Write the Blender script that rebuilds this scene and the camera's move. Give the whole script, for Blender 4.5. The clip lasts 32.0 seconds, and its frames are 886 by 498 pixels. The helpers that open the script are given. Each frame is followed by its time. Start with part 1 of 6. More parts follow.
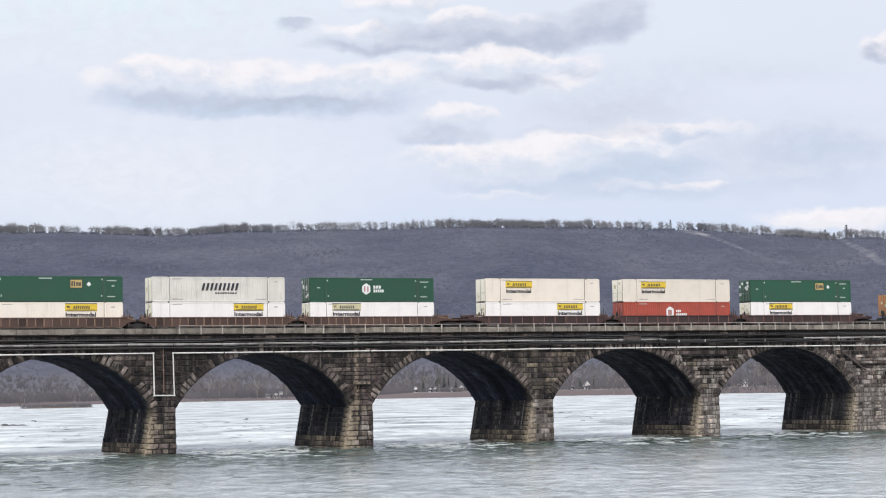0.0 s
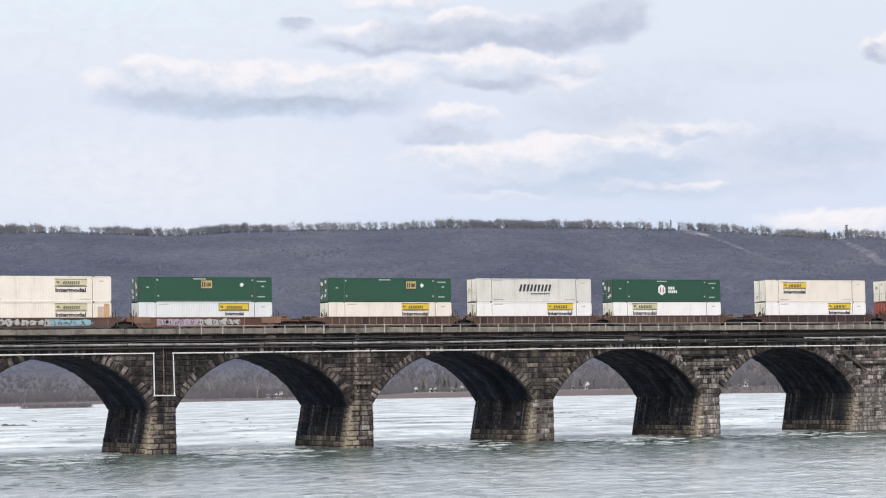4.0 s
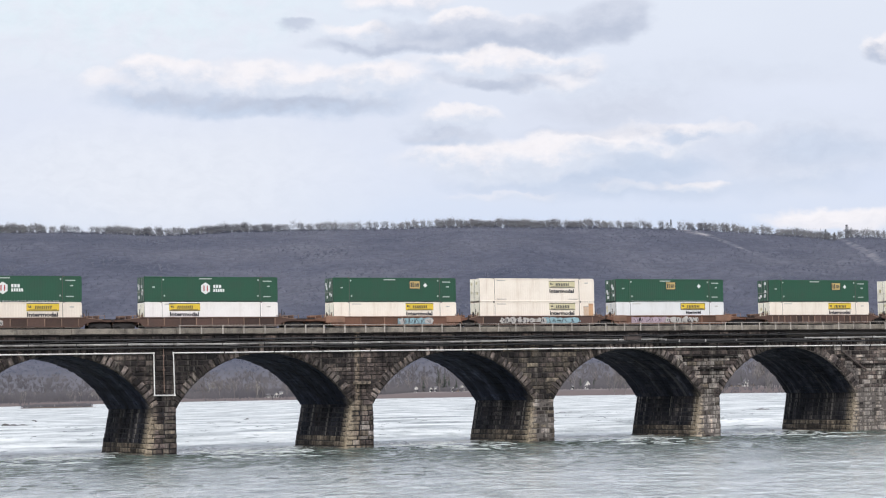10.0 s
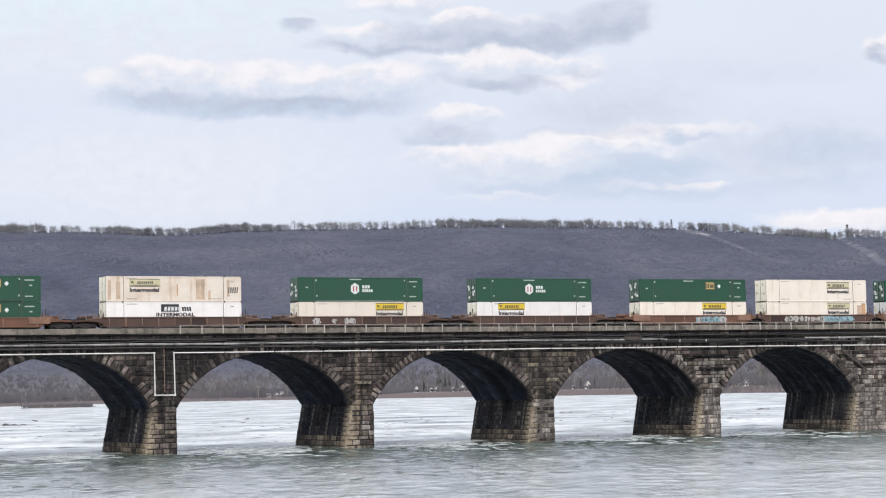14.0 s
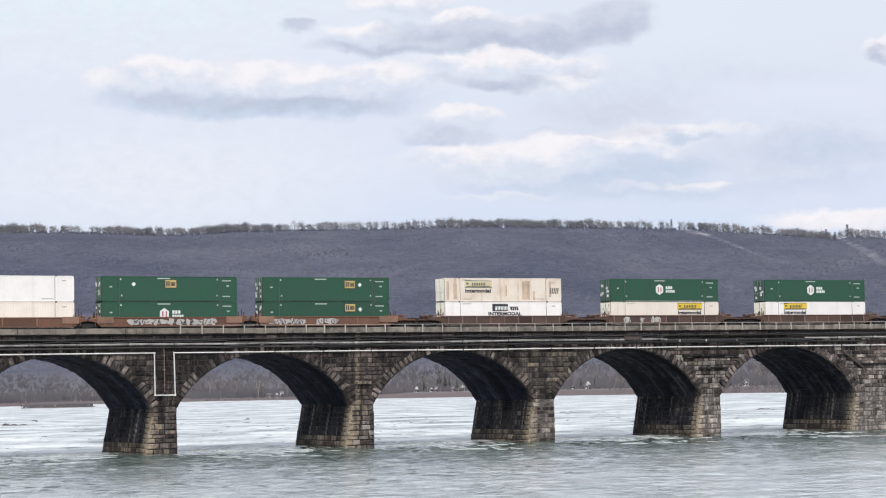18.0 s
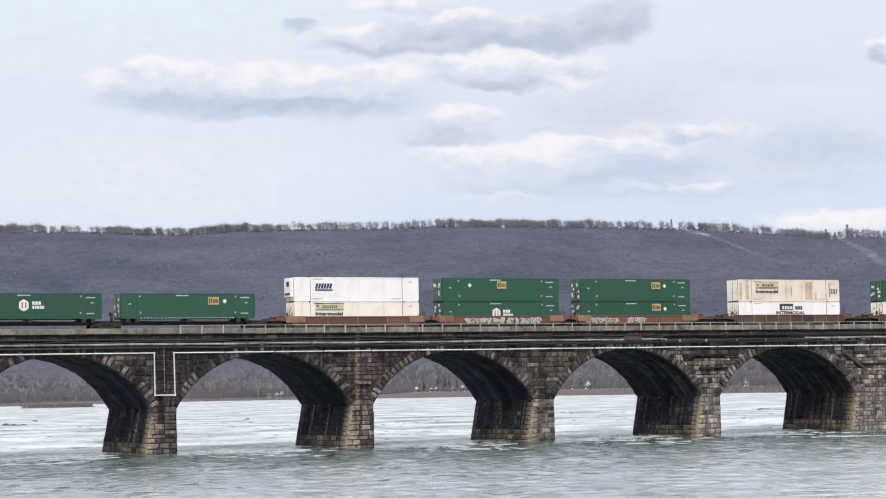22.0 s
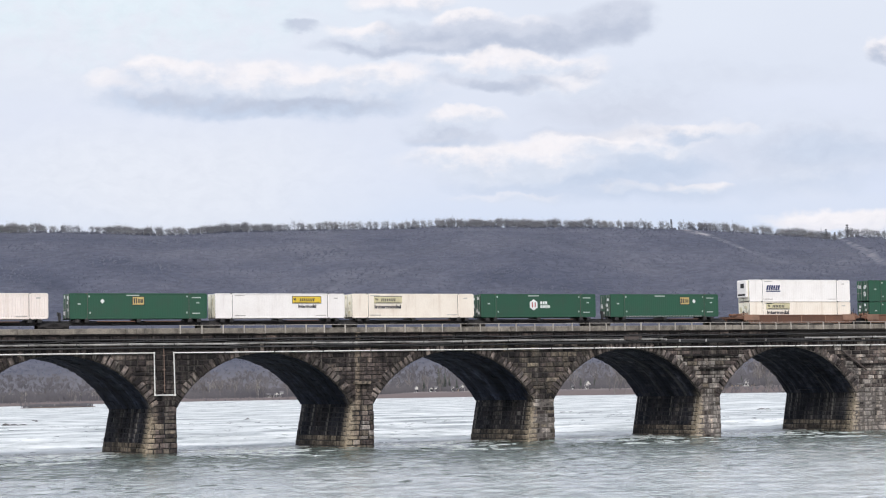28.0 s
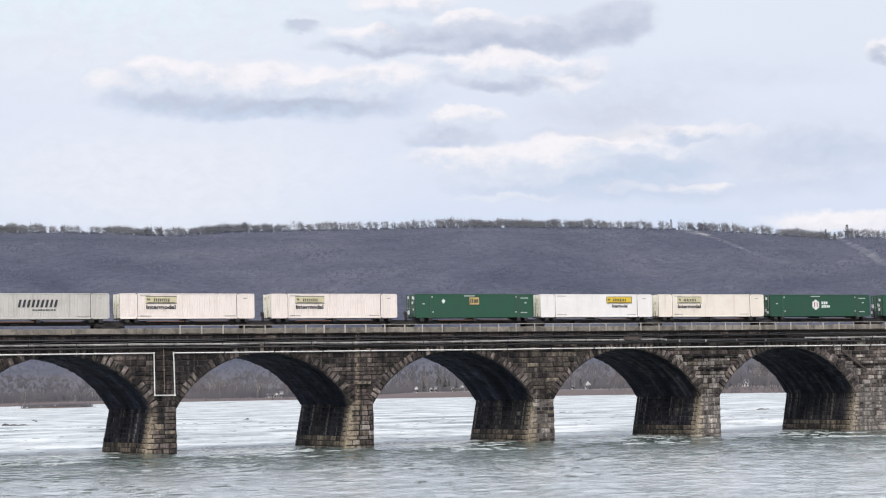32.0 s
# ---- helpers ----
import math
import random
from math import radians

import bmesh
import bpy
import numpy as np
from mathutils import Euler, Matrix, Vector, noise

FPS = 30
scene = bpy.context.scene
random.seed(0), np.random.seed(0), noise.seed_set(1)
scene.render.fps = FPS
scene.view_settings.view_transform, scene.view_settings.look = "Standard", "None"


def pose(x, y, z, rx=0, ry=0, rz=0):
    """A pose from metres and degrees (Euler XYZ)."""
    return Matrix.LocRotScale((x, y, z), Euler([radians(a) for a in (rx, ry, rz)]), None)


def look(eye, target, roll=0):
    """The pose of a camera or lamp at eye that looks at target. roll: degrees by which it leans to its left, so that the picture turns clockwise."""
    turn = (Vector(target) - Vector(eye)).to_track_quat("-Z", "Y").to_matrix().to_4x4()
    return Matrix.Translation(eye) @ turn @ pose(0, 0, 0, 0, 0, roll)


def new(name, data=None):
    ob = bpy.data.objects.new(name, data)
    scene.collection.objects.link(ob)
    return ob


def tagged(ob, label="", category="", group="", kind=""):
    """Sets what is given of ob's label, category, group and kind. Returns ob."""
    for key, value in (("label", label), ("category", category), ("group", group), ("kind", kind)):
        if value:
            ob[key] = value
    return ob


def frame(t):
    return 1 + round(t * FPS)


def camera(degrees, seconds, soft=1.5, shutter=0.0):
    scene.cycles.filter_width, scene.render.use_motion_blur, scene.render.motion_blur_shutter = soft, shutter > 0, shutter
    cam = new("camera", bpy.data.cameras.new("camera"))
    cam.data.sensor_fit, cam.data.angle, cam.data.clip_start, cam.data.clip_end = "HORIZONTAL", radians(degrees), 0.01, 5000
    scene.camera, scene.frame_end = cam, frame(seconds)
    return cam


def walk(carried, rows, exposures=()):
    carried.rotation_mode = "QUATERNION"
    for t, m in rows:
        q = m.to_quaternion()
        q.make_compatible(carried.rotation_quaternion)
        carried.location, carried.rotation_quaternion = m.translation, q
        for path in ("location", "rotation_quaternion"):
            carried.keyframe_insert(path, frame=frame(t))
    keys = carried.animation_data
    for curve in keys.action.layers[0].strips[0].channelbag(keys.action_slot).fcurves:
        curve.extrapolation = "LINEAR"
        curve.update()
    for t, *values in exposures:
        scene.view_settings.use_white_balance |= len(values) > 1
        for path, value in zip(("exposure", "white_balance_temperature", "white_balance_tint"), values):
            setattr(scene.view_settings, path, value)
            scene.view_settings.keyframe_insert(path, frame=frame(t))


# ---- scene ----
# ---- camera ----
EYE = Vector((0.0, 0.0, 6.82))
YAW, PITCH, ROLL = 25.8207, 3.8551, -1.1608


def aim(dx=0.0, dy=0.0):
    """The tripod head's pose, nudged by dx, dy degrees."""
    a, b = radians(YAW + dx), radians(PITCH + dy)
    way = Vector((math.sin(a) * math.cos(b), math.cos(a) * math.cos(b), math.sin(b)))
    return look(EYE, EYE + way, ROLL)


cam = camera(24.3077, 32.0, soft=1.1)
walk(cam, [(0.0, aim(0.014, 0.004)), (4.0, aim(0.008, 0.006)), (8.0, aim(0.010, 0.004)), (12.0, aim(-0.006, -0.002)),
           (18.0, aim(-0.011, -0.003)), (24.0, aim(-0.008, -0.004)), (28.0, aim(-0.007, -0.004)), (32.0, aim(-0.002, 0.0))])

# directions of the view on the map: forward and to the right
FWD = Vector((math.sin(radians(YAW)), math.cos(radians(YAW)), 0))
SIDE = Vector((math.cos(radians(YAW)), -math.sin(radians(YAW)), 0))

# ---- world, sun ----
SUN_AZ, SUN_EL = radians(208), radians(39)     # clockwise from +y: behind the eye, to its left
world = bpy.data.worlds.new("world")
scene.world = world
world.use_nodes = True
wn, wl = world.node_tree.nodes, world.node_tree.links
sky = wn.new("ShaderNodeTexSky")
sky.sky_type, sky.sun_disc = "NISHITA", False
sky.sun_elevation, sky.sun_rotation = SUN_EL, SUN_AZ
sky.dust_density, sky.air_density = 3.0, 1.0
# thin cloud over the whole sky, brighter overhead than at the horizon
up = wn.new("ShaderNodeSeparateXYZ")
wl.new(wn.new("ShaderNodeTexCoord").outputs["Generated"], up.inputs[0])
cloud = wn.new("ShaderNodeValToRGB")
cloud.color_ramp.elements[0].position, cloud.color_ramp.elements[0].color = 0.02, (0.625, 0.672, 0.805, 1)
cloud.color_ramp.elements[1].position, cloud.color_ramp.elements[1].color = 0.75, (1.36, 1.40, 1.59, 1)
wl.new(up.outputs[2], cloud.inputs[0])
lift = wn.new("ShaderNodeVectorMath")
lift.operation = "SCALE"
lift.inputs["Scale"].default_value = 10.5
wl.new(cloud.outputs[0], lift.inputs[0])
veil = wn.new("ShaderNodeMix")
veil.data_type = "RGBA"
veil.inputs[0].default_value = 0.7
wl.new(lift.outputs[0], veil.inputs[7])
wl.new(sky.outputs[0], veil.inputs[6])
wl.new(veil.outputs[2], wn["Background"].inputs[0])
wn["Background"].inputs[1].default_value = 0.10
sun = new("sun", bpy.data.lights.new("sun", "SUN"))
sun.data.energy, sun.data.angle, sun.data.color = 1.9, radians(14), (1.0, 0.95, 0.88)
to_sun = Vector((math.sin(SUN_AZ) * math.cos(SUN_EL), math.cos(SUN_AZ) * math.cos(SUN_EL), math.sin(SUN_EL)))
sun.matrix_world = look((0, 0, 300), Vector((0, 0, 300)) - to_sun)
scene.view_settings.exposure = 0.0


# ---- mesh helpers ----
class Geo:
    """Collects vertices and faces of one mesh."""

    def __init__(self):
        self.v, self.f = [], []

    def add(self, verts, faces):
        n = len(self.v)
        self.v += [tuple(p) for p in verts]
        self.f += [tuple(i + n for i in f) for f in faces]
        return self

    def box(self, x0, x1, y0, y1, z0, z1):
        return self.add([(x0, y0, z0), (x1, y0, z0), (x1, y1, z0), (x0, y1, z0), (x0, y0, z1), (x1, y0, z1), (x1, y1, z1), (x0, y1, z1)],
                        [(0, 3, 2, 1), (4, 5, 6, 7), (0, 1, 5, 4), (1, 2, 6, 5), (2, 3, 7, 6), (3, 0, 4, 7)])

    def bevel_box(self, x0, x1, y0, y1, z0, z1, b):
        """A box whose edges are cut off by b."""
        xs, ys, zs = (x0, x1), (y0, y1), (z0, z1)
        v, idx = [], {}
        for i in (0, 1):
            for j in (0, 1):
                for k in (0, 1):
                    sx, sy, sz = 1 - 2 * i, 1 - 2 * j, 1 - 2 * k
                    for a in range(3):
                        idx[i, j, k, a] = len(v)
                        v.append((xs[i] + sx * b * (a != 0), ys[j] + sy * b * (a != 1), zs[k] + sz * b * (a != 2)))
        f = []
        for i in (0, 1):
            q = [idx[i, 0, 0, 0], idx[i, 1, 0, 0], idx[i, 1, 1, 0], idx[i, 0, 1, 0]]
            f.append(q if i else q[::-1])
            q = [idx[0, i, 0, 1], idx[0, i, 1, 1], idx[1, i, 1, 1], idx[1, i, 0, 1]]
            f.append(q if i else q[::-1])
            q = [idx[0, 0, i, 2], idx[1, 0, i, 2], idx[1, 1, i, 2], idx[0, 1, i, 2]]
            f.append(q if i else q[::-1])
        for j in (0, 1):
            for k in (0, 1):
                f.append([idx[0, j, k, 1], idx[1, j, k, 1], idx[1, j, k, 2], idx[0, j, k, 2]])
                f.append([idx[j, 0, k, 0], idx[j, 1, k, 0], idx[j, 1, k, 2], idx[j, 0, k, 2]])
                f.append([idx[j, k, 0, 0], idx[j, k, 1, 0], idx[j, k, 1, 1], idx[j, k, 0, 1]])
        for i in (0, 1):
            for j in (0, 1):
                for k in (0, 1):
                    f.append([idx[i, j, k, a] for a in range(3)])
        return self.add(v, f)

    def prism(self, outline, y0, y1):
        """An outline in x, z drawn out along y."""
        n = len(outline)
        v = [(x, y0, z) for x, z in outline] + [(x, y1, z) for x, z in outline]
        f = [tuple(range(n)), tuple(range(2 * n - 1, n - 1, -1))]
        f += [(i, i + n, (i + 1) % n + n, (i + 1) % n) for i in range(n)]
        return self.add(v, f)

    def rod(self, a, b, r, n=8, r2=None, caps=True):
        a, b = Vector(a), Vector(b)
        q = (b - a).to_track_quat("Z", "Y")
        r2 = r if r2 is None else r2
        ring = [q @ Vector((math.cos(2 * math.pi * i / n), math.sin(2 * math.pi * i / n), 0)) for i in range(n)]
        v = [a + r * p for p in ring] + [b + r2 * p for p in ring]
        f = [(i, (i + 1) % n, (i + 1) % n + n, i + n) for i in range(n)]
        if caps:
            f += [tuple(range(n))[::-1], tuple(range(n, 2 * n))]
        return self.add(v, f)

    def mesh(self, name, mat, smooth=False):
        me = bpy.data.meshes.new(name)
        me.from_pydata(self.v, [], self.f)
        if mat:
            me.materials.append(mat)
        bm = bmesh.new()
        bm.from_mesh(me)
        bmesh.ops.recalc_face_normals(bm, faces=bm.faces)
        bm.to_mesh(me)
        bm.free()
        if smooth:
            me.polygons.foreach_set("use_smooth", [True] * len(me.polygons))
        me.update()
        return me


def part(name, geo, mat, parent, label="", at=None, smooth=False):
    """One mesh object under a thing or part. geo: a Geo or a mesh that is shared."""
    me = geo.mesh(name, mat, smooth) if isinstance(geo, Geo) else geo
    ob = new(name, me)
    ob.parent = parent
    if at is not None:
        ob.matrix_basis = at
    if label:
        ob["label"] = label
    return ob


def empty(name, m=None):
    ob = new(name)
    ob.empty_display_size = 0.2
    if m is not None:
        ob.matrix_basis = m
    return ob


# ---- materials ----
def material(name):
    m = bpy.data.materials.new(name)
    m.use_nodes = True
    return m, m.node_tree.nodes, m.node_tree.links, m.node_tree.nodes["Principled BSDF"]


def ramp(nodes, stops):
    r = nodes.new("ShaderNodeValToRGB")
    el = r.color_ramp.elements
    while len(el) < len(stops):
        el.new(0.5)
    for e, (pos, col) in zip(el, stops):
        e.position, e.color = pos, (*col, 1)
    return r


def noise_node(nodes, links, vec, scale, detail=4.0, rough=0.55, stretch=None):
    n = nodes.new("ShaderNodeTexNoise")
    n.inputs["Scale"].default_value, n.inputs["Detail"].default_value, n.inputs["Roughness"].default_value = scale, detail, rough
    if stretch:
        mp = nodes.new("ShaderNodeMapping")
        mp.inputs["Scale"].default_value = stretch
        links.new(vec, mp.inputs[0])
        vec = mp.outputs[0]
    links.new(vec, n.inputs["Vector"])
    return n


def blend(nodes, links, fac, a, b, mode="MIX"):
    x = nodes.new("ShaderNodeMix")
    x.data_type, x.blend_type = "RGBA", mode
    for sock, val in ((x.inputs[0], fac), (x.inputs[6], a), (x.inputs[7], b)):
        if isinstance(val, (int, float)):
            sock.default_value = val
        elif isinstance(val, tuple):
            sock.default_value = (*val, 1)
        else:
            links.new(val, sock)
    return x.outputs[2]


def bump(nodes, links, height, strength, distance, bsdf):
    b = nodes.new("ShaderNodeBump")
    b.inputs["Strength"].default_value, b.inputs["Distance"].default_value = strength, distance
    links.new(height, b.inputs["Height"])
    links.new(b.outputs[0], bsdf.inputs["Normal"])


def surface(name, col, rough=0.6, metal=0.0, grime=(0.05, 0.045, 0.04), dirt=0.35, streak=0.0, scale=1.0, vary=0.0, relief=0.02, local=True, grain=0.13):
    """Paint, metal, wood or soil: base colour, blotches, fine grain, streaks of grime, and a change from piece to piece."""
    m, n, l, b = material(name)
    if local:
        vec = n.new("ShaderNodeTexCoord").outputs["Object"]
    else:
        vec = n.new("ShaderNodeNewGeometry").outputs["Position"]
    big = noise_node(n, l, vec, 0.6 * scale, 5)
    fine = noise_node(n, l, vec, 6.0 * scale, 6, 0.65)
    rb = ramp(n, [(0.42, (0, 0, 0)), (0.72, (1, 1, 1))])
    l.new(big.outputs[0], rb.inputs[0])
    dark = tuple(c * (1 - dirt) + g * dirt for c, g in zip(col, grime))
    c = blend(n, l, rb.outputs[0], col, dark)
    rf = ramp(n, [(0.3, (1 - grain * 1.4,) * 3), (0.7, (1 + grain * 0.6,) * 3)])
    l.new(fine.outputs[0], rf.inputs[0])
    c = blend(n, l, 1.0, c, rf.outputs[0], "MULTIPLY")
    if streak:
        st = noise_node(n, l, vec, 1.6 * scale, 5, 0.6, (1.0, 1.0, 0.09))
        rs = ramp(n, [(0.56, (0, 0, 0)), (0.78, (streak, streak, streak))])
        l.new(st.outputs[0], rs.inputs[0])
        c = blend(n, l, rs.outputs[0], c, grime)
    if vary:
        oi = n.new("ShaderNodeObjectInfo")
        rv = ramp(n, [(0.0, (1 - vary,) * 3), (1.0, (1 + vary,) * 3)])
        l.new(oi.outputs["Random"], rv.inputs[0])
        c = blend(n, l, 1.0, c, rv.outputs[0], "MULTIPLY")
    l.new(c, b.inputs["Base Color"])
    b.inputs["Roughness"].default_value, b.inputs["Metallic"].default_value = rough, metal
    if relief:
        bump(n, l, fine.outputs[0], 0.4, relief, b)
    return m


def stone_material(name, island=False, low=(0.020, 0.018, 0.019), mid=(0.106, 0.087, 0.081), high=(0.29, 0.242, 0.212), pale=0.55, soot=0.8, streaks=(0.30, 0.275, 0.235), thin=1.5, first=0.55, bands=False, black=(0.016, 0.015, 0.016)):
    """Weathered brown sandstone: each block its own tone, soot, pale lime streaks running down; vaults and flanks carry
    painted shade in soot and black.
    """
    m, n, l, b = material(name)
    geo = n.new("ShaderNodeNewGeometry")
    pos = geo.outputs["Position"]
    rnd = geo.outputs["Random Per Island"] if island else n.new("ShaderNodeObjectInfo").outputs["Random"]
    r = ramp(n, [(0.0, low), (0.45, mid), (0.85, tuple(c * 1.6 for c in mid)), (1.0, high)])
    l.new(rnd, r.inputs[0])
    c = r.outputs[0]
    grain = noise_node(n, l, pos, 3.2, 8, 0.7)
    rg = ramp(n, [(0.30, (0.35, 0.35, 0.36)), (0.52, (1.0, 1.0, 1.0)), (0.72, (1.75, 1.68, 1.58))])
    l.new(grain.outputs[0], rg.inputs[0])
    c = blend(n, l, 1.0, c, rg.outputs[0], "MULTIPLY")
    patch = noise_node(n, l, pos, 1.15, 5, 0.65)
    rp = ramp(n, [(0.32, (0.5, 0.5, 0.51)), (0.5, (1.0, 1.0, 1.0)), (0.70, (1.6, 1.54, 1.45))])
    l.new(patch.outputs[0], rp.inputs[0])
    c = blend(n, l, 1.0, c, rp.outputs[0], "MULTIPLY")
    big = noise_node(n, l, pos, 0.26, 6, 0.62, (1, 1, 0.55))
    rb = ramp(n, [(0.37, (0, 0, 0)), (0.58, (soot, soot, soot))])
    l.new(big.outputs[0], rb.inputs[0])
    c = blend(n, l, rb.outputs[0], c, black)
    wash = noise_node(n, l, pos, thin * 1.1, 7, 0.66, (1.0, 1.0, 0.07))
    rw = ramp(n, [(0.36, (0.42, 0.42, 0.44)), (0.50, (1.0, 1.0, 1.0)), (0.64, (1.45, 1.40, 1.32))])
    l.new(wash.outputs[0], rw.inputs[0])
    c = blend(n, l, 1.0, c, rw.outputs[0], "MULTIPLY")
    if bands:
        # darker blue and paler brown bands that follow the vault down to the water
        band = noise_node(n, l, pos, 0.42, 5, 0.6, (0.05, 1.0, 0.05))
        rbd = ramp(n, [(0.36, (0.34, 0.36, 0.43)), (0.48, (0.70, 0.71, 0.76)), (0.58, (1.5, 1.42, 1.32)), (0.70, (2.5, 2.3, 2.05))])
        l.new(band.outputs[0], rbd.inputs[0])
        c = blend(n, l, 1.0, c, rbd.outputs[0], "MULTIPLY")
    st = noise_node(n, l, pos, thin, 6, 0.62, (0.06, 1.0, 0.05) if bands else (1.0, 1.0, 0.05))
    rs = ramp(n, [(first, (0, 0, 0)), (first + 0.16, (pale, pale, pale))])
    l.new(st.outputs[0], rs.inputs[0])
    c = blend(n, l, rs.outputs[0], c, streaks)

    def calc(op, *vals):
        x = n.new("ShaderNodeMath")
        x.operation = op
        for sock, val in zip(x.inputs, vals):
            if isinstance(val, (int, float)):
                sock.default_value = val
            else:
                l.new(val, sock)
        return x.outputs[0]

    # paler tan down the near corner of every pier, and one long drain streak
    sep = n.new("ShaderNodeSeparateXYZ")
    l.new(pos, sep.inputs[0])
    wob = noise_node(n, l, pos, 1.1, 6, 0.65, (1.0, 1.0, 0.35))
    shift = calc("MULTIPLY", calc("SUBTRACT", wob.outputs[0], 0.5), 1.5)
    xm = calc("ADD", calc("FLOORED_MODULO", calc("SUBTRACT", sep.outputs[0], 73.84), 24.22), shift)
    corner = n.new("ShaderNodeMapRange")
    l.new(calc("ABSOLUTE", calc("SUBTRACT", xm, 20.85)), corner.inputs[0])
    corner.inputs[1].default_value, corner.inputs[2].default_value, corner.inputs[3].default_value, corner.inputs[4].default_value = 0.45, 1.0, 1, 0
    low_z = n.new("ShaderNodeMapRange")
    l.new(sep.outputs[2], low_z.inputs[0])
    low_z.inputs[1].default_value, low_z.inputs[2].default_value, low_z.inputs[3].default_value, low_z.inputs[4].default_value = 3.6, 6.0, 1, 0
    near_y = n.new("ShaderNodeMapRange")
    l.new(sep.outputs[1], near_y.inputs[0])
    near_y.inputs[1].default_value, near_y.inputs[2].default_value, near_y.inputs[3].default_value, near_y.inputs[4].default_value = 222.9, 224.2, 1, 0
    rough_edge = ramp(n, [(0.30, (0.1, 0.1, 0.1)), (0.62, (0.85, 0.85, 0.85))])
    l.new(grain.outputs[0], rough_edge.inputs[0])
    corner_tan = calc("MULTIPLY", calc("MULTIPLY", corner.outputs[0], low_z.outputs[0]), calc("MULTIPLY", near_y.outputs[0], rough_edge.outputs[0]))
    c = blend(n, l, corner_tan, c, (0.46, 0.385, 0.28))
    drip = n.new("ShaderNodeMapRange")
    l.new(calc("ABSOLUTE", calc("ADD", calc("SUBTRACT", sep.outputs[0], 96.0), calc("MULTIPLY", shift, 0.35))), drip.inputs[0])
    drip.inputs[1].default_value, drip.inputs[2].default_value, drip.inputs[3].default_value, drip.inputs[4].default_value = 0.12, 0.42, 0.8, 0
    c = blend(n, l, calc("MULTIPLY", drip.outputs[0], rough_edge.outputs[0]), c, (0.34, 0.27, 0.20))
    l.new(c, b.inputs["Base Color"])
    b.inputs["Roughness"].default_value = 0.92
    b.inputs["Specular IOR Level"].default_value = 0.2
    bump(n, l, grain.outputs[0], 0.8, 0.09, b)
    return m


STONE = stone_material("sandstone")
# darker sandstone, mostly for the left-hand bays
STONE_DARK = stone_material("sandstone_dark", mid=(0.070, 0.058, 0.056), high=(0.19, 0.157, 0.14), pale=0.45, soot=0.85)
# flank stone: soot and lime streaks, plus the arch's shade put into the colour
STONE_FLANK_SHADED = stone_material("sandstone_flank_shaded", mid=(0.036, 0.035, 0.038), high=(0.08, 0.075, 0.072), pale=0.85, soot=0.88, streaks=(0.34, 0.315, 0.285), thin=0.95, first=0.555, bands=True, black=(0.012, 0.015, 0.024))
# paler copy for the last pier and a few stones elsewhere
STONE_FLANK_PALER = stone_material("sandstone_flank_paler", low=(0.024, 0.024, 0.027), mid=(0.042, 0.042, 0.045), high=(0.09, 0.085, 0.082), pale=0.75, soot=0.75, streaks=(0.25, 0.235, 0.215), thin=1.2, first=0.54, bands=True, black=(0.014, 0.016, 0.023))
STONE_FOOT = stone_material("sandstone_washed", low=(0.05, 0.045, 0.04), mid=(0.13, 0.112, 0.092), high=(0.30, 0.26, 0.20), pale=0.3, soot=0.5)
# shadow under the arches is put into the vaults' blue-black colours
STONE_VAULT_SHADED = stone_material("sandstone_vault_shaded", True, low=(0.011, 0.015, 0.026), mid=(0.018, 0.023, 0.041), high=(0.032, 0.038, 0.056), pale=0.35, soot=0.9, streaks=(0.075, 0.08, 0.092), thin=1.1, first=0.60, bands=True, black=(0.010, 0.0145, 0.027))
# paler copy for the vaults beside the two right-hand piers
STONE_VAULT_PALER = stone_material("sandstone_vault_paler", True, low=(0.012, 0.015, 0.024), mid=(0.024, 0.027, 0.040), high=(0.07, 0.07, 0.078), pale=0.7, soot=0.85, streaks=(0.12, 0.118, 0.12), thin=1.2, first=0.56, bands=True, black=(0.012, 0.016, 0.027))
STONE_PALE = stone_material("sandstone_limed", low=(0.085, 0.077, 0.073), mid=(0.245, 0.22, 0.203), high=(0.36, 0.325, 0.295), pale=0.8, soot=0.4, streaks=(0.40, 0.37, 0.335), thin=1.5, first=0.49)
STONE_RING = stone_material("sandstone_ring", low=(0.045, 0.038, 0.036), mid=(0.155, 0.132, 0.124), high=(0.31, 0.265, 0.24), pale=0.55, soot=0.55)
# darkest stone, for the coping and ledge under the parapet
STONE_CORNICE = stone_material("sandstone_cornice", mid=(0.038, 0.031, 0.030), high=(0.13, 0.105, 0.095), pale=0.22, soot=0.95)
# kept darker than the flank stones so their joints don't show pale
MORTAR_DARK = surface("dark_mortar", (0.014, 0.014, 0.017), 0.95, streak=0.3, local=False)
MORTAR_PALE = surface("limed_mortar", (0.13, 0.115, 0.105), 0.95, streak=0.5, local=False)
MORTAR = surface("mortar", (0.042, 0.037, 0.033), 0.95, streak=0.4, local=False)
CONCRETE = surface("weathered_concrete", (0.275, 0.245, 0.205), 0.9, dirt=0.8, streak=0.7, scale=1.7, vary=0.2, grain=0.3, local=False)
WHITE_PIPE = surface("white_pipe_paint", (0.80, 0.79, 0.76), 0.5, dirt=0.2, vary=0.05)
GREY_PIPE = surface("grey_pipe", (0.38, 0.37, 0.355), 0.55, dirt=0.85, scale=0.9, vary=0.2)
DARK_PIPE = surface("dark_pipe", (0.035, 0.034, 0.035), 0.6, dirt=0.3, vary=0.3)
STEEL_RAIL = surface("galvanised_railing", (0.46, 0.42, 0.375), 0.6, dirt=0.5, vary=0.2)
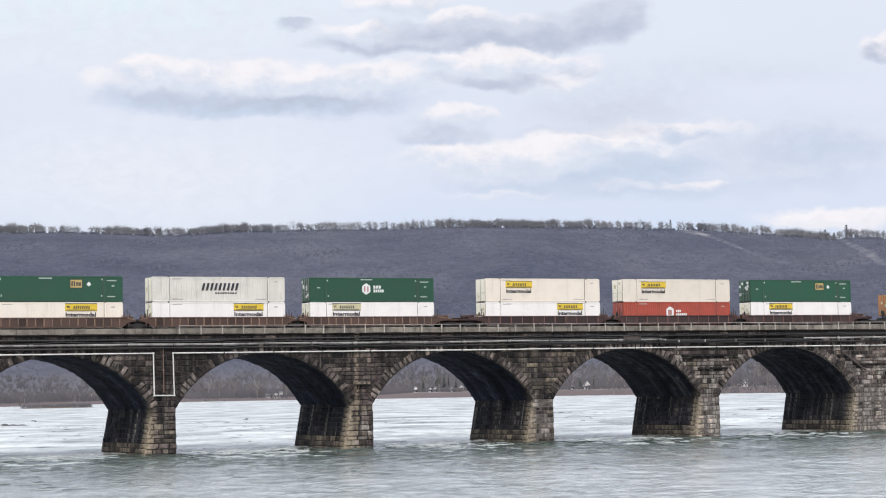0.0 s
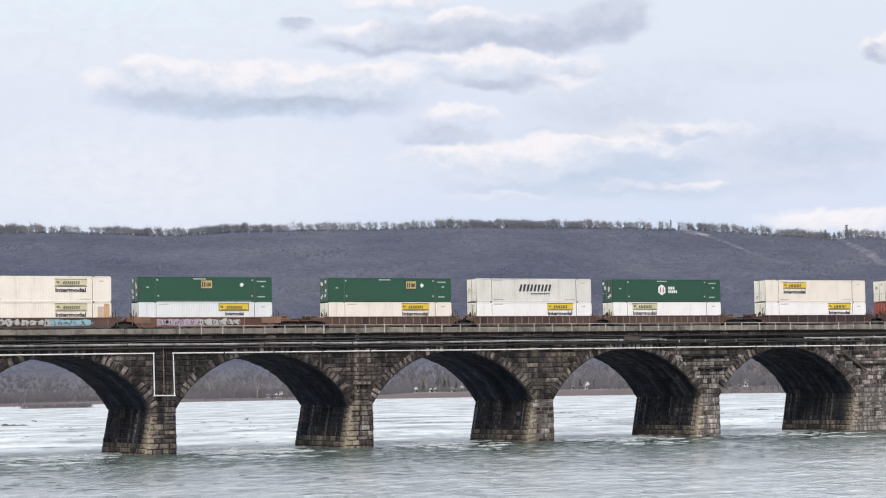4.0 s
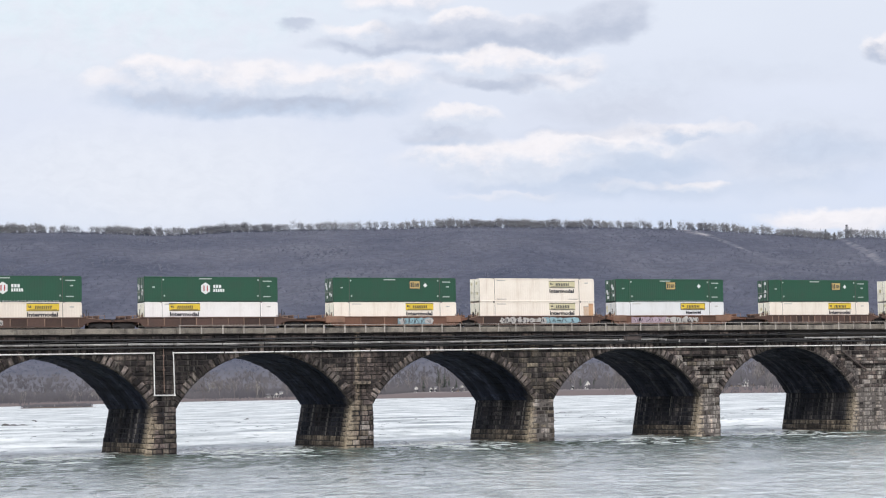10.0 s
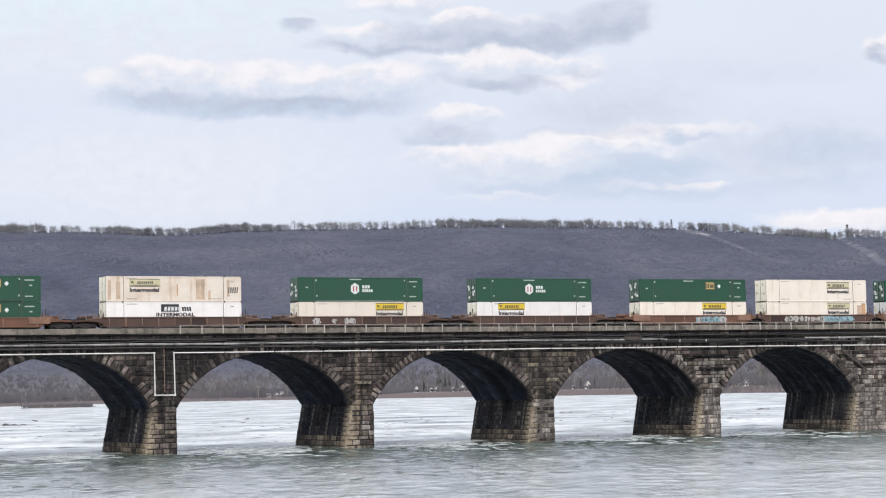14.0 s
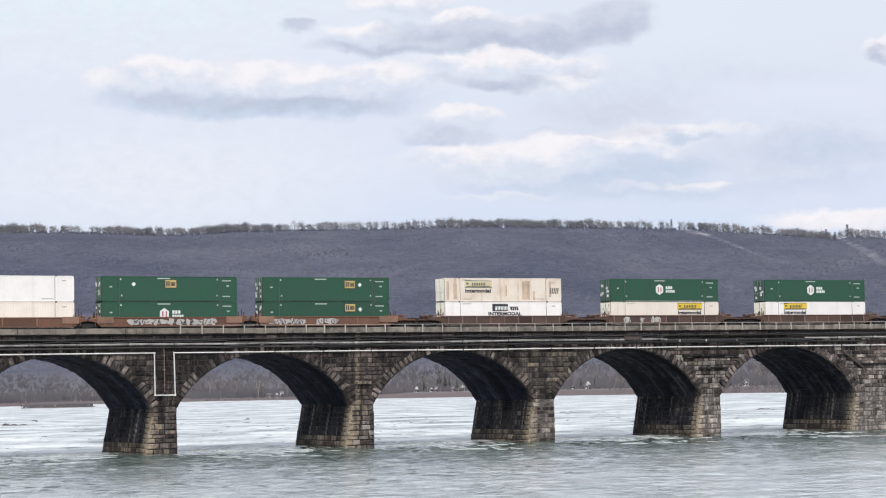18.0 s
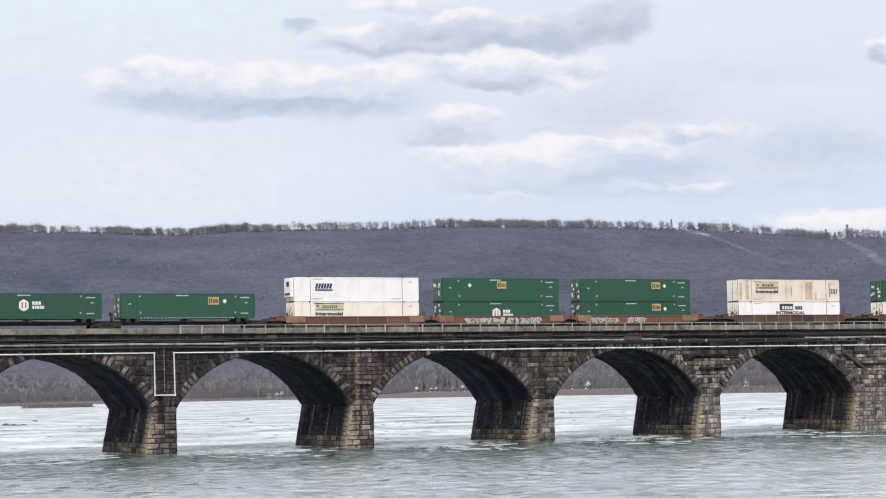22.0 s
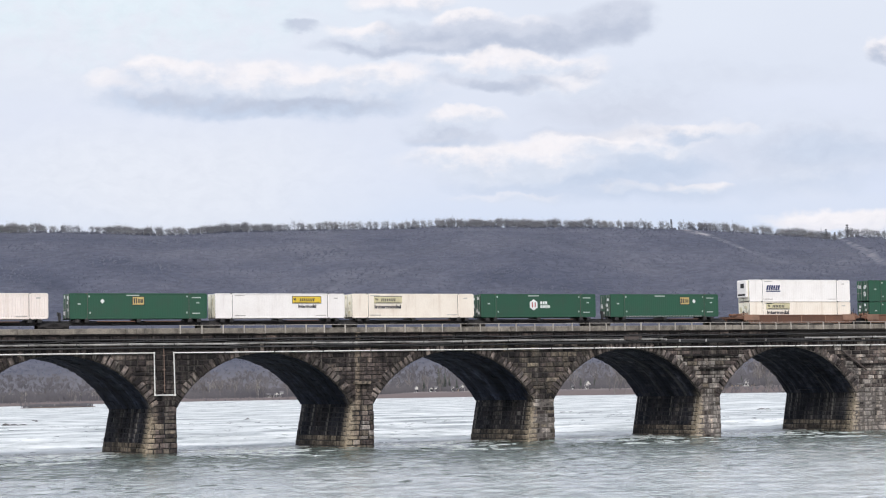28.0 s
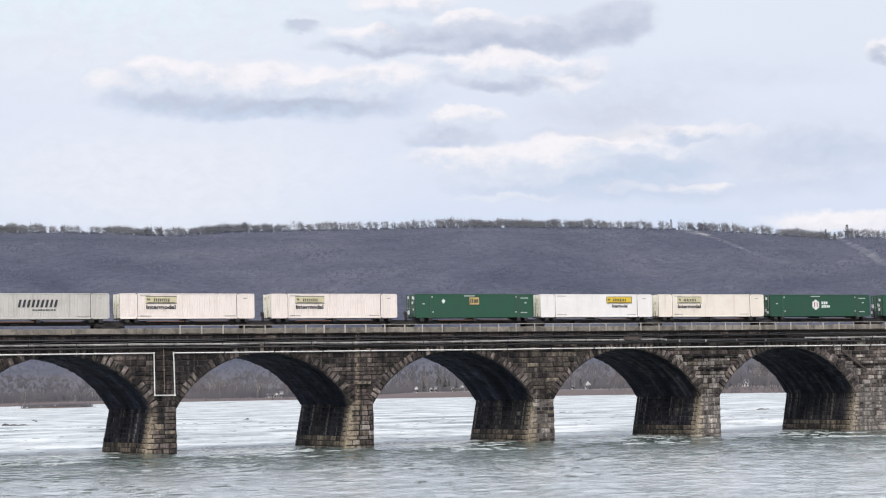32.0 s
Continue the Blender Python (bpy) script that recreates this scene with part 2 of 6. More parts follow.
RUST_PIPE = surface("rusty_drain", (0.22, 0.15, 0.12), 0.8)
RUST_DARK = surface("dark_rusty_steel", (0.085, 0.066, 0.060), 0.8, dirt=0.5, streak=0.4)
BALLAST = surface("ballast", (0.16, 0.15, 0.14), 0.95, scale=3, relief=0.05)
TRACK_STEEL = surface("track_steel", (0.13, 0.09, 0.07), 0.6, metal=0.4)
TIMBER = surface("tie_timber", (0.07, 0.055, 0.045), 0.9)


# ---- sky with clouds, far behind everything ----
SKY_AWAY, UNIT = 4700.0, 4700.0 / 3640.3       # metres away; one unit of the cloud map in metres


def cloud_material():
    m, n, l, b = material("cloudy_sky")
    n.remove(b)
    mp = n.new("ShaderNodeMapping")
    mp.inputs["Scale"].default_value = (1 / UNIT, 1 / UNIT, 1)
    l.new(n.new("ShaderNodeTexCoord").outputs["Object"], mp.inputs[0])
    base = mp.outputs[0]

    def mathn(op, a, b2=None, clamp=False):
        x = n.new("ShaderNodeMath")
        x.operation, x.use_clamp = op, clamp
        for s, v in zip(x.inputs, (a, b2)):
            if isinstance(v, (int, float)):
                s.default_value = v
            elif v is not None:
                l.new(v, s)
        return x.outputs[0]

    warp = noise_node(n, l, base, 0.015, 7, 0.54, (0.7, 1.0, 1.0))
    billow = noise_node(n, l, base, 0.026, 8, 0.58, (0.7, 1.0, 1.0))
    sub = n.new("ShaderNodeVectorMath")
    sub.operation = "SUBTRACT"
    l.new(warp.outputs["Color"], sub.inputs[0])
    sub.inputs[1].default_value = (0.5, 0.5, 0.5)
    sc = n.new("ShaderNodeVectorMath")
    sc.operation = "MULTIPLY"
    l.new(sub.outputs[0], sc.inputs[0])
    sc.inputs[1].default_value = (105, 66, 0)
    ad = n.new("ShaderNodeVectorMath")
    l.new(base, ad.inputs[0])
    l.new(sc.outputs[0], ad.inputs[1])
    xyz = n.new("ShaderNodeSeparateXYZ")
    l.new(ad.outputs[0], xyz.inputs[0])
    raw = n.new("ShaderNodeSeparateXYZ")
    l.new(base, raw.inputs[0])
    # clear sky: pale blue, whiter towards the hills, faint veils
    grad = n.new("ShaderNodeMapRange")
    l.new(raw.outputs[1], grad.inputs[0])
    grad.inputs[1].default_value, grad.inputs[2].default_value = 30, 460
    rsky = ramp(n, [(0.0, (0.67, 0.76, 0.93)), (0.22, (0.705, 0.77, 0.93)), (0.45, (0.74, 0.79, 0.925)), (1.0, (0.78, 0.835, 0.94))])
    l.new(grad.outputs[0], rsky.inputs[0])
    veil2 = noise_node(n, l, base, 0.004, 5, 0.5, (0.45, 1.6, 1.0))
    rv = ramp(n, [(0.36, (0, 0, 0)), (0.66, (0.75, 0.75, 0.75))])
    l.new(veil2.outputs[0], rv.inputs[0])
    col = blend(n, l, rv.outputs[0], rsky.outputs[0], (0.735, 0.785, 0.90))

    curl = noise_node(n, l, ad.outputs[0], 0.045, 8, 0.6, (0.6, 1.0, 1.0))
    mottled = ramp(n, [(0.3, (0.945, 0.95, 0.96)), (0.62, (1.01, 1.01, 1.01))])
    l.new(curl.outputs[0], mottled.inputs[0])

    def puff(col, mx, my, rx, ry, dens, top, low, soft=0.30):
        """A cloud of half-axes rx, ry: lit top, grey belly."""
        cx, cy = mx - 788, 439 - my + 4
        dx = mathn("DIVIDE", mathn("SUBTRACT", xyz.outputs[0], cx), rx)
        dy = mathn("DIVIDE", mathn("SUBTRACT", xyz.outputs[1], cy), ry)
        d = mathn("SUBTRACT", 1.0, mathn("SQRT", mathn("ADD", mathn("MULTIPLY", dx, dx), mathn("MULTIPLY", dy, dy))))
        # tops crisp, undersides soft
        d = mathn("MULTIPLY", d, mathn("ADD", 1.0, mathn("MULTIPLY", 0.5, mathn("MAXIMUM", mathn("MINIMUM", dy, 1.0), 0.0))))
        a = n.new("ShaderNodeMapRange")
        a.interpolation_type = "SMOOTHSTEP"
        l.new(d, a.inputs[0])
        a.inputs[1].default_value, a.inputs[2].default_value, a.inputs[4].default_value = -0.08, soft, dens
        h = n.new("ShaderNodeMapRange")
        h.interpolation_type = "SMOOTHSTEP"
        l.new(mathn("ADD", dy, mathn("MULTIPLY", mathn("SUBTRACT", billow.outputs[0], 0.5), 2.6)), h.inputs[0])
        h.inputs[1].default_value, h.inputs[2].default_value = -0.6, 0.6
        tone = blend(n, l, 1.0, blend(n, l, h.outputs[0], low, top), mottled.outputs[0], "MULTIPLY")
        return blend(n, l, a.outputs[0], col, tone)

    lit, cream, grey, blue, pale = (0.945, 0.92, 0.955), (0.87, 0.865, 0.925), (0.535, 0.59, 0.72), (0.585, 0.67, 0.825), (0.72, 0.775, 0.89)
    dusk, haze, clear = (0.655, 0.70, 0.815), (0.815, 0.85, 0.935), (0.79, 0.90, 0.965)
    col = puff(col, 200, 40, 620, 190, 0.75, clear, haze, 0.9)
    col = puff(col, 260, 320, 640, 150, 0.85, haze, haze, 0.9)
    # low banks towards the horizon
    col = puff(col, 1490, 388, 170, 27, 0.95, lit, cream, 0.5)
    col = puff(col, 1120, 336, 330, 30, 0.7, blue, blue, 0.9)
    col = puff(col, 1430, 305, 180, 42, 0.6, pale, blue, 0.9)
    col = puff(col, 1240, 326, 70, 14, 0.9, lit, pale, 0.5)
    col = puff(col, 1110, 332, 90, 12, 0.65, cream, pale, 0.6)
    col = puff(col, 880, 326, 130, 20, 0.6, pale, blue, 0.8)
    col = puff(col, 900, 349, 130, 11, 0.5, cream, pale, 0.7)
    # the slanting middle bank
    col = puff(col, 1060, 303, 252, 36, 0.9, blue, blue, 0.8)
    col = puff(col, 1400, 248, 310, 75, 0.75, pale, dusk, 0.9)
    col = puff(col, 1460, 265, 184, 39, 0.6, blue, blue, 0.9)
    col = puff(col, 880, 283, 190, 46, 1.0, lit, pale, 0.45)
    col = puff(col, 1010, 272, 190, 42, 1.0, lit, pale, 0.45)
    col = puff(col, 1130, 255, 140, 38, 0.95, lit, pale, 0.45)
    col = puff(col, 1215, 238, 80, 20, 0.85, lit, blue, 0.55)
    col = puff(col, 1300, 232, 60, 18, 0.6, cream, pale, 0.6)
    col = puff(col, 1170, 289, 149, 19, 0.8, blue, blue, 0.9)
    # thin grey veils above it
    col = puff(col, 1100, 165, 230, 62, 0.7, pale, dusk, 0.9)
    col = puff(col, 1080, 205, 190, 34, 0.7, dusk, dusk, 0.9)
    col = puff(col, 1330, 122, 260, 40, 0.4, pale, dusk, 0.9)
    col = puff(col, 1060, 232, 190, 12, 0.45, dusk, grey, 0.9)
    col = puff(col, 780, 226, 95, 36, 0.75, pale, grey, 0.7)
    col = puff(col, 800, 243, 110, 16, 0.7, dusk, blue, 0.7)
    col = puff(col, 825, 210, 80, 20, 0.9, lit, pale, 0.5)
    col = puff(col, 985, 142, 92, 30, 0.9, lit, pale, 0.5)
    col = puff(col, 1030, 124, 60, 16, 0.8, lit, dusk, 0.5)
    col = puff(col, 880, 143, 135, 20, 0.9, dusk, grey, 0.6)
    col = puff(col, 895, 113, 190, 25, 1.0, lit, pale, 0.4)
    # the upper bank
    col = puff(col, 890, 68, 225, 31, 1.0, dusk, grey, 0.5)
    col = puff(col, 690, 82, 170, 18, 0.95, dusk, grey, 0.6)
    col = puff(col, 640, 62, 75, 22, 0.95, lit, pale, 0.45)
    col = puff(col, 740, 54, 95, 24, 0.75, dusk, grey, 0.7)
    col = puff(col, 820, 37, 75, 20, 0.95, lit, dusk, 0.45)
    col = puff(col, 930, 42, 70, 20, 0.7, cream, dusk, 0.6)
    col = puff(col, 715, 9, 105, 24, 1.0, lit, pale, 0.4)
    col = puff(col, 1000, 52, 75, 38, 0.85, dusk, grey, 0.6)
    col = puff(col, 1080, 36, 84, 44, 0.95, dusk, grey, 0.5)
    col = puff(col, 530, 50, 44, 13, 0.75, grey, grey, 0.7)
    col = puff(col, 1562, 82, 42, 22, 0.9, lit, grey, 0.5)
    # the long bank: lumpy lit tops over a flat blue-grey base
    col = puff(col, 464, 157, 350, 48, 0.9, cream, blue, 0.6)
    col = puff(col, 464, 177, 330, 34, 0.9, pale, blue, 0.6)
    col = puff(col, 524, 187, 250, 28, 1.0, grey, blue, 0.8)
    col = puff(col, 304, 177, 150, 22, 0.75, grey, blue, 0.9)
    col = puff(col, 204, 139, 60, 20, 0.8, lit, cream, 0.6)
    col = puff(col, 276, 127, 85, 30, 1.0, lit, pale, 0.5)
    col = puff(col, 349, 135, 60, 30, 0.9, lit, pale, 0.5)
    col = puff(col, 466, 146, 78, 30, 0.95, lit, pale, 0.5)
    col = puff(col, 570, 145, 95, 28, 0.9, lit, pale, 0.5)
    col = puff(col, 659, 132, 85, 32, 1.0, lit, pale, 0.5)
    col = puff(col, 726, 139, 56, 26, 0.8, lit, pale, 0.6)
    em = n.new("ShaderNodeEmission")
    l.new(col, em.inputs[0])
    em.inputs[1].default_value = 1.0
    l.new(em.outputs[0], n["Material Output"].inputs[0])
    m.cycles.emission_sampling = "NONE"
    return m


def sky_pose(dx=0.0, dy=0.0):
    m = aim()
    return m @ Matrix.Translation((dx * UNIT, dy * UNIT, -SKY_AWAY))


g = Geo()
SX, SY0, SY1 = 2400, -420, 1500
g.add([(-SX, SY0, 0), (SX, SY0, 0), (SX, SY1, 0), (-SX, SY1, 0)], [(0, 1, 2, 3)])
sky_backdrop = new("backdrop", g.mesh("backdrop", cloud_material()))
sky_backdrop.matrix_basis = sky_pose()
sky_backdrop.visible_shadow = False
tagged(sky_backdrop, "pale blue sky with drifting grey-bellied white clouds", "sky", kind="structure")


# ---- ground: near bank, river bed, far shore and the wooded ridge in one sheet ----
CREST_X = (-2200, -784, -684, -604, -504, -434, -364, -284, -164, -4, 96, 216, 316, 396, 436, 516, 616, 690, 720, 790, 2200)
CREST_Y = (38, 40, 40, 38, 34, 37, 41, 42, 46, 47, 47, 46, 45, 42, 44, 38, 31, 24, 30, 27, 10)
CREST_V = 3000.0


def shore_v(u):
    """Distance ahead at which the far bank begins."""
    return np.interp(u, (-4000, -330, -200, -120, -60, 40, 160, 250, 4000), (1290, 1300, 1560, 1520, 1450, 1380, 1230, 1110, 600))


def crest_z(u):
    # crest profile in pixels of the camera's view, set to fit it, turned level
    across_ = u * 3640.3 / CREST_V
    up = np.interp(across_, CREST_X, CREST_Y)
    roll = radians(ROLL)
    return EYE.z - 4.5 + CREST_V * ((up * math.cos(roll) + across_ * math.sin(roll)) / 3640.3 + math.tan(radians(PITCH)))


def ground_z(u, v, rough=True):
    s = shore_v(u)
    bank = np.clip((v - s) / 14.0, 0, 1)
    z = -2.5 + bank * (4.3 + 0.004 * np.clip(v - s, 0, 500))
    t = np.clip((v - 1850) / (CREST_V - 1850), 0, 1)
    prof = 0.62 * t ** 1.15 + 0.38 * (1 - np.cos(np.pi * t)) / 2
    z = z + 1.9 * np.clip((v - s - 8) / 12, 0, 1) * np.clip((u + 60) / 40, 0, 1)
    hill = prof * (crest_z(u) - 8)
    fall = np.clip((v - CREST_V) / 900, 0, 1)
    hill = hill * (1 - 0.75 * fall)
    if rough:
        hill = hill + t * (1 - t) * (22 * np.sin(u / 95 + 1.5 * np.sin(v / 300)) + 12 * np.sin(u / 41 + v / 150) + 6 * np.sin(u / 19 - v / 90))
    near = np.clip((60 - v) / 30, 0, 1)
    return z + hill + near * 7.3


def to_world(u, v):
    return u * SIDE.x + v * FWD.x, u * SIDE.y + v * FWD.y


us = np.concatenate([np.linspace(-3600, -800, 36), np.linspace(-780, 780, 118), np.linspace(800, 3600, 36)])
vs = np.concatenate([np.linspace(-900, 0, 10), np.linspace(10, 80, 15), np.linspace(100, 1000, 14), np.linspace(1040, 1640, 90), np.linspace(1660, 3200, 110), np.linspace(3240, 4650, 24)])
U, V = np.meshgrid(us, vs)
Z = ground_z(U, V)
X, Y = to_world(U, V)
nu, nv = len(us), len(vs)
idx = np.arange(nu * nv).reshape(nv, nu)
quads = np.stack([idx[:-1, :-1], idx[:-1, 1:], idx[1:, 1:], idx[1:, :-1]], -1).reshape(-1, 4)


def grid_mesh(name, verts, quads, mat, smooth=True):
    me = bpy.data.meshes.new(name)
    me.from_pydata(verts.tolist(), [], quads.tolist())
    me.materials.append(mat)
    me.polygons.foreach_set("use_smooth", [smooth] * len(me.polygons))
    me.update()
    return me


# two clearings cut down through the woods: points across and ahead, half width
cuts = [((349, 2990), (372, 2905), (402, 2790), (430, 2700)), ((580, 2990), (575, 2800), (567, 2640))]


def ground_material():
    m, n, l, b = material("ground_with_haze")
    pos = n.new("ShaderNodeNewGeometry").outputs["Position"]
    big = noise_node(n, l, pos, 0.012, 6, 0.6)
    mid = noise_node(n, l, pos, 0.09, 6, 0.65)
    # blue-grey distance haze is put into the slope's base colours
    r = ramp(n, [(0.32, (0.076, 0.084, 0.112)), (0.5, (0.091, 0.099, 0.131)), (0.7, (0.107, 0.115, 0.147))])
    l.new(big.outputs[0], r.inputs[0])
    r2 = ramp(n, [(0.34, (0.80, 0.80, 0.81)), (0.66, (1.16, 1.15, 1.13))])
    l.new(mid.outputs[0], r2.inputs[0])
    c = blend(n, l, 1.0, r.outputs[0], r2.outputs[0], "MULTIPLY")
    broad = noise_node(n, l, pos, 0.0042, 4, 0.6)
    r3 = ramp(n, [(0.36, (0.82, 0.83, 0.86)), (0.5, (1.02, 1.0, 0.99)), (0.64, (1.22, 1.17, 1.10))])
    l.new(broad.outputs[0], r3.inputs[0])
    c = blend(n, l, 1.0, c, r3.outputs[0], "MULTIPLY")
    # pale rock and dry grass along the clearings, patchy, fading downhill
    def vmath(op, a, b2):
        x = n.new("ShaderNodeVectorMath")
        x.operation = op
        for sock, val in zip(x.inputs, (a, b2)):
            if isinstance(val, (tuple, Vector)):
                sock.default_value = val
            elif val is not None:
                l.new(val, sock)
        return x

    def smath(op, a, b2, clamp=False):
        x = n.new("ShaderNodeMath")
        x.operation, x.use_clamp = op, clamp
        for sock, val in zip(x.inputs, (a, b2)):
            if isinstance(val, (int, float)):
                sock.default_value = val
            else:
                l.new(val, sock)
        return x.outputs[0]

    place = n.new("ShaderNodeCombineXYZ")
    l.new(vmath("DOT_PRODUCT", pos, SIDE.copy()).outputs["Value"], place.inputs[0])
    l.new(vmath("DOT_PRODUCT", pos, FWD.copy()).outputs["Value"], place.inputs[1])
    spots = noise_node(n, l, pos, 0.05, 6, 0.7)
    patchy = ramp(n, [(0.40, (0, 0, 0)), (0.60, (1, 1, 1))])
    l.new(spots.outputs[0], patchy.inputs[0])
    for line, widths, pale in ((cuts[0], (15, 9, 5), (0.9, 0.45, 0.15)), (cuts[1], (6, 7), (0.38, 0.34))):
        for p0, p1, wide, much in zip(line, line[1:], widths, pale):
            d = Vector((p1[0] - p0[0], p1[1] - p0[1], 0))
            rel = vmath("SUBTRACT", place.outputs[0], (p0[0], p0[1], 0)).outputs[0]
            t = smath("DIVIDE", vmath("DOT_PRODUCT", rel, d).outputs["Value"], d.length_squared, True)
            along = vmath("SCALE", d, None)
            l.new(t, along.inputs["Scale"])
            away = vmath("LENGTH", vmath("SUBTRACT", rel, along.outputs[0]).outputs[0], None).outputs["Value"]
            edge = n.new("ShaderNodeMapRange")
            l.new(away, edge.inputs[0])
            edge.inputs[1].default_value, edge.inputs[2].default_value, edge.inputs[3].default_value, edge.inputs[4].default_value = wide * 0.4, wide * 1.2, much, 0
            c = blend(n, l, smath("MULTIPLY", edge.outputs[0], patchy.outputs[0]), c, (0.33, 0.32, 0.325))
    # greyer haze mixed into the lower slope's colour; dry grass and mud by the river
    sep = n.new("ShaderNodeSeparateXYZ")
    l.new(pos, sep.inputs[0])
    low = n.new("ShaderNodeMapRange")
    l.new(sep.outputs[2], low.inputs[0])
    low.inputs[1].default_value, low.inputs[2].default_value = 14, 42
    c = blend(n, l, low.outputs[0], (0.140, 0.137, 0.150), c)
    mr = n.new("ShaderNodeMapRange")
    l.new(sep.outputs[2], mr.inputs[0])
    mr.inputs[1].default_value, mr.inputs[2].default_value = 4.6, 9.0
    c = blend(n, l, mr.outputs[0], (0.165, 0.145, 0.145), c)
    # reddish earth of the cut bank, with a strip of pale dry grass on its top
    strip = ramp(n, [(0.0, (0, 0, 0)), (0.30, (0, 0, 0)), (0.42, (0.8, 0.8, 0.8)), (0.6, (0.8, 0.8, 0.8)), (0.8, (0, 0, 0))])
    top = n.new("ShaderNodeMapRange")
    l.new(sep.outputs[2], top.inputs[0])
    top.inputs[1].default_value, top.inputs[2].default_value = 2.6, 5.4
    l.new(top.outputs[0], strip.inputs[0])
    c = blend(n, l, smath("MULTIPLY", strip.outputs[0], patchy.outputs[0]), c, (0.34, 0.30, 0.27))
    foot = n.new("ShaderNodeMapRange")
    l.new(sep.outputs[2], foot.inputs[0])
    foot.inputs[1].default_value, foot.inputs[2].default_value, foot.inputs[3].default_value, foot.inputs[4].default_value = 2.6, 3.5, 1, 0
    c = blend(n, l, foot.outputs[0], c, (0.160, 0.134, 0.130))
    l.new(c, b.inputs["Base Color"])
    b.inputs["Roughness"].default_value = 1.0
    b.inputs["Specular IOR Level"].default_value = 0.05
    bump(n, l, mid.outputs[0], 0.2, 1.5, b)
    return m


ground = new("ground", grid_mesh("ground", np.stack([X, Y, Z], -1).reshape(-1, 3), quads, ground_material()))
tagged(ground, "river bank rising to a long wooded ridge, painted haze-grey", "ground", kind="structure")


# ---- river ----
def water_material():
    m, n, l, b = material("river_water")
    pos = n.new("ShaderNodeNewGeometry").outputs["Position"]
    loc = n.new("ShaderNodeTexCoord").outputs["Object"]

    def turned(vec):
        """The map turned so that its y runs along the camera's view, across the river."""
        mp = n.new("ShaderNodeMapping")
        mp.inputs["Rotation"].default_value = (0, 0, radians(YAW))
        l.new(vec, mp.inputs[0])
        return mp.outputs[0]

    def calc(op, a, b2, c2=None):
        x = n.new("ShaderNodeMath")
        x.operation = op
        for sock, val in zip(x.inputs, (a, b2, c2)):
            if isinstance(val, (int, float)):
                sock.default_value = val
            elif val is not None:
                l.new(val, sock)
        return x.outputs[0]

    def span(val, a, b2, c=0.0, d=1.0):
        x = n.new("ShaderNodeMapRange")
        l.new(val, x.inputs[0])
        x.inputs[1].default_value, x.inputs[2].default_value, x.inputs[3].default_value, x.inputs[4].default_value = a, b2, c, d
        return x.outputs[0]

    flow, still = turned(loc), turned(pos)
    sep = n.new("ShaderNodeSeparateXYZ")
    l.new(pos, sep.inputs[0])
    # broken shallows upstream with reflected sky in their colour; slacker and greener below the piers
    rag = noise_node(n, l, still, 0.22, 7, 0.70, (0.55, 0.22, 1))
    rif = span(calc("MULTIPLY_ADD", rag.outputs[0], 62.0, sep.outputs[1]), 258, 272)
    big = noise_node(n, l, flow, 0.05, 6, 0.62, (1.0, 0.8, 1))
    chop = noise_node(n, l, flow, 1.15, 7, 0.66, (0.65, 0.26, 1))
    lump = noise_node(n, l, flow, 0.30, 5, 0.6, (0.7, 0.4, 1))
    mixed = calc("ADD", calc("MULTIPLY", chop.outputs[0], 0.62), calc("ADD", calc("MULTIPLY", lump.outputs[0], 0.38), calc("MULTIPLY", big.outputs[0], 0.20)))
    # dark greens stand in for the bridge's reflection below the piers
    r = ramp(n, [(0.49, (0.036, 0.052, 0.042)), (0.56, (0.078, 0.103, 0.088)), (0.63, (0.145, 0.176, 0.158)), (0.70, (0.33, 0.365, 0.35))])
    l.new(mixed, r.inputs[0])
    streaky = noise_node(n, l, flow, 0.16, 7, 0.68, (0.55, 0.30, 1))
    patchy = calc("ADD", calc("MULTIPLY", streaky.outputs[0], 0.48), calc("MULTIPLY", big.outputs[0], 0.52))
    r2 = ramp(n, [(0.39, (0.17, 0.195, 0.195)), (0.455, (0.38, 0.41, 0.405)), (0.51, (0.56, 0.59, 0.575)), (0.585, (0.78, 0.80, 0.78))])
    l.new(patchy, r2.inputs[0])
    # near water paled in its base colour, in place of reflected sky
    near_sky = span(sep.outputs[1], 140, 196, 0.95, 0.0)
    near_sky_tone = ramp(n, [(0.47, (0.36, 0.415, 0.405)), (0.56, (0.55, 0.605, 0.595)), (0.67, (0.70, 0.745, 0.74))])
    l.new(mixed, near_sky_tone.inputs[0])
    near_col = blend(n, l, near_sky, r.outputs[0], near_sky_tone.outputs[0])
    c = blend(n, l, rif, near_col, r2.outputs[0])
    # white water where the current breaks out between the piers
    edge = calc("MULTIPLY", span(rif, 0.0, 0.35), span(rif, 1.0, 0.6))
    lather = noise_node(n, l, flow, 1.0, 7, 0.72, (0.5, 0.2, 1))
    froth = calc("MULTIPLY", edge, span(lather.outputs[0], 0.50, 0.62))
    c = blend(n, l, froth, c, (0.80, 0.84, 0.835))
    l.new(c, b.inputs["Base Color"])
    b.inputs["IOR"].default_value = 1.6
    l.new(span(rif, 0.0, 1.0, 0.5, 0.26), b.inputs["Specular IOR Level"])
    l.new(span(rif, 0.0, 1.0, 0.10, 0.45), b.inputs["Roughness"])
    w1 = noise_node(n, l, flow, 1.5, 5, 0.62, (0.7, 0.30, 1.0))
    w2 = noise_node(n, l, flow, 0.45, 5, 0.65, (0.7, 0.45, 1.0))
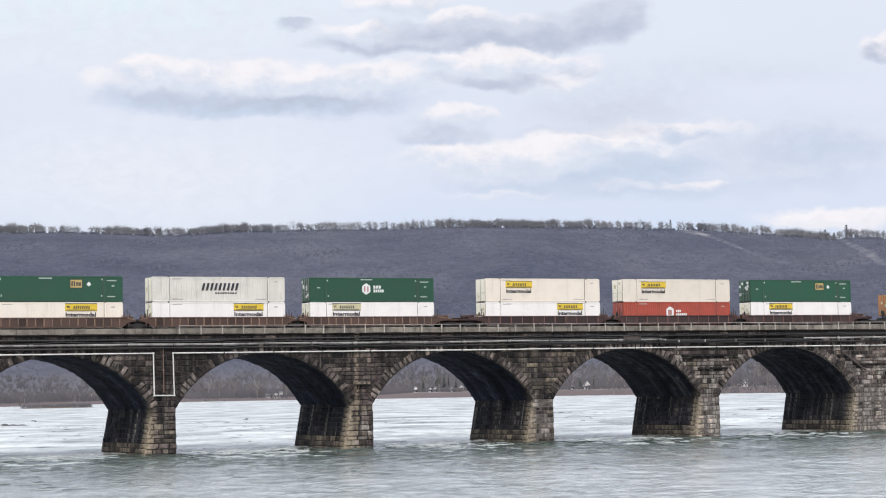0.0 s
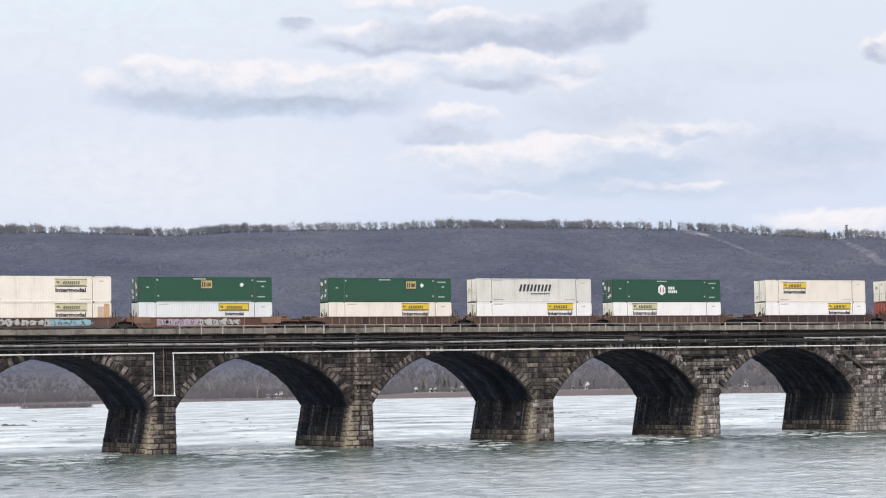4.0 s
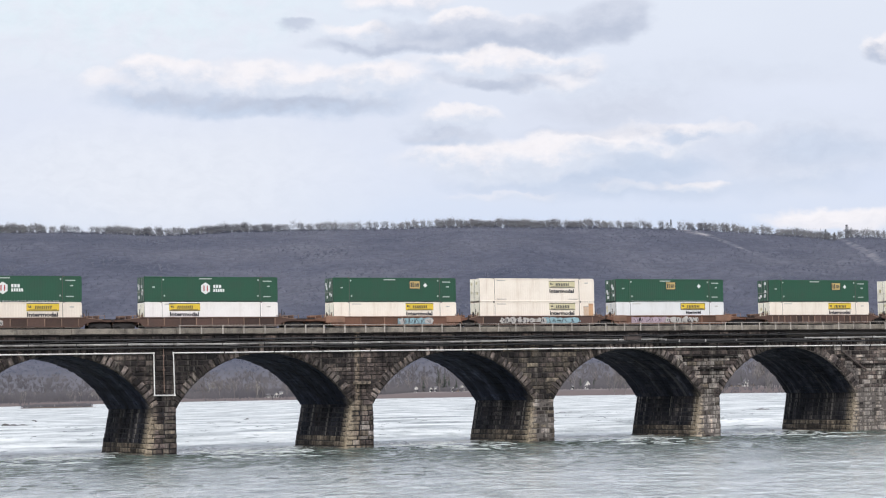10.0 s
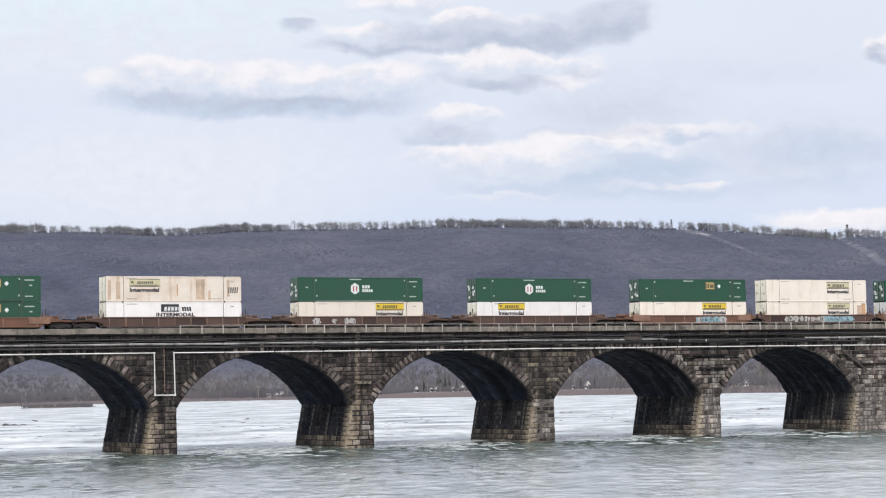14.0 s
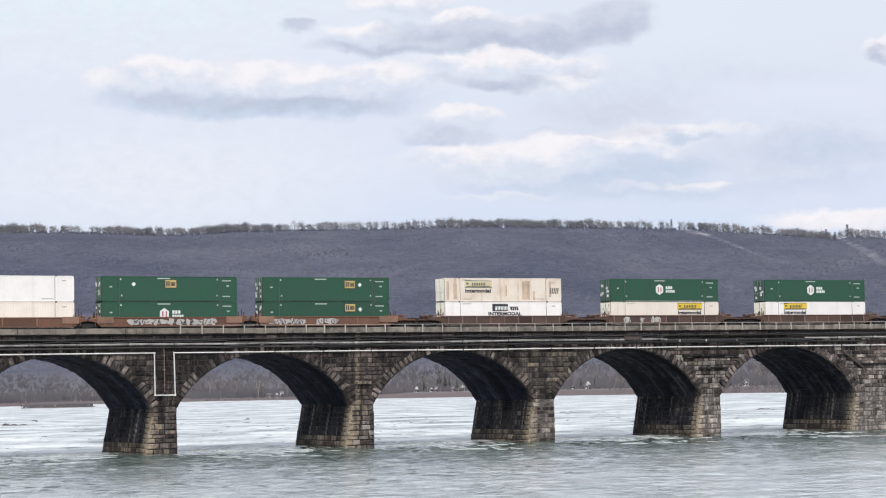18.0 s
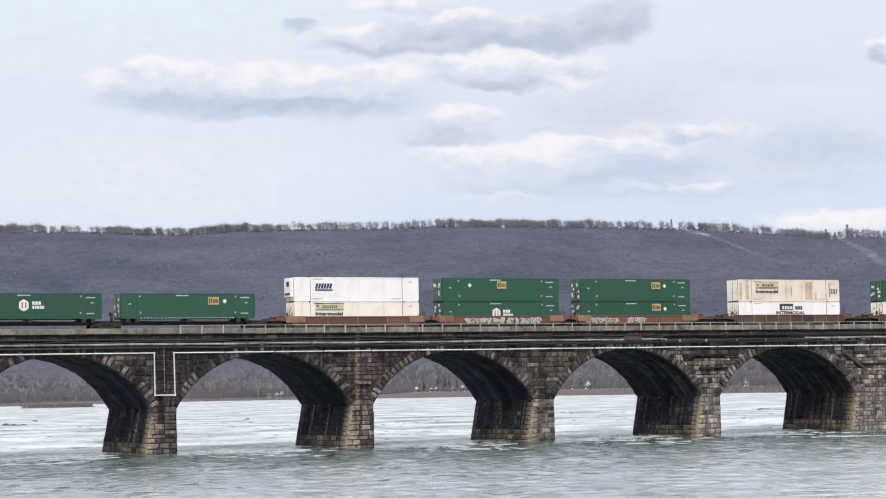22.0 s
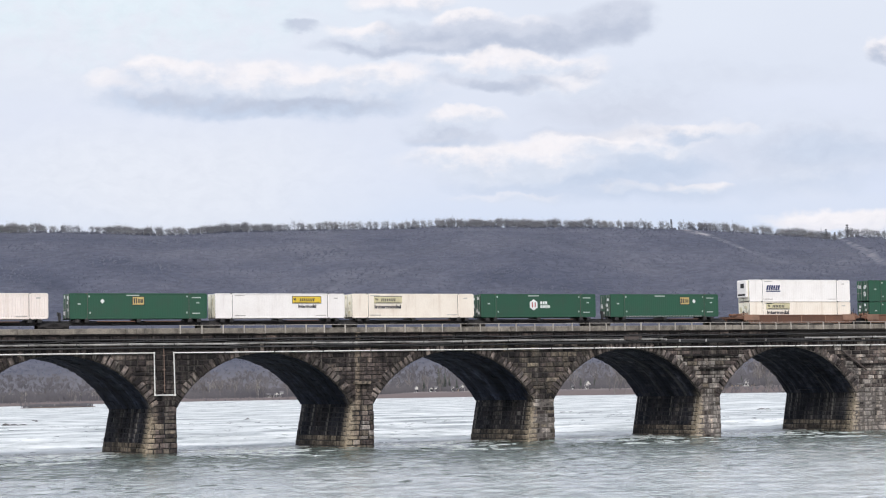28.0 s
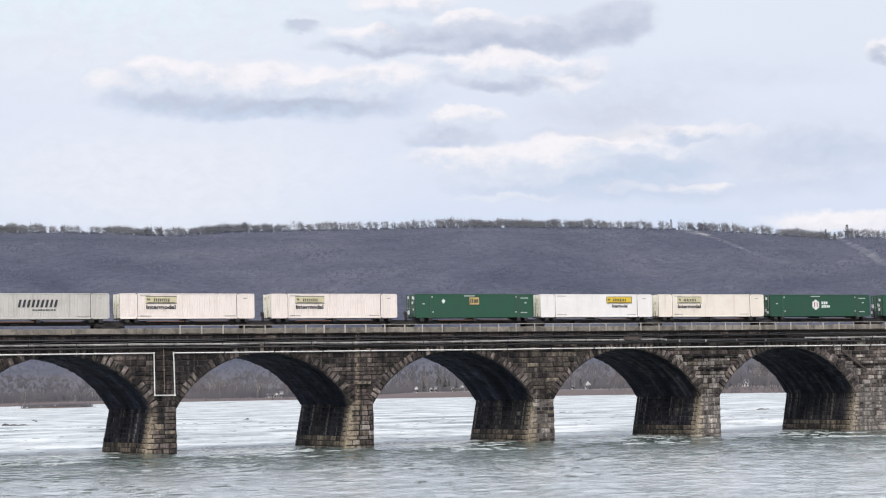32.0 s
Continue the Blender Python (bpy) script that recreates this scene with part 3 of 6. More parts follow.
    bump(n, l, calc("ADD", w1.outputs[0], calc("MULTIPLY", w2.outputs[0], 1.8)), 0.7, 0.55, b)
    # slack water close below the piers
    slack = ramp(n, [(0.0, (0.40,) * 3), (0.40, (0.46,) * 3), (0.64, (0.42,) * 3), (0.80, (0.20,) * 3), (0.88, (0.16,) * 3), (0.95, (0.3,) * 3), (1.0, (0.8,) * 3)])
    l.new(span(sep.outputs[1], 160, 232), slack.inputs[0])
    l.new(slack.outputs[0], b.inputs["Normal"].links[0].from_node.inputs["Strength"])
    return m


def wave(x, y):
    h = np.zeros_like(x)
    rnd = random.Random(4)
    for k in range(22):
        lam = rnd.uniform(1.5, 5)
        a = rnd.gauss(math.pi / 2, 0.42)
        kx, ky, ph = math.cos(a) * 2 * math.pi / lam, math.sin(a) * 2 * math.pi / lam, rnd.uniform(0, 6.28)
        h += 0.008 * lam ** 0.75 * np.sin(kx * x + ky * y + ph + 0.8 * np.sin(x * 0.05 * (k % 3 + 1) + k))
    return h


FACE_Y = 222.24
xs = np.concatenate([np.linspace(-3300, -60, 40), np.arange(-30, 226, 0.8), np.linspace(250, 4300, 50)])
ys = np.concatenate([np.linspace(-900, 80, 20), np.arange(100, 320, 0.42), np.linspace(335, 3000, 90)])
X, Y = np.meshgrid(xs, ys)
fade = np.clip((X + 60) / 30, 0, 1) * np.clip((250 - X) / 30, 0, 1) * np.clip((Y - 80) / 20, 0, 1) * np.clip((360 - Y) / 50, 0, 1)
Z = wave(X, Y) * fade * (0.26 + 0.74 * np.clip((Y - 165) / 40, 0, 1)) * (1 - 0.85 * np.exp(-((Y - FACE_Y + 8) / 13) ** 2))
idx = np.arange(X.size).reshape(X.shape)
quads = np.stack([idx[:-1, :-1], idx[:-1, 1:], idx[1:, 1:], idx[1:, :-1]], -1).reshape(-1, 4)
water = new("water", grid_mesh("water", np.stack([X, Y, Z], -1).reshape(-1, 3), quads, water_material()))
tagged(water, "wide grey-green river with small wind ripples", "river", kind="structure")

# ---- the stone bridge ----
FACE, DEPTH = 222.24, 15.83          # y of the near face, width of the bridge
BAY, PIER0 = 24.22, 73.84            # from pier to pier; right edge of the first pier seen
SPAN, SPRING, RISE = 21.35, 5.1, 6.1
BATTER = 0.95                        # the piers widen by this towards their foot
RADIUS = (SPAN ** 2 / 4 + RISE ** 2) / (2 * RISE)
ARC = math.asin(SPAN / 2 / RADIUS)
BODY_TOP = 12.5
WIDE = {4: 9.0}                      # the abutment pier is this much wider


def arch_z(x):
    """Height of the arch's underside x metres from its left springing."""
    d = x - SPAN / 2
    return SPRING + RISE - RADIUS + math.sqrt(max(RADIUS ** 2 - d * d, 0))


def arc_point(a, r=0.0):
    """Point of the arch ring at angle a (0 at the crown), r outside the underside."""
    return SPAN / 2 + (RADIUS + r) * math.sin(a), SPRING + RISE - RADIUS + (RADIUS + r) * math.cos(a)


def pier_left(z):
    """x of the pier's left side, from its right edge, at height z."""
    return -(BAY - SPAN) - BATTER * max(0.0, (SPRING - z) / SPRING)


def body_geo(extra=0.0):
    """Core of one bay: the pier and the half of the vaults on its two sides; x from the pier's right edge."""
    g = Geo()
    y0, y1 = FACE + 0.10, FACE + DEPTH
    n = 24
    half = BAY - SPAN
    right = [(arc_point(-ARC + ARC * i / n)[0] + extra, arc_point(-ARC + ARC * i / n)[1]) for i in range(n + 1)]
    left = [(arc_point(ARC * (1 - i / n))[0] - SPAN - half, arc_point(ARC * (1 - i / n))[1]) for i in range(n + 1)]
    for curve in (right, left):
        for (xa, za), (xb, zb) in zip(curve, curve[1:]):
            g.add([(xa, y0, za), (xb, y0, zb), (xb, y0, BODY_TOP), (xa, y0, BODY_TOP), (xa, y1, za), (xb, y1, zb), (xb, y1, BODY_TOP), (xa, y1, BODY_TOP)],
                  [(0, 1, 2, 3), (4, 7, 6, 5), (0, 4, 5, 1), (3, 2, 6, 7)])
    g.prism([(-half, SPRING), (extra, SPRING), (extra, BODY_TOP), (-half, BODY_TOP)], y0, y1)
    return g


def foot_geo(extra=0.0, skew=0.0):
    g = Geo()
    zb = -2.6
    g.prism([(pier_left(zb) + 0.08, zb), (0.02 + extra, zb), (-0.08 + extra, SPRING), (pier_left(SPRING) + 0.08, SPRING)], FACE + 0.10, FACE + DEPTH)
    g.v = [(x - (skew if y > FACE + 1 and x < -1 else 0), y, z) for x, y, z in g.v]
    return g


def block_mesh(name, mat, seed):
    """A rock-faced block, unit size, its face towards -y, edges cut and face uneven."""
    rnd = random.Random(seed)
    g = Geo()
    e = 0.03 + rnd.uniform(0, 0.02)
    back = [(0, 1, 0), (1, 1, 0), (1, 1, 1), (0, 1, 1)]
    rim = [(e + rnd.uniform(-.02, .03), 0.3, e + rnd.uniform(-.02, .06)), (1 - e + rnd.uniform(-.03, .02), 0.3, e + rnd.uniform(-.02, .06)),
           (1 - e + rnd.uniform(-.03, .02), 0.3, 1 - e + rnd.uniform(-.06, .02)), (e + rnd.uniform(-.02, .03), 0.3, 1 - e + rnd.uniform(-.06, .02))]
    face = [(0.14 + rnd.uniform(-.05, .05), rnd.uniform(0, 0.2), 0.2), (0.86 + rnd.uniform(-.05, .05), rnd.uniform(0, 0.2), 0.2),
            (0.86 + rnd.uniform(-.05, .05), rnd.uniform(0, 0.2), 0.8), (0.14 + rnd.uniform(-.05, .05), rnd.uniform(0, 0.2), 0.8)]
    v = back + rim + face
    f = [(8, 9, 10, 11)]
    for i in range(4):
        j = (i + 1) % 4
        f += [(i, j, 4 + j, 4 + i), (4 + i, 4 + j, 8 + j, 8 + i)]
    g.add(v, f)
    return g.mesh(name, mat)


BLOCKS = [block_mesh("stone", STONE, s) for s in range(10)]
FLANK = [block_mesh("stone", STONE_FLANK_SHADED, s + 40) for s in range(4)]
FOOT = [block_mesh("stone", STONE_FOOT, s + 50) for s in range(4)]
LIMED = [block_mesh("stone", STONE_PALE, s + 80) for s in range(5)]
RING = [block_mesh("stone", STONE_RING, s + 90) for s in range(6)]
FLANK_PALER = [block_mesh("stone", STONE_FLANK_PALER, s + 70) for s in range(4)]
DARK_BLOCKS = [block_mesh("stone", STONE_DARK, s + 60) for s in range(6)]
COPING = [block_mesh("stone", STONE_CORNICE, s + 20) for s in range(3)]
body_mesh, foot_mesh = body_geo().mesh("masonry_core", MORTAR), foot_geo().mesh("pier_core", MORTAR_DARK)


def vault_geo(a0, a1, shift, skew=0.0):
    """Courses of vault stones along the bridge's width; skew: how far the springing runs out of square at the back."""
    g = Geo()
    rnd = random.Random(7)
    n = 24
    for i in range(n):
        b0, b1 = a0 + (a1 - a0) * i / n, a0 + (a1 - a0) * (i + 1) / n
        y = FACE + 0.5
        y -= rnd.uniform(0, 0.6)
        while y < FACE + DEPTH - 0.3:
            w = rnd.uniform(1.0, 1.9)
            ya, yb = max(y, FACE + 0.42) + 0.02, min(y + w, FACE + DEPTH) - 0.02
            y += w
            r = -0.03 - rnd.uniform(0, 0.07)
            pad = (b1 - b0) * 0.04
            q = [arc_point(b0 + pad, r), arc_point(b1 - pad, r), arc_point(b1 - pad, 0.06), arc_point(b0 + pad, 0.06)]
            out = -skew * abs(b0 + b1) / 2 / ARC / DEPTH
            v = [(x + shift + out * (ya - FACE), ya, z) for x, z in q] + [(x + shift + out * (yb - FACE), yb, z) for x, z in q]
            g.add(v, [(0, 1, 5, 4), (0, 3, 2, 1), (4, 5, 6, 7), (1, 2, 6, 5), (0, 4, 7, 3)])
    return g


vault_right = vault_geo(-ARC, 0, 0).mesh("vault_stones", STONE_VAULT_SHADED)
vault_left = vault_geo(0, ARC, -BAY).mesh("vault_stones", STONE_VAULT_SHADED)
SKEW = {0: 0.36}                     # the first pier widens towards the back, to fit the camera's view
vault_skewed = vault_geo(0, ARC, -BAY, SKEW[0]).mesh("vault_stones", STONE_VAULT_SHADED)
vault_paler = vault_geo(0, ARC, -BAY).mesh("vault_stones", STONE_VAULT_PALER)


def lay(parent, x, y, z, w, d, h, rz=0.0, tilt=0.0, meshes=BLOCKS, rnd=random):
    """One stone: lower left near corner, size, turned about z or leant in the wall's plane."""
    ob = new("stone", rnd.choice(meshes))
    ob.parent = parent
    ob.matrix_basis = Matrix.Translation((x, y, z)) @ Euler((0, tilt, rz)).to_matrix().to_4x4() @ Matrix.Diagonal((w, d, h, 1))
    return ob


def voussoirs(parent, side, rnd, extra=0.0, dark=0.0):
    """Ring stones of half an arch. side +1: right of the pier, -1: left of it."""
    n = 21
    for i in range(n):
        a0, a1 = ARC * i / n, ARC * (i + 1) / n
        hgt = rnd.uniform(0.95, 1.35)
        if side > 0:
            a0, a1 = -a1, -a0
        xa, za = arc_point(a0, -0.02)
        xb, zb = arc_point(a1, -0.02)
        shift = extra if side > 0 else -BAY
        w = math.hypot(xb - xa, zb - za)
        lay(parent, xa + shift, FACE - 0.10 - rnd.uniform(0, 0.05), za, w * 0.86, 0.55, hgt, 0, (a0 + a1) / 2, DARK_BLOCKS if rnd.random() < dark else RING, rnd)


def courses(parent, k, rnd):
    """Squared stones of pier face and spandrels."""
    extra = WIDE.get(k, 0.0)
    z = -0.4
    while z < BODY_TOP - 0.1:
        h = rnd.choice((0.42, 0.54, 0.66))
        h = min(h, BODY_TOP - z)
        zc = z + h / 2
        if z < SPRING - 0.2:
            h = min(h, SPRING - z + 0.2)
            spans = [(pier_left(zc), 0.04 * (SPRING - zc) / SPRING + extra)]
        else:
            # out to the ring of the arches on both sides
            d = zc - (SPRING + RISE - RADIUS)
            ro = RADIUS + 0.75
            reach = SPAN / 2 - (math.sqrt(ro * ro - d * d) if d < ro else 0.0)
            reach = max(reach, 0.0)
            spans = [(-(BAY - SPAN) - reach, reach + extra)]
        for xa, xb in spans:
            x = xa
            while x < xb - 0.05:
                w = rnd.uniform(0.5, 1.7)
                if xb - (x + w) < 0.4:
                    w = xb - x
                kind = DARK_BLOCKS if z > SPRING and rnd.random() < {-1: 0.85, 0: 0.75, 1: 0.35}.get(k, 0.1) else BLOCKS
                limed = {1: 0.2, 2: 0.5, 3: 0.85, 4: 1.0}.get(k, 0.0)
                if z < SPRING + 0.5 and rnd.random() < limed:
                    kind = LIMED
                elif z < 4.6 and x < xa + 0.1:
                    kind = FOOT if rnd.random() < 0.5 else BLOCKS
                elif z < SPRING and rnd.random() < (0.65 if k >= 2 else 0.35):
                    kind = FOOT
                elif k == 2 and z > SPRING and rnd.random() < 0.45:
                    kind = FOOT
                elif k > 3 and rnd.random() < (0.6 if z < 9 else 0.25):
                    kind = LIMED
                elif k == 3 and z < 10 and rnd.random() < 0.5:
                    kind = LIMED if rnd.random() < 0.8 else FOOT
                lay(parent, x, FACE - rnd.uniform(0, 0.10), z, w, 0.46, h, meshes=kind, rnd=rnd)
                x += w
        z += h
    # the pier's flank towards the eye
    z = -0.4
    while z < SPRING - 0.05:
        h = min(rnd.choice((0.54, 0.62)), SPRING - z)
        if SPRING - z - h < 0.2:
            h = SPRING - z
        y = FACE + 0.02
        while y < FACE + DEPTH - 0.1:
            w = rnd.uniform(1.0, 1.9)
            if FACE + DEPTH - y - w < 0.6:
                w = FACE + DEPTH - y
            lay(parent, pier_left(z + h / 2) - rnd.uniform(0, 0.04) - SKEW.get(k, 0.0) * (y + w - FACE) / DEPTH, y + w, z, w, 0.3, h, -math.pi / 2, meshes=(FOOT if z < 1.2 else FLANK_PALER if k == 4 or rnd.random() < 0.15 else FLANK), rnd=rnd)
            y += w
        z += h


bridge = []
for k in range(-14, 20):
    far = not -1 <= k <= 4
    root = empty("bridge_wall_%d" % (k + 15), Matrix.Translation((PIER0 + k * BAY + (9.0 - 0.0 if k > 4 else 0.0), 0, 0)))
    extra = WIDE.get(k, 0.0)
    if extra:
        part("masonry_core", body_geo(extra), MORTAR_PALE, root)
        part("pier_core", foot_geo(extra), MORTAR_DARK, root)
        part("vault_stones", vault_geo(-ARC, 0, extra), STONE_VAULT_SHADED, root)["kind"] = "stuff"
    else:
        part("masonry_core", body_mesh, None, root)
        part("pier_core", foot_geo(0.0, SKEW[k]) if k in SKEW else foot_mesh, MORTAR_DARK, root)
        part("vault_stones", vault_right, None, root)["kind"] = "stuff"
    if k >= 2 and not far:
        # pale pointing behind the facing stones
        part("joint_bed", Geo().prism([(pier_left(-1) + 0.12, -1), (extra - 0.03, -1), (extra - 0.1, SPRING), (pier_left(SPRING) + 0.12, SPRING)], FACE + 0.05, FACE + 0.099), MORTAR_PALE, root)
    part("vault_stones", vault_skewed if k in SKEW else vault_paler if k in (3, 4) else vault_left, None, root)["kind"] = "stuff"
    tagged(root, "soot-stained brown sandstone pier and spandrel of a railway arch bridge", "bridge", kind="structure")
    bridge.append((k, root))

X0, X1 = PIER0 - 15.5 * BAY, PIER0 + 20.5 * BAY + 9

# deck and cornice
deck = new("deck", Geo().box(X0, X1, FACE - 0.10, FACE + DEPTH + 0.1, BODY_TOP, 13.42).mesh("deck", MORTAR))
tagged(deck, "dark masonry top of the railway bridge", "bridge deck", kind="structure")
parapet = empty("parapet")
tagged(parapet, "weathered grey-brown concrete kerb along the deck edge", "parapet", kind="structure")
kerb_mesh = Geo().bevel_box(0, 6.04, FACE - 0.34, FACE + 0.35, 13.46, 14.08, 0.04).mesh("kerb_slab", CONCRETE)
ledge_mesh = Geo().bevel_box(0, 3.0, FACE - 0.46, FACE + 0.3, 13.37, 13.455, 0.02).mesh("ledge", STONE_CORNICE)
rnd = random.Random(11)
n = int((X1 - X0) / 6.055)
for i in range(n):
    x = X0 + i * 6.055
    part("kerb_slab", kerb_mesh, None, parapet, at=pose(x, rnd.uniform(-.02, .02), rnd.uniform(-.02, .02)))
for i in range(80):
    part("ledge", ledge_mesh, None, parapet, at=pose(12 + i * 3.02, rnd.uniform(-.04, .04), rnd.uniform(-.015, .015)))
far_parapet = new("far_parapet", Geo().box(X0, X1, FACE + DEPTH - 0.4, FACE + DEPTH + 0.2, 13.42, 14.05).mesh("far_parapet", CONCRETE))
tagged(far_parapet, "concrete kerb on the bridge's far side", "parapet", kind="structure")


# ---- track on the bridge ----
RAIL = 14.05
NEAR = FACE + 3.505                  # y of the containers' near side
MID = NEAR + 1.3
ballast = new("ballast", Geo().prism([(0, 0), (1, 0), (1, 0.45), (0, 0.45)], 0, 1).mesh("ballast", BALLAST))
ballast.matrix_basis = Matrix.Translation((X0, FACE + 0.4, 13.425)) @ Matrix.Diagonal((X1 - X0, DEPTH - 0.9, 0.9, 1))
tagged(ballast, "grey crushed stone ballast on the bridge deck", "ballast", kind="structure")
for j, yc in enumerate((MID, MID + 4.4)):
    track = empty("railway_track_%d" % (j + 1))
    tagged(track, "steel rails on dark timber ties", "railway track", kind="structure")
    for s in (-0.7525, 0.7525):
        g = Geo().box(X0, X1, yc + s - 0.035, yc + s + 0.035, RAIL - 0.05, RAIL).box(X0, X1, yc + s - 0.01, yc + s + 0.01, RAIL - 0.14, RAIL - 0.05)
        part("rail", g.box(X0, X1, yc + s - 0.07, yc + s + 0.07, RAIL - 0.165, RAIL - 0.14), TRACK_STEEL, track)
    g = Geo()
    for i in range(int((X1 - X0) / 0.6)):
        g.box(X0 + i * 0.6, X0 + i * 0.6 + 0.22, yc - 1.3, yc + 1.3, RAIL - 0.3, RAIL - 0.166)
    part("ties", g, TIMBER, track)["kind"] = "stuff"

# ---- railing, pipes and brackets on the near face ----
railing = empty("railing")
tagged(railing, "thin grey steel railing of posts and rails on the parapet", "railing")
rnd = random.Random(5)
post_mesh = Geo().box(-0.07, 0.07, FACE - 0.43, FACE - 0.345, 13.45, 14.44).box(-0.08, 0.08, FACE - 0.40, FACE - 0.345, 13.5, 13.62).mesh("post", STEEL_RAIL)
RX0 = 74.2
posts = [RX0 + 2.525 * i + (rnd.uniform(-0.14, 0.14) if i else 0) for i in range(64)]
for i, x in enumerate(posts):
    part("post", post_mesh, None, railing, at=pose(x, 0, rnd.uniform(-.03, .03)))
    if i:
        part("handrail", Geo().rod((posts[i - 1], FACE - 0.38, 14.41), (x, FACE - 0.38, 14.41), 0.033, 6), STEEL_RAIL, railing)


def pipe_run(name, label, mat, x0, x1, z, r, seg, sag, y, group=""):
    """A pipe in lengths with collars, hung from brackets, sagging a little."""
    root = empty(name)
    tagged(root, label, "pipe", group)
    rnd = random.Random(int(z * 100) + int(x0))
    x, za = x0, z
    while x < x1 - 0.1:
        xb = min(x + seg * rnd.uniform(0.8, 1.2), x1)
        zb = z + rnd.uniform(-sag, sag)
        part("length", Geo().rod((x, y, za), (xb, y, zb), r, 10), mat, root, smooth=False)
        part("collar", Geo().rod((xb - 0.12, y, zb), (xb + 0.12, y, zb), r * 1.3, 10), mat, root)
        part("hanger", Geo().box(xb - 0.5, xb - 0.42, y - r * 1.2, FACE + 0.1, zb - r * 1.25, zb - r * 0.9).box(xb - 0.5, xb - 0.42, y - r * 1.25, y - r, zb - r, zb + r * 1.2), DARK_PIPE, root)
        x, za = xb, zb
    return root


pipe_run("service_pipe", "weathered grey pipe running along the stone face", GREY_PIPE, X0 + 250, 138.3, 12.32, 0.13, 5.2, 0.05, FACE - 0.36)
pipe_run("service_pipe", "weathered grey pipe running along the stone face", GREY_PIPE, 159.6, X1 - 250, 12.36, 0.13, 5.2, 0.04, FACE - 0.36)
pipe_run("cable_duct", "black cable duct below the parapet", DARK_PIPE, 12, 240, 12.86, 0.09, 7.0, 0.06, FACE - 0.40)
pipe_run("cable_duct", "black cable duct below the parapet", DARK_PIPE, 12, 240, 11.93, 0.11, 6.0, 0.05, FACE - 0.30)
pipe_run("cable_duct", "black cable duct between two pipes", DARK_PIPE, 137.5, 160.5, 12.22, 0.16, 6.0, 0.03, FACE - 0.34)

for x in (140.3, 144.2, 148.9, 153.4):
    ob = new("pipe_bracket", Geo().bevel_box(x - 0.1, x + 0.1, FACE - 0.56, FACE - 0.3, 11.98, 12.3, 0.02).mesh("pipe_bracket", GREY_PIPE))
    tagged(ob, "small grey bracket holding the black cable duct", "bracket", "brackets on the duct")



def sagging_cable(x0, x1, span, z, sag, r, y):
    root = empty("hanging_cable")
    tagged(root, "black cable hanging in loops below the parapet", "cable", "cables on the bridge face")
    x = x0
    while x < x1 - 1:
        w = min(span * rnd.uniform(0.8, 1.25), x1 - x)
        d = sag * rnd.uniform(0.4, 1.3)
        pts = [(x + w * i / 8, y, z - 4 * d * (i / 8) * (1 - i / 8)) for i in range(9)]
        ring = [(r * math.cos(math.pi * q / 3), r * math.sin(math.pi * q / 3)) for q in range(6)]
        g = Geo().add([(px, py + a, pz + b) for px, py, pz in pts for a, b in ring],
                      [(6 * i + q, 6 * i + (q + 1) % 6, 6 * i + 6 + (q + 1) % 6, 6 * i + 6 + q) for i in range(8) for q in range(6)] + [tuple(range(6)), tuple(range(48, 54))])
        part("loop", g, DARK_PIPE, root)
        part("hook", Geo().box(x - 0.05, x + 0.05, y - 0.03, FACE + 0.1, z - 0.05, z + 0.12), DARK_PIPE, root)
        x += w


sagging_cable(14, 138, 9.0, 12.66, 0.16, 0.055, FACE - 0.48)
sagging_cable(80, 240, 12.0, 12.12, 0.22, 0.06, FACE - 0.46)
sagging_cable(96, 166, 7.0, 13.05, 0.20, 0.05, FACE - 0.52)
box = empty("junction_box", pose(133.4, FACE - 0.62, 12.28))
tagged(box, "rusty brown junction box where the grey pipe ends", "junction box")
part("body", Geo().bevel_box(-1.25, 1.25, 0, 0.5, 0.0, 0.44, 0.04), RUST_DARK, box)
part("lid", Geo().bevel_box(-1.3, 1.3, -0.03, 0.5, 0.44, 0.5, 0.02), RUST_DARK, box)
for x in (-0.9, 0.9):
    part("strap", Geo().box(x - 0.05, x + 0.05, -0.02, 0.6, -0.06, 0.52), DARK_PIPE, box)

# white conduit: straight runs, and a loop down round the first pier
white = empty("white_conduit")
tagged(white, "bright white conduit with a rectangular loop round a pier", "pipe")
WZ, WR, WY = 11.33, 0.075, FACE - 0.26
xs = [X0 + 260]
while xs[-1] < 71.15 - 6.2:
    xs.append(xs[-1] + 6.0)
xs.append(71.15)
for a, b in zip(xs, xs[1:]):
    part("length", Geo().rod((a, WY, WZ), (b, WY, WZ), WR, 8), WHITE_PIPE, white)
for a, b in (((71.15, WZ), (71.2, 6.6)), ((71.2, 6.6), (73.55, 6.58)), ((73.55, 6.58), (73.45, WZ))):
    part("length", Geo().rod((a[0], WY, a[1]), (b[0], WY, b[1]), WR, 8), WHITE_PIPE, white)
for a in ((71.15, WZ), (71.2, 6.6), (73.55, 6.58), (73.45, WZ)):
    part("elbow", Geo().bevel_box(a[0] - 0.1, a[0] + 0.1, WY - 0.1, WY + 0.1, a[1] - 0.1, a[1] + 0.1, 0.03), WHITE_PIPE, white)
x, za = 73.45, WZ
rnd = random.Random(3)
while x < 240:
    xb, zb = x + 6.05, 11.33 + rnd.uniform(-0.02, 0.02)
    part("length", Geo().rod((x, WY, za), (xb, WY, zb), WR, 8), WHITE_PIPE, white)
    part("clip", Geo().box(xb - 0.06, xb + 0.06, WY - 0.1, FACE + 0.1, zb - 0.1, zb + 0.1), DARK_PIPE, white)
    x, za = xb, zb

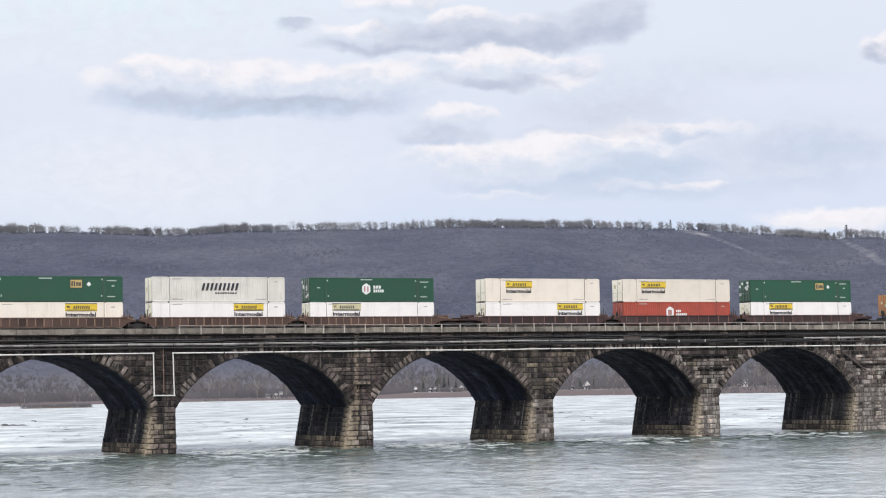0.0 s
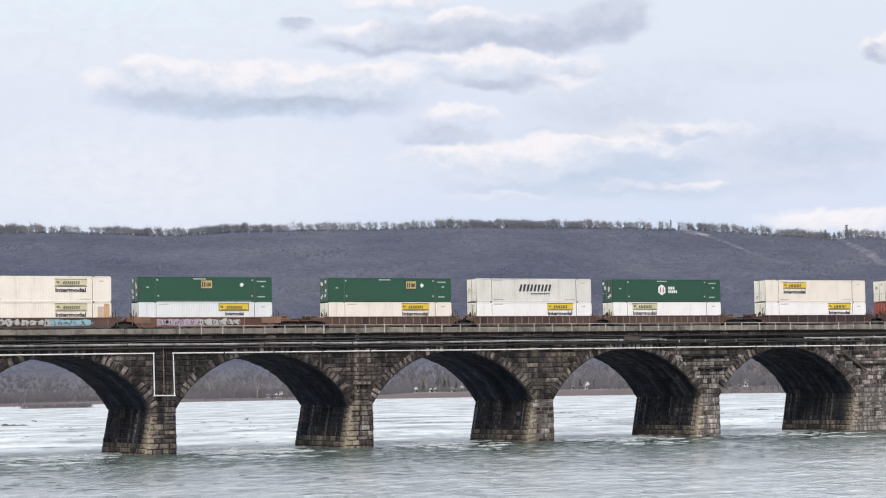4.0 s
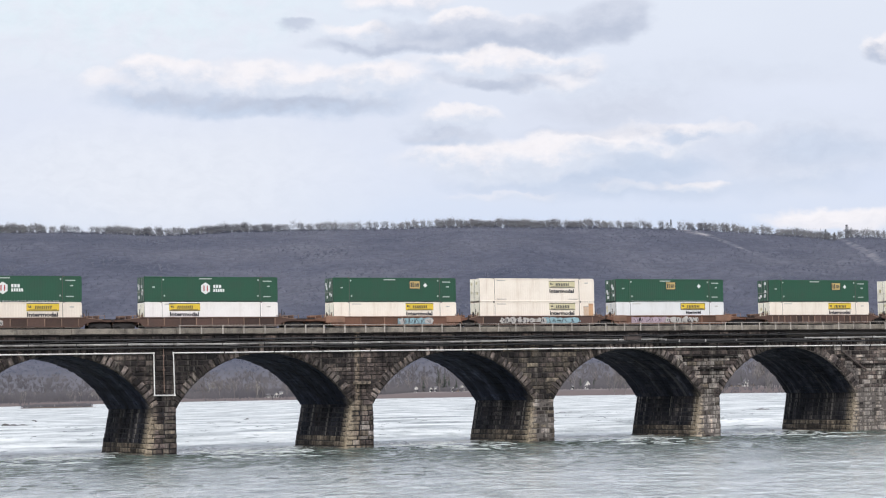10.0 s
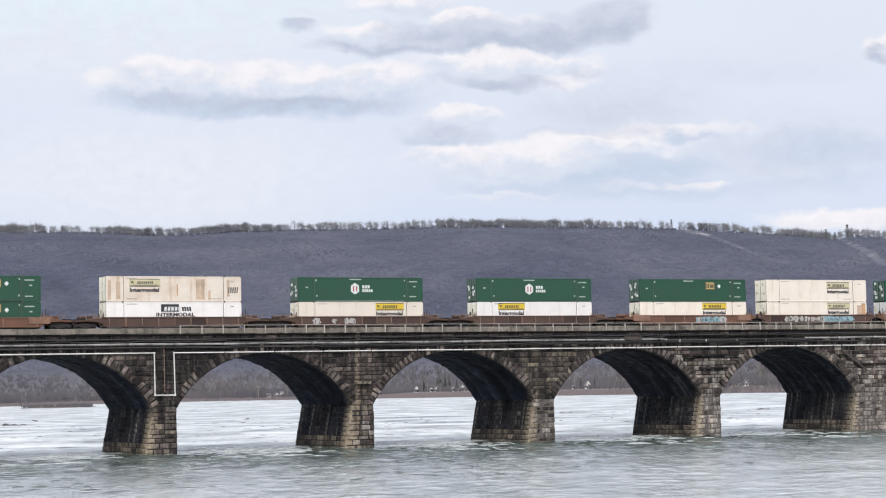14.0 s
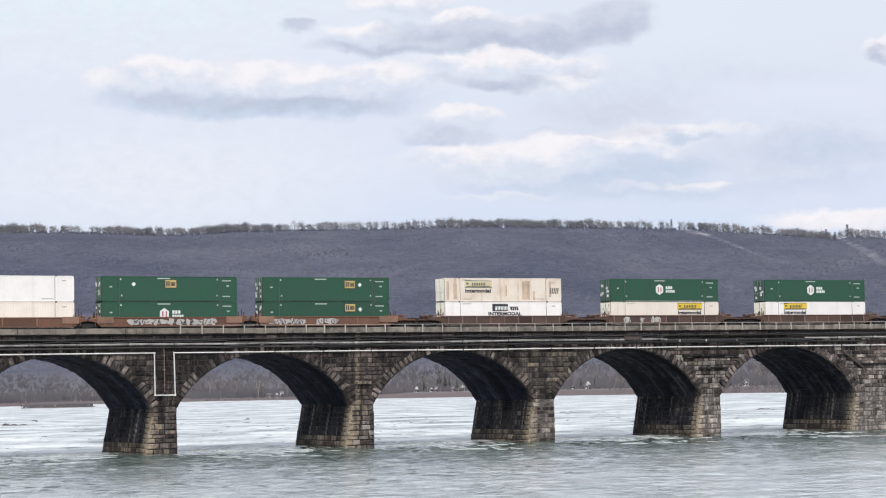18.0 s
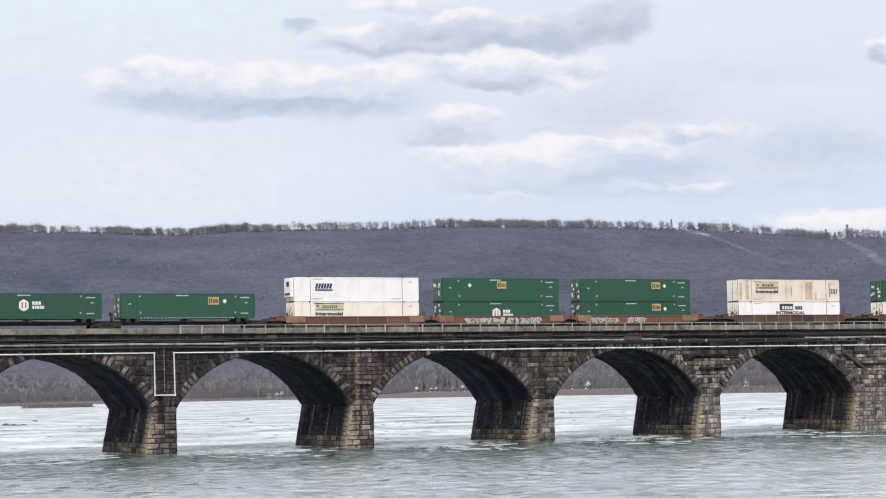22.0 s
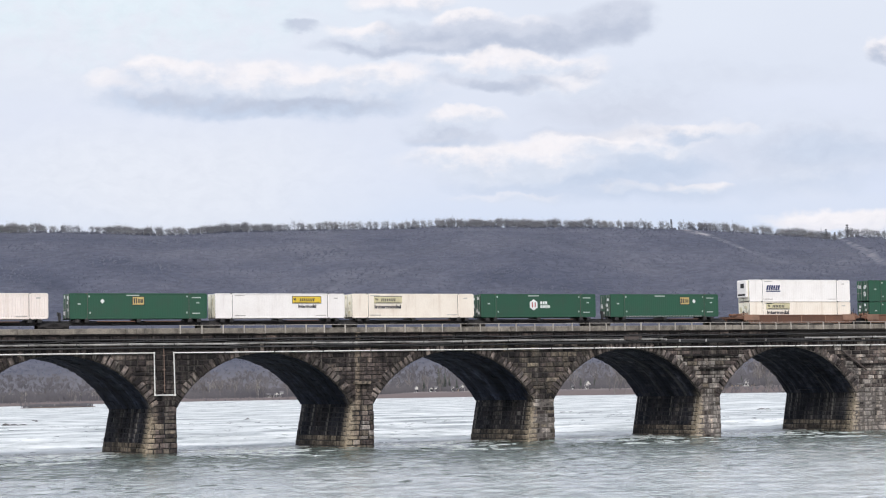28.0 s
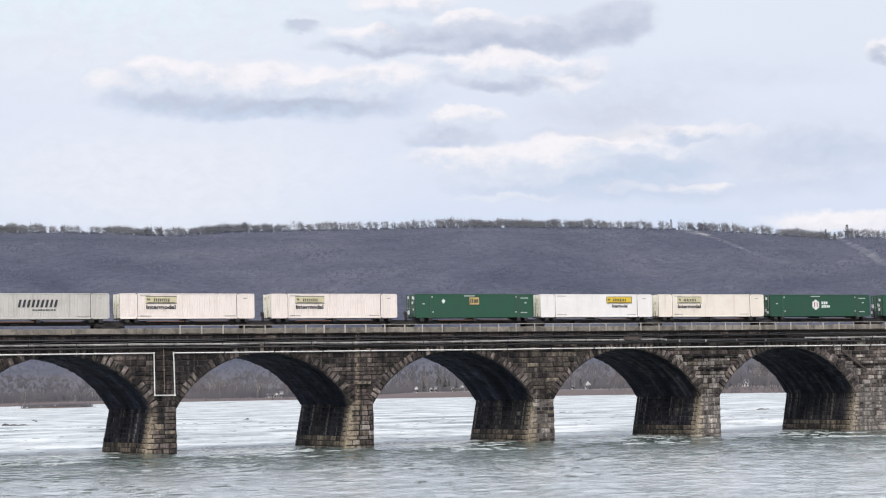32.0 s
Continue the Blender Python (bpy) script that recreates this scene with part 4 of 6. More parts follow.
# ledges and a slanting pipe on the piers further along
LEDGE = [("stone_ledge", 140.9, 149.2, 10.12, 0.22), ("stone_ledge", 143.3, 147.7, 8.52, 0.25), ("stone_ledge", 168.6, 176.5, 8.75, 0.2), ("corbel", 95.5, 97.6, 7.4, 0.35)]
for nm, a, b, z, h in LEDGE:
    ob = new(nm, Geo().bevel_box(a, b, FACE - 0.42, FACE + 0.2, z, z + h, 0.05).mesh(nm, STONE_CORNICE if nm == "stone_ledge" else STONE_FOOT))
    tagged(ob, "projecting dark stone ledge on a bridge pier" if nm == "stone_ledge" else "pale projecting stone block on a bridge pier", "ledge", kind="structure")
slant = empty("drainpipe")
tagged(slant, "dark drainpipe slanting down across the arch stones", "pipe")
part("length", Geo().rod((165.5, FACE - 0.34, 10.6), (169.4, FACE - 0.34, 8.05), 0.14, 8), RUST_DARK, slant)
part("length", Geo().rod((165.5, FACE - 0.32, 10.55), (165.5, FACE - 0.32, 12.3), 0.09, 8), DARK_PIPE, slant)
for x, z in ((166.4, 10.0), (168.4, 8.7)):
    part("clip", Geo().box(x - 0.08, x + 0.08, FACE - 0.42, FACE + 0.1, z - 0.1, z + 0.1), DARK_PIPE, slant)
drain = empty("drainpipe")
tagged(drain, "thin rusty drainpipe on a bridge pier", "pipe")
part("length", Geo().rod((72.35, FACE - 0.2, 6.9), (72.3, FACE - 0.2, 12.4), 0.055, 8), RUST_PIPE, drain)
for z in (7.6, 9.4, 11.0):
    part("clip", Geo().box(72.2, 72.46, FACE - 0.27, FACE + 0.1, z, z + 0.08), RUST_PIPE, drain)

# ---- containers ----
GREEN = surface("green_container_paint", (0.0165, 0.081, 0.0445), 0.45, dirt=0.18, streak=0.2, vary=0.10, relief=0.0, grain=0.05)
WHITE = surface("white_container_paint", (0.89, 0.86, 0.83), 0.5, grime=(0.42, 0.36, 0.30), dirt=0.12, streak=0.22, vary=0.05, relief=0.0, grain=0.05)
CREAM = surface("stained_white_paint", (0.80, 0.72, 0.62), 0.6, grime=(0.46, 0.29, 0.15), dirt=0.34, streak=0.9, scale=0.7, relief=0.0, grain=0.05)
WARM = surface("warm_white_paint", (0.87, 0.795, 0.69), 0.5, grime=(0.46, 0.33, 0.22), dirt=0.16, streak=0.4, vary=0.05, relief=0.0, grain=0.05)
COOL = surface("bluish_white_paint", (0.765, 0.775, 0.77), 0.5, grime=(0.38, 0.36, 0.33), dirt=0.16, streak=0.3, relief=0.0, grain=0.05)
GREYWHITE = surface("grey_white_paint", (0.70, 0.675, 0.62), 0.5, grime=(0.28, 0.25, 0.21), dirt=0.2, streak=0.35, relief=0.0, grain=0.05)
RED = surface("red_container_paint", (0.40, 0.072, 0.044), 0.5, dirt=0.2, streak=0.3, relief=0.0, grain=0.05)
PINK = surface("pinkish_white_paint", (0.86, 0.775, 0.72), 0.5, grime=(0.45, 0.33, 0.25), dirt=0.14, streak=0.3, relief=0.0, grain=0.05)
DULL = surface("dull_grey_paint", (0.57, 0.55, 0.51), 0.5, grime=(0.28, 0.25, 0.21), dirt=0.25, streak=0.45, relief=0.0, grain=0.05)
ORANGE = surface("orange_container_paint", (0.50, 0.22, 0.07), 0.55, dirt=0.3, streak=0.4, relief=0.0, grain=0.05)
YELLOW = surface("yellow_decal", (0.76, 0.54, 0.05), 0.45, dirt=0.08, relief=0)
FADED = surface("faded_yellow_decal", (0.66, 0.60, 0.38), 0.5, dirt=0.2, relief=0)
WHITE_DECAL = surface("white_decal", (0.78, 0.80, 0.78), 0.45, dirt=0.05, relief=0)
PALE_MARK = surface("pale_green_marking", (0.50, 0.58, 0.53), 0.5, relief=0)
DARK_DECAL = surface("dark_decal", (0.035, 0.035, 0.045), 0.5, dirt=0.05, relief=0)
TAN_DECAL = surface("tan_decal", (0.56, 0.42, 0.16), 0.5, dirt=0.1, relief=0)
RED_DECAL = surface("red_decal", (0.42, 0.05, 0.05), 0.5, dirt=0.05, relief=0)
BLUE_DECAL = surface("blue_decal", (0.022, 0.034, 0.12), 0.5, dirt=0.05, relief=0)
BLACK = surface("black_steel", (0.024, 0.021, 0.020), 0.6, dirt=0.3)
CAST = surface("corner_casting", (0.10, 0.09, 0.08), 0.6, dirt=0.4)
FAINT = surface("faint_grey_marking", (0.52, 0.50, 0.47), 0.5, relief=0)
RUSTBAR = surface("grey_lock_rod", (0.30, 0.29, 0.27), 0.5, dirt=0.5)

PEARL = surface("pearl_grey_paint", (0.79, 0.715, 0.615), 0.5, grime=(0.36, 0.31, 0.26), dirt=0.14, streak=0.25, vary=0.04, relief=0.0, grain=0.05)
ROD_PALE = surface("pale_lock_rod", (0.72, 0.69, 0.60), 0.5, dirt=0.3)
# warm sunlight on the door ends is put into this brighter paint
DOOR_SUNLIT = surface("sunlit_door_paint", (0.95, 0.92, 0.78), 0.5, grime=(0.46, 0.36, 0.2), dirt=0.15, streak=0.3, relief=0.0, grain=0.05)
LEN, WID, HGT = 16.15, 2.6, 2.90
paints = {"green": GREEN, "white": WHITE, "warm": WARM, "cool": COOL, "cream": CREAM, "grey": GREYWHITE, "red": RED, "orange": ORANGE, "pink": PINK, "dull": DULL, "pearl": PEARL}
word_cache = {}


def word(text, size):
    """Letters as a mesh, upright in the x, z plane."""
    if (text, size) not in word_cache:
        c = bpy.data.curves.new("lettering", "FONT")
        c.body, c.size, c.align_x, c.extrude, c.resolution_u, c.offset = text, size, "CENTER", 0.004, 2, size * 0.035
        tmp = bpy.data.objects.new("tmp", c)
        scene.collection.objects.link(tmp)
        me = bpy.data.meshes.new_from_object(tmp)
        bpy.data.objects.remove(tmp)
        me.materials.clear()
        me.materials.append(DARK_DECAL)
        word_cache[text, size] = me
    return word_cache[text, size]


STAND = Euler((math.pi / 2, 0, 0)).to_matrix().to_4x4()
kit = {}


def panel_mesh(paint, deep):
    """Ribbed side sheet between the 40-foot posts and the ends."""
    g = Geo()
    pitch, d = 0.30, deep
    pts = []
    x = 0.1
    while x < LEN - 0.12:
        pts += [(x, 0.03), (x + 0.10, 0.03), (x + 0.15, 0.03 + d), (x + 0.25, 0.03 + d)]
        x += pitch
    pts.append((LEN - 0.1, 0.03))
    v, f = [], []
    for px, py in pts:
        v += [(px, py, 0.14), (px, py, HGT - 0.1)]
    f = [(2 * i, 2 * i + 2, 2 * i + 3, 2 * i + 1) for i in range(len(pts) - 1)]
    return g.add(v, f).mesh("side_panel", paint)


def container_kit(paint):
    if paint in kit:
        return kit[paint]
    m = paints[paint]
    k = {"body": Geo().box(0.06, LEN - 0.04, 0.075, WID - 0.03, 0.1, HGT - 0.03).mesh("body", m),
         "side_panel": panel_mesh(m, 0.035 if paint in ("grey", "dull", "red", "pink") else 0.004),
         "top_rail": Geo().bevel_box(0, LEN, 0, 0.08, HGT - 0.12, HGT, 0.015).mesh("top_rail", m),
         "bottom_rail": Geo().bevel_box(0, LEN, 0, 0.09, 0, 0.16, 0.015).mesh("bottom_rail", m),
         "post": Geo().bevel_box(-0.09, 0.09, -0.012, 0.10, 0.02, HGT - 0.02, 0.012).mesh("post", m),
         "corner_post": Geo().bevel_box(0, 0.12, 0, 0.12, 0, HGT, 0.01).mesh("corner_post", m),
         "corner_casting": Geo().bevel_box(-0.1, 0.1, -0.02, 0.17, -0.065, 0.065, 0.01).mesh("corner_casting", CAST),
         "door": Geo().bevel_box(0.005, 0.06, 0.02, WID / 2 - 0.02, 0.14, HGT - 0.12, 0.01).mesh("door", DOOR_SUNLIT if paint in ("warm", "white", "grey", "pearl", "pink", "cream") else m),
         "lock_rod": Geo().rod((-0.03, 0, 0.1), (-0.03, 0, HGT - 0.1), 0.02, 6).box(-0.05, -0.01, -0.05, 0.35, 1.15, 1.22).mesh("lock_rod", RUSTBAR if paint in ("green", "red", "orange") else ROD_PALE),
         "door_label": Geo().box(-0.012, 0.006, 0, 0.42, 0, 0.34).mesh("door_label", WHITE_DECAL if paint in ("green", "red") else FADED),
         "bottom_strip": Geo().box(2.2, LEN - 2.2, -0.006, 0.02, 0.035, 0.12).mesh("bottom_strip", BLACK),
         "dash": Geo().box(0, 0.24, -0.012, 0.02, 0.05, 0.11).mesh("dash", WHITE_DECAL),
         # dark strip beside each post, in place of its shadow line
         "seam": Geo().box(-0.025, 0.025, 0.005, 0.05, 0.15, HGT - 0.12).mesh("seam", CAST),
         "seal": Geo().box(-0.004, 0.02, -0.03, 0.03, 0.1, HGT - 0.1).mesh("seal", BLACK)}
    kit[paint] = k
    return k


def decal(parent, name, x0, x1, z0, z1, mat, y=-0.008, skew=0.0, label=""):
    g = Geo()
    g.add([(x0, y, z0), (x1, y, z0), (x1 + skew, y, z1), (x0 + skew, y, z1), (x0, 0.06, z0), (x1, 0.06, z0), (x1 + skew, 0.06, z1), (x0 + skew, 0.06, z1)],
          [(0, 1, 2, 3), (0, 4, 5, 1), (1, 5, 6, 2), (2, 6, 7, 3), (3, 7, 4, 0)])
    return part(name, g, mat, parent, label)


def bars(parent, x0, x1, z0, z1, n, mat, y=-0.02, skew=0.0, name="logo_bar", gap=0.28):
    """A row of n upright strokes in place of letters."""
    w = (x1 - x0) / n
    for i in range(n):
        decal(parent, name, x0 + i * w, x0 + (i + 1 - gap) * w, z0, z1, mat, y, skew)


def hexagon(parent, x, z, r):
    pts = [(x + r * math.sin(math.pi * i / 3), z + 1.12 * r * math.cos(math.pi * i / 3)) for i in range(6)]
    return part("logo_shield", Geo().prism(pts, -0.008, 0.06), WHITE_DECAL, parent, "white six-sided emblem")


def logo(root, kind, x, low):
    """Emblems; x is the centre. The lower boxes carry them near the top edge."""
    top = HGT - 0.14 if low else HGT - 0.30
    if kind in ("bar", "pale", "plain"):
        mat = YELLOW if kind != "pale" else FADED
        p = decal(root, "logo_panel", x - 1.85, x + 1.85, top - 0.86, top, mat, label="yellow sign panel" if kind != "pale" else "faded yellow sign panel")
        decal(p, "logo_edge", x - 1.85, x + 1.85, top - 0.86, top - 0.80, DARK_DECAL, -0.018)
        decal(p, "logo_edge", x - 1.85, x + 1.85, top - 0.06, top, DARK_DECAL, -0.018)
        bars(p, x - 1.6, x - 1.25, top - 0.50, top - 0.26, 2, DARK_DECAL, -0.018, -0.1)
        bars(p, x - 0.9, x + 1.05, top - 0.62, top - 0.27, 8, DARK_DECAL, -0.018, 0.05, gap=0.45)
        decal(p, "logo_bar", x - 1.6, x + 1.6, top - 0.75, top - 0.69, DARK_DECAL, -0.018)
        if kind == "plain":
            for a in (x - 1.85, x + 1.79):
                decal(p, "logo_edge", a, a + 0.06, top - 0.80, top - 0.06, DARK_DECAL, -0.018)
            part("lettering", word("Intermodal", 0.52), None, root, "dark lettering Intermodal", Matrix.Translation((x + 0.05, -0.012, top - 1.36)) @ STAND)
        else:
            part("lettering", word("Intermodal", 0.80), None, root, "dark lettering Intermodal", Matrix.Translation((x - 0.05, -0.012, top - 1.46)) @ STAND @ Matrix.Diagonal((1, 0.78, 1, 1)))
    elif kind == "tile":
        p = decal(root, "logo_panel", x - 0.72, x + 0.72, top - 1.05, top - 0.05, TAN_DECAL, label="tan square sign")
        for a, b, c, d in ((-0.72, 0.72, -0.11, -0.05), (-0.72, 0.72, -1.05, -0.99), (-0.72, -0.66, -0.99, -0.11), (0.66, 0.72, -0.99, -0.11)):
            decal(p, "logo_edge", x + a, x + b, top + c, top + d, DARK_DECAL, -0.016)
        bars(p, x - 0.55, x - 0.05, top - 0.84, top - 0.26, 2, DARK_DECAL, -0.016, gap=0.4)
        bars(p, x - 0.02, x + 0.58, top - 0.80, top - 0.36, 4, DARK_DECAL, -0.016)
    elif kind == "hex":
        z = HGT * 0.5 + (0.1 if not low else 0.05)
        h = hexagon(root, x, z, 0.62)
        for a in (-0.26, 0.14):
            decal(h, "logo_bar", x + a, x + a + 0.13, z - 0.32, z + 0.32, RED_DECAL, -0.018)
        bars(root, x + 0.95, x + 2.0, z + 0.05, z + 0.42, 3, WHITE_DECAL, -0.01)
        bars(root, x + 0.95, x + 2.35, z - 0.40, z - 0.06, 5, WHITE_DECAL, -0.01)
    elif kind == "slant":
        z = HGT * 0.58
        bars(root, x - 2.35, x + 2.25, z - 0.34, z + 0.50, 9, DARK_DECAL, -0.01, 0.22, gap=0.5)
        bars(root, x - 0.7, x + 2.0, z - 0.72, z - 0.58, 9, DARK_DECAL, -0.01, 0.03, "marking")
    elif kind == "block":
        decal(root, "logo_panel", x - 1.8, x + 0.35, top - 0.98, top - 0.12, DARK_DECAL, label="dark sign panel")
        bars(root, x - 1.45, x + 0.65, top - 0.86, top - 0.42, 5, WHITE_DECAL, -0.018, 0.05)
        bars(root, x + 0.75, x + 1.9, top - 0.90, top - 0.44, 4, DARK_DECAL, -0.012, -0.08)
        part("lettering", word("INTERMODAL", 0.74), None, root, "dark lettering INTERMODAL", Matrix.Translation((x - 0.1, -0.012, top - 1.52)) @ STAND @ Matrix.Diagonal((1, 0.8, 1, 1)))
    elif kind == "blue":
        z = HGT * 0.62
        bars(root, x - 1.15, x + 1.0, z - 0.25, z + 0.36, 6, BLUE_DECAL, -0.01, 0.16)
        decal(root, "logo_bar", x - 1.2, x + 1.05, z - 0.5, z - 0.34, BLUE_DECAL, -0.01, 0.05)
    elif kind == "house":
        z = HGT - 1.75
        p = part("logo_panel", Geo().prism([(x - 0.55, z), (x + 0.55, z), (x + 0.55, z + 0.85), (x, z + 1.2), (x - 0.55, z + 0.85)], -0.008, 0.06), WHITE_DECAL, root, "white gabled emblem")
        bars(p, x - 0.28, x + 0.3, z + 0.1, z + 0.75, 2, RED, -0.016)
        bars(root, x + 0.9, x + 1.7, z + 0.45, z + 0.75, 3, WHITE_DECAL, -0.01)
        bars(root, x + 0.9, x + 2.6, z + 0.02, z + 0.3, 6, WHITE_DECAL, -0.01)


names = {"pearl": "pearly cream-grey intermodal container with sign panel", "warm": "warm white intermodal container with sign panel", "cool": "bluish white intermodal container with sign panel", "green": "dark green corrugated 53-foot intermodal container", "white": "white intermodal container with sign panel",
         "cream": "rust-stained cream white intermodal container", "grey": "grey-white ribbed container with slanted emblem",
         "red": "red corrugated shipping container with a white emblem", "orange": "orange-brown shipping container", "dull": "dull grey ribbed container with slanted emblem", "pink": "pinkish white ribbed intermodal container with faded sign"}
train = []                           # (thing, x at the clip's zero, y, z)


def container(paint, logos, x_right, z, low, single=False):
    k = container_kit(paint)
    root = empty("container")
    support = "on a spine car" if single else ("in a well car" if low else "stacked on another")
    tagged(root, names[paint] + ", " + support, "shipping container", "containers on the train")
    part("body", k["body"], None, root)
    part("side_panel", k["side_panel"], None, root)
    for y in (0, WID - 0.09):
        part("top_rail", k["top_rail"], None, root, at=pose(0, y, 0))
        part("bottom_rail", k["bottom_rail"], None, root, at=pose(0, y, 0))
        for x in (1.98, LEN - 1.98):
            part("post", k["post"], None, root, at=pose(x, y, 0))
            if y == 0:
                part("seam", k["seam"], None, root, at=pose(x + (0.115 if x < 8 else -0.115), 0, 0))
            for zz in (0.02, HGT - 0.03):
                part("corner_casting", k["corner_casting"], None, root, at=pose(x, y if y == 0 else y - 0.06, zz))
    for x in (0, LEN - 0.12):
        for y in (0, WID - 0.12):
            part("corner_post", k["corner_post"], None, root, at=pose(x, y, 0))
    rnd = random.Random(int(x_right * 10) + int(low))
    for y in (0.05, WID / 2 + 0.02):
        d = part("door", k["door"], None, root, at=pose(-0.008, y, 0))
        for q in (0.25, 0.85):
            part("lock_rod", k["lock_rod"], None, d, at=pose(0, q, 0))
        part("seal", k["seal"], None, d, at=pose(0, 0.0, 0))
        for q in range(4 if paint == "green" else 2):
            if paint == "green" or rnd.random() < 0.7:
                part("door_label", k["door_label"], None, d, at=pose(0, rnd.uniform(0.2, 0.8), rnd.uniform(0.4, 2.4)))
    if paint == "green":
        if not low and (not single or ("dashes", 0) in logos):
            strip = part("bottom_strip", k["bottom_strip"], None, root, "dark strip along the lower edge")
            if ("dashes", 0) in logos:
                for q in range(28):
                    part("dash", k["dash"], None, strip, at=pose(2.3 + 0.41 * q, 0, 0))
        for x, zz, w, h in ((0.95, 1.62, 0.32, 0.14), (LEN - 1.2, 1.75, 0.32, 0.14), (LEN - 1.75, 2.35, 1.1, 0.12), (2.3, 0.6, 0.15, 0.2), (LEN - 2.45, 0.6, 0.15, 0.2),
                            (2.2, 2.45, 0.15, 0.18), (LEN - 2.4, 2.45, 0.15, 0.18), (6.6, 2.60, 1.5, 0.12), (LEN - 1.7, 0.55, 0.9, 0.12)):
            decal(root, "marking", x, x + w, zz, zz + h, PALE_MARK)
    else:
        for x, zz, w, h in ((2.4, 2.62, 1.2, 0.09), (LEN - 1.3, 2.3, 0.5, 0.12), (2.4, 0.30, 1.3, 0.08), (LEN - 3.6, 0.30, 1.3, 0.08)):
            decal(root, "marking", x, x + w, zz, zz + h, FAINT)
    for kind, x in logos:
        if kind == "dot":
            part("marking", Geo().prism([(x - 0.26, 2.0), (x, 1.72), (x + 0.26, 2.0), (x, 2.28)], -0.008, 0.06), WHITE_DECAL, root)
        elif kind == "dashes":
            continue
        elif kind == "rust":
            decal(root, "rust_patch", LEN - 0.75, LEN - 0.1, 0.5, 2.7, RUSTSTAIN, 0.012, label="rusty bare panel")
            decal(root, "rust_patch", LEN - 1.5, LEN - 0.75, 0.9, 2.4, PATCH, 0.014, label="tan stained panel")
        elif kind == "patched":
            for xa, xb, za, zb, mt in ((10.7, 11.8, 0.25, 2.6, PATCH), (0.25, 0.6, 0.2, 2.5, PATCH), (1.2, 1.7, 0.3, 2.2, PATCH), (14.5, 14.8, 0.6, 2.5, PATCH), (12.2, 12.5, 0.2, 1.3, PATCH)):
                decal(root, "rust_patch", xa, xb, za, zb, mt, 0.012)
            bars(root, 14.6, 15.9, 1.0, 1.7, 5, CAST, -0.01, 0.1, "sprayed_shape", 0.5)
            bars(root, 8.4, 8.6, 0.7, 2.0, 1, RUSTSTAIN, -0.004, 0.0, "scratch", 0.4)
        elif kind == "cooler":
            part("cooling_unit", Geo().bevel_box(-0.34, 0.0, 0.25, WID - 0.25, 0.55, HGT - 0.1, 0.06), WHITE, root, "white refrigeration unit")
            part("grille", Geo().box(-0.36, -0.33, 0.7, 1.5, 1.8, 2.4), BLACK, root)
            part("grille", Geo().box(-0.36, -0.33, 0.5, WID - 0.5, 0.8, 1.05), BLACK, root)
        else:
            logo(root, kind, x, low)
    train.append((root, x_right - LEN, NEAR, z))
    return root


PATCH = surface("tan_patch", (0.66, 0.50, 0.37), 0.7, dirt=0.4, streak=0.5)
RUSTSTAIN = surface("rust_stain", (0.60, 0.36, 0.20), 0.8, dirt=0.5)
Z_LOW, Z_HIGH, Z_SPINE = 14.34, 17.27, 15.32
stacks = [
    (175.29, ("green", [("tile", 11.1), ("dot", 12.5)]), ("white", [("bar", 4.8)])),
    (155.85, ("pearl", [("bar", 4.6)]), ("red", [("house", 7.0)])),
    (136.22, ("pearl", [("bar", 4.7)]), ("white", [("bar", 11.9)])),
    (112.92, ("green", [("hex", 7.3)]), ("white", [("pale", 4.7)])),
    (93.52, ("grey", [("slant", 8.3)]), ("white", [("bar", 11.7)])),
    (73.82, ("green", [("tile", 10.85), ("dot", 12.3)]), ("warm", [("bar", 11.4)])),
    (50.42, ("green", [("tile", 8.2), ("dot", 12.5), ("dashes", 0)]), ("cool", [("plain", 11.5)])),
    (31.0, ("warm", [("pale", 11.6)]), ("warm", [("pale", 11.6), ("rust", 0)])),
    (11.52, ("green", [("tile", 10.7), ("dot", 12.1)]), ("warm", [("bar", 11.3)])),
    (-11.8, ("green", [("hex", 7.35)]), ("white", [("bar", 4.8)])),
    (-35.35, ("green", [("hex", 7.3), ("dashes", 0)]), ("pearl", [("bar", 11.8)])),
    (-58.72, ("cream", [("pale", 4.6), ("patched", 0)]), ("white", [("block", 8.3)])),
    (-82.4, ("green", [("tile", 11.1), ("dot", 12.4)]), ("green", [("tile", 11.1), ("dot", 12.4)])),
    (-101.8, ("green", [("tile", 8.2), ("dot", 3.8)]), ("green", [("hex", 7.4)])),
    (-121.18, ("white", [("blue", 3.85), ("cooler", 0)]), ("warm", [("pale", 4.5)])),
]
for xr, (p1, l1), (p2, l2) in stacks:
    container(p2, l2, xr, Z_LOW, True)
    container(p1, l1, xr, Z_HIGH, False)
singles = [(-142.3, "green", [("tile", 11.1), ("dot", 12.5), ("dashes", 0)]), (-160.72, "green", [("hex", 7.35)]), (-177.95, "warm", [("pale", 4.7)]), (-195.18, "white", [("plain", 11.4)]),
           (-212.41, "green", [("tile", 8.0), ("dot", 3.8)]), (-231.05, "pink", [("pale", 4.9)]), (-249.36, "pink", [("pale", 4.9)]), (-266.8, "dull", [("slant", 8.1)])]
for xr, p, lg in singles:
    container(p, lg, xr, Z_SPINE, False, True)
container("orange", [], 181.9 + LEN, 15.4, False, True)

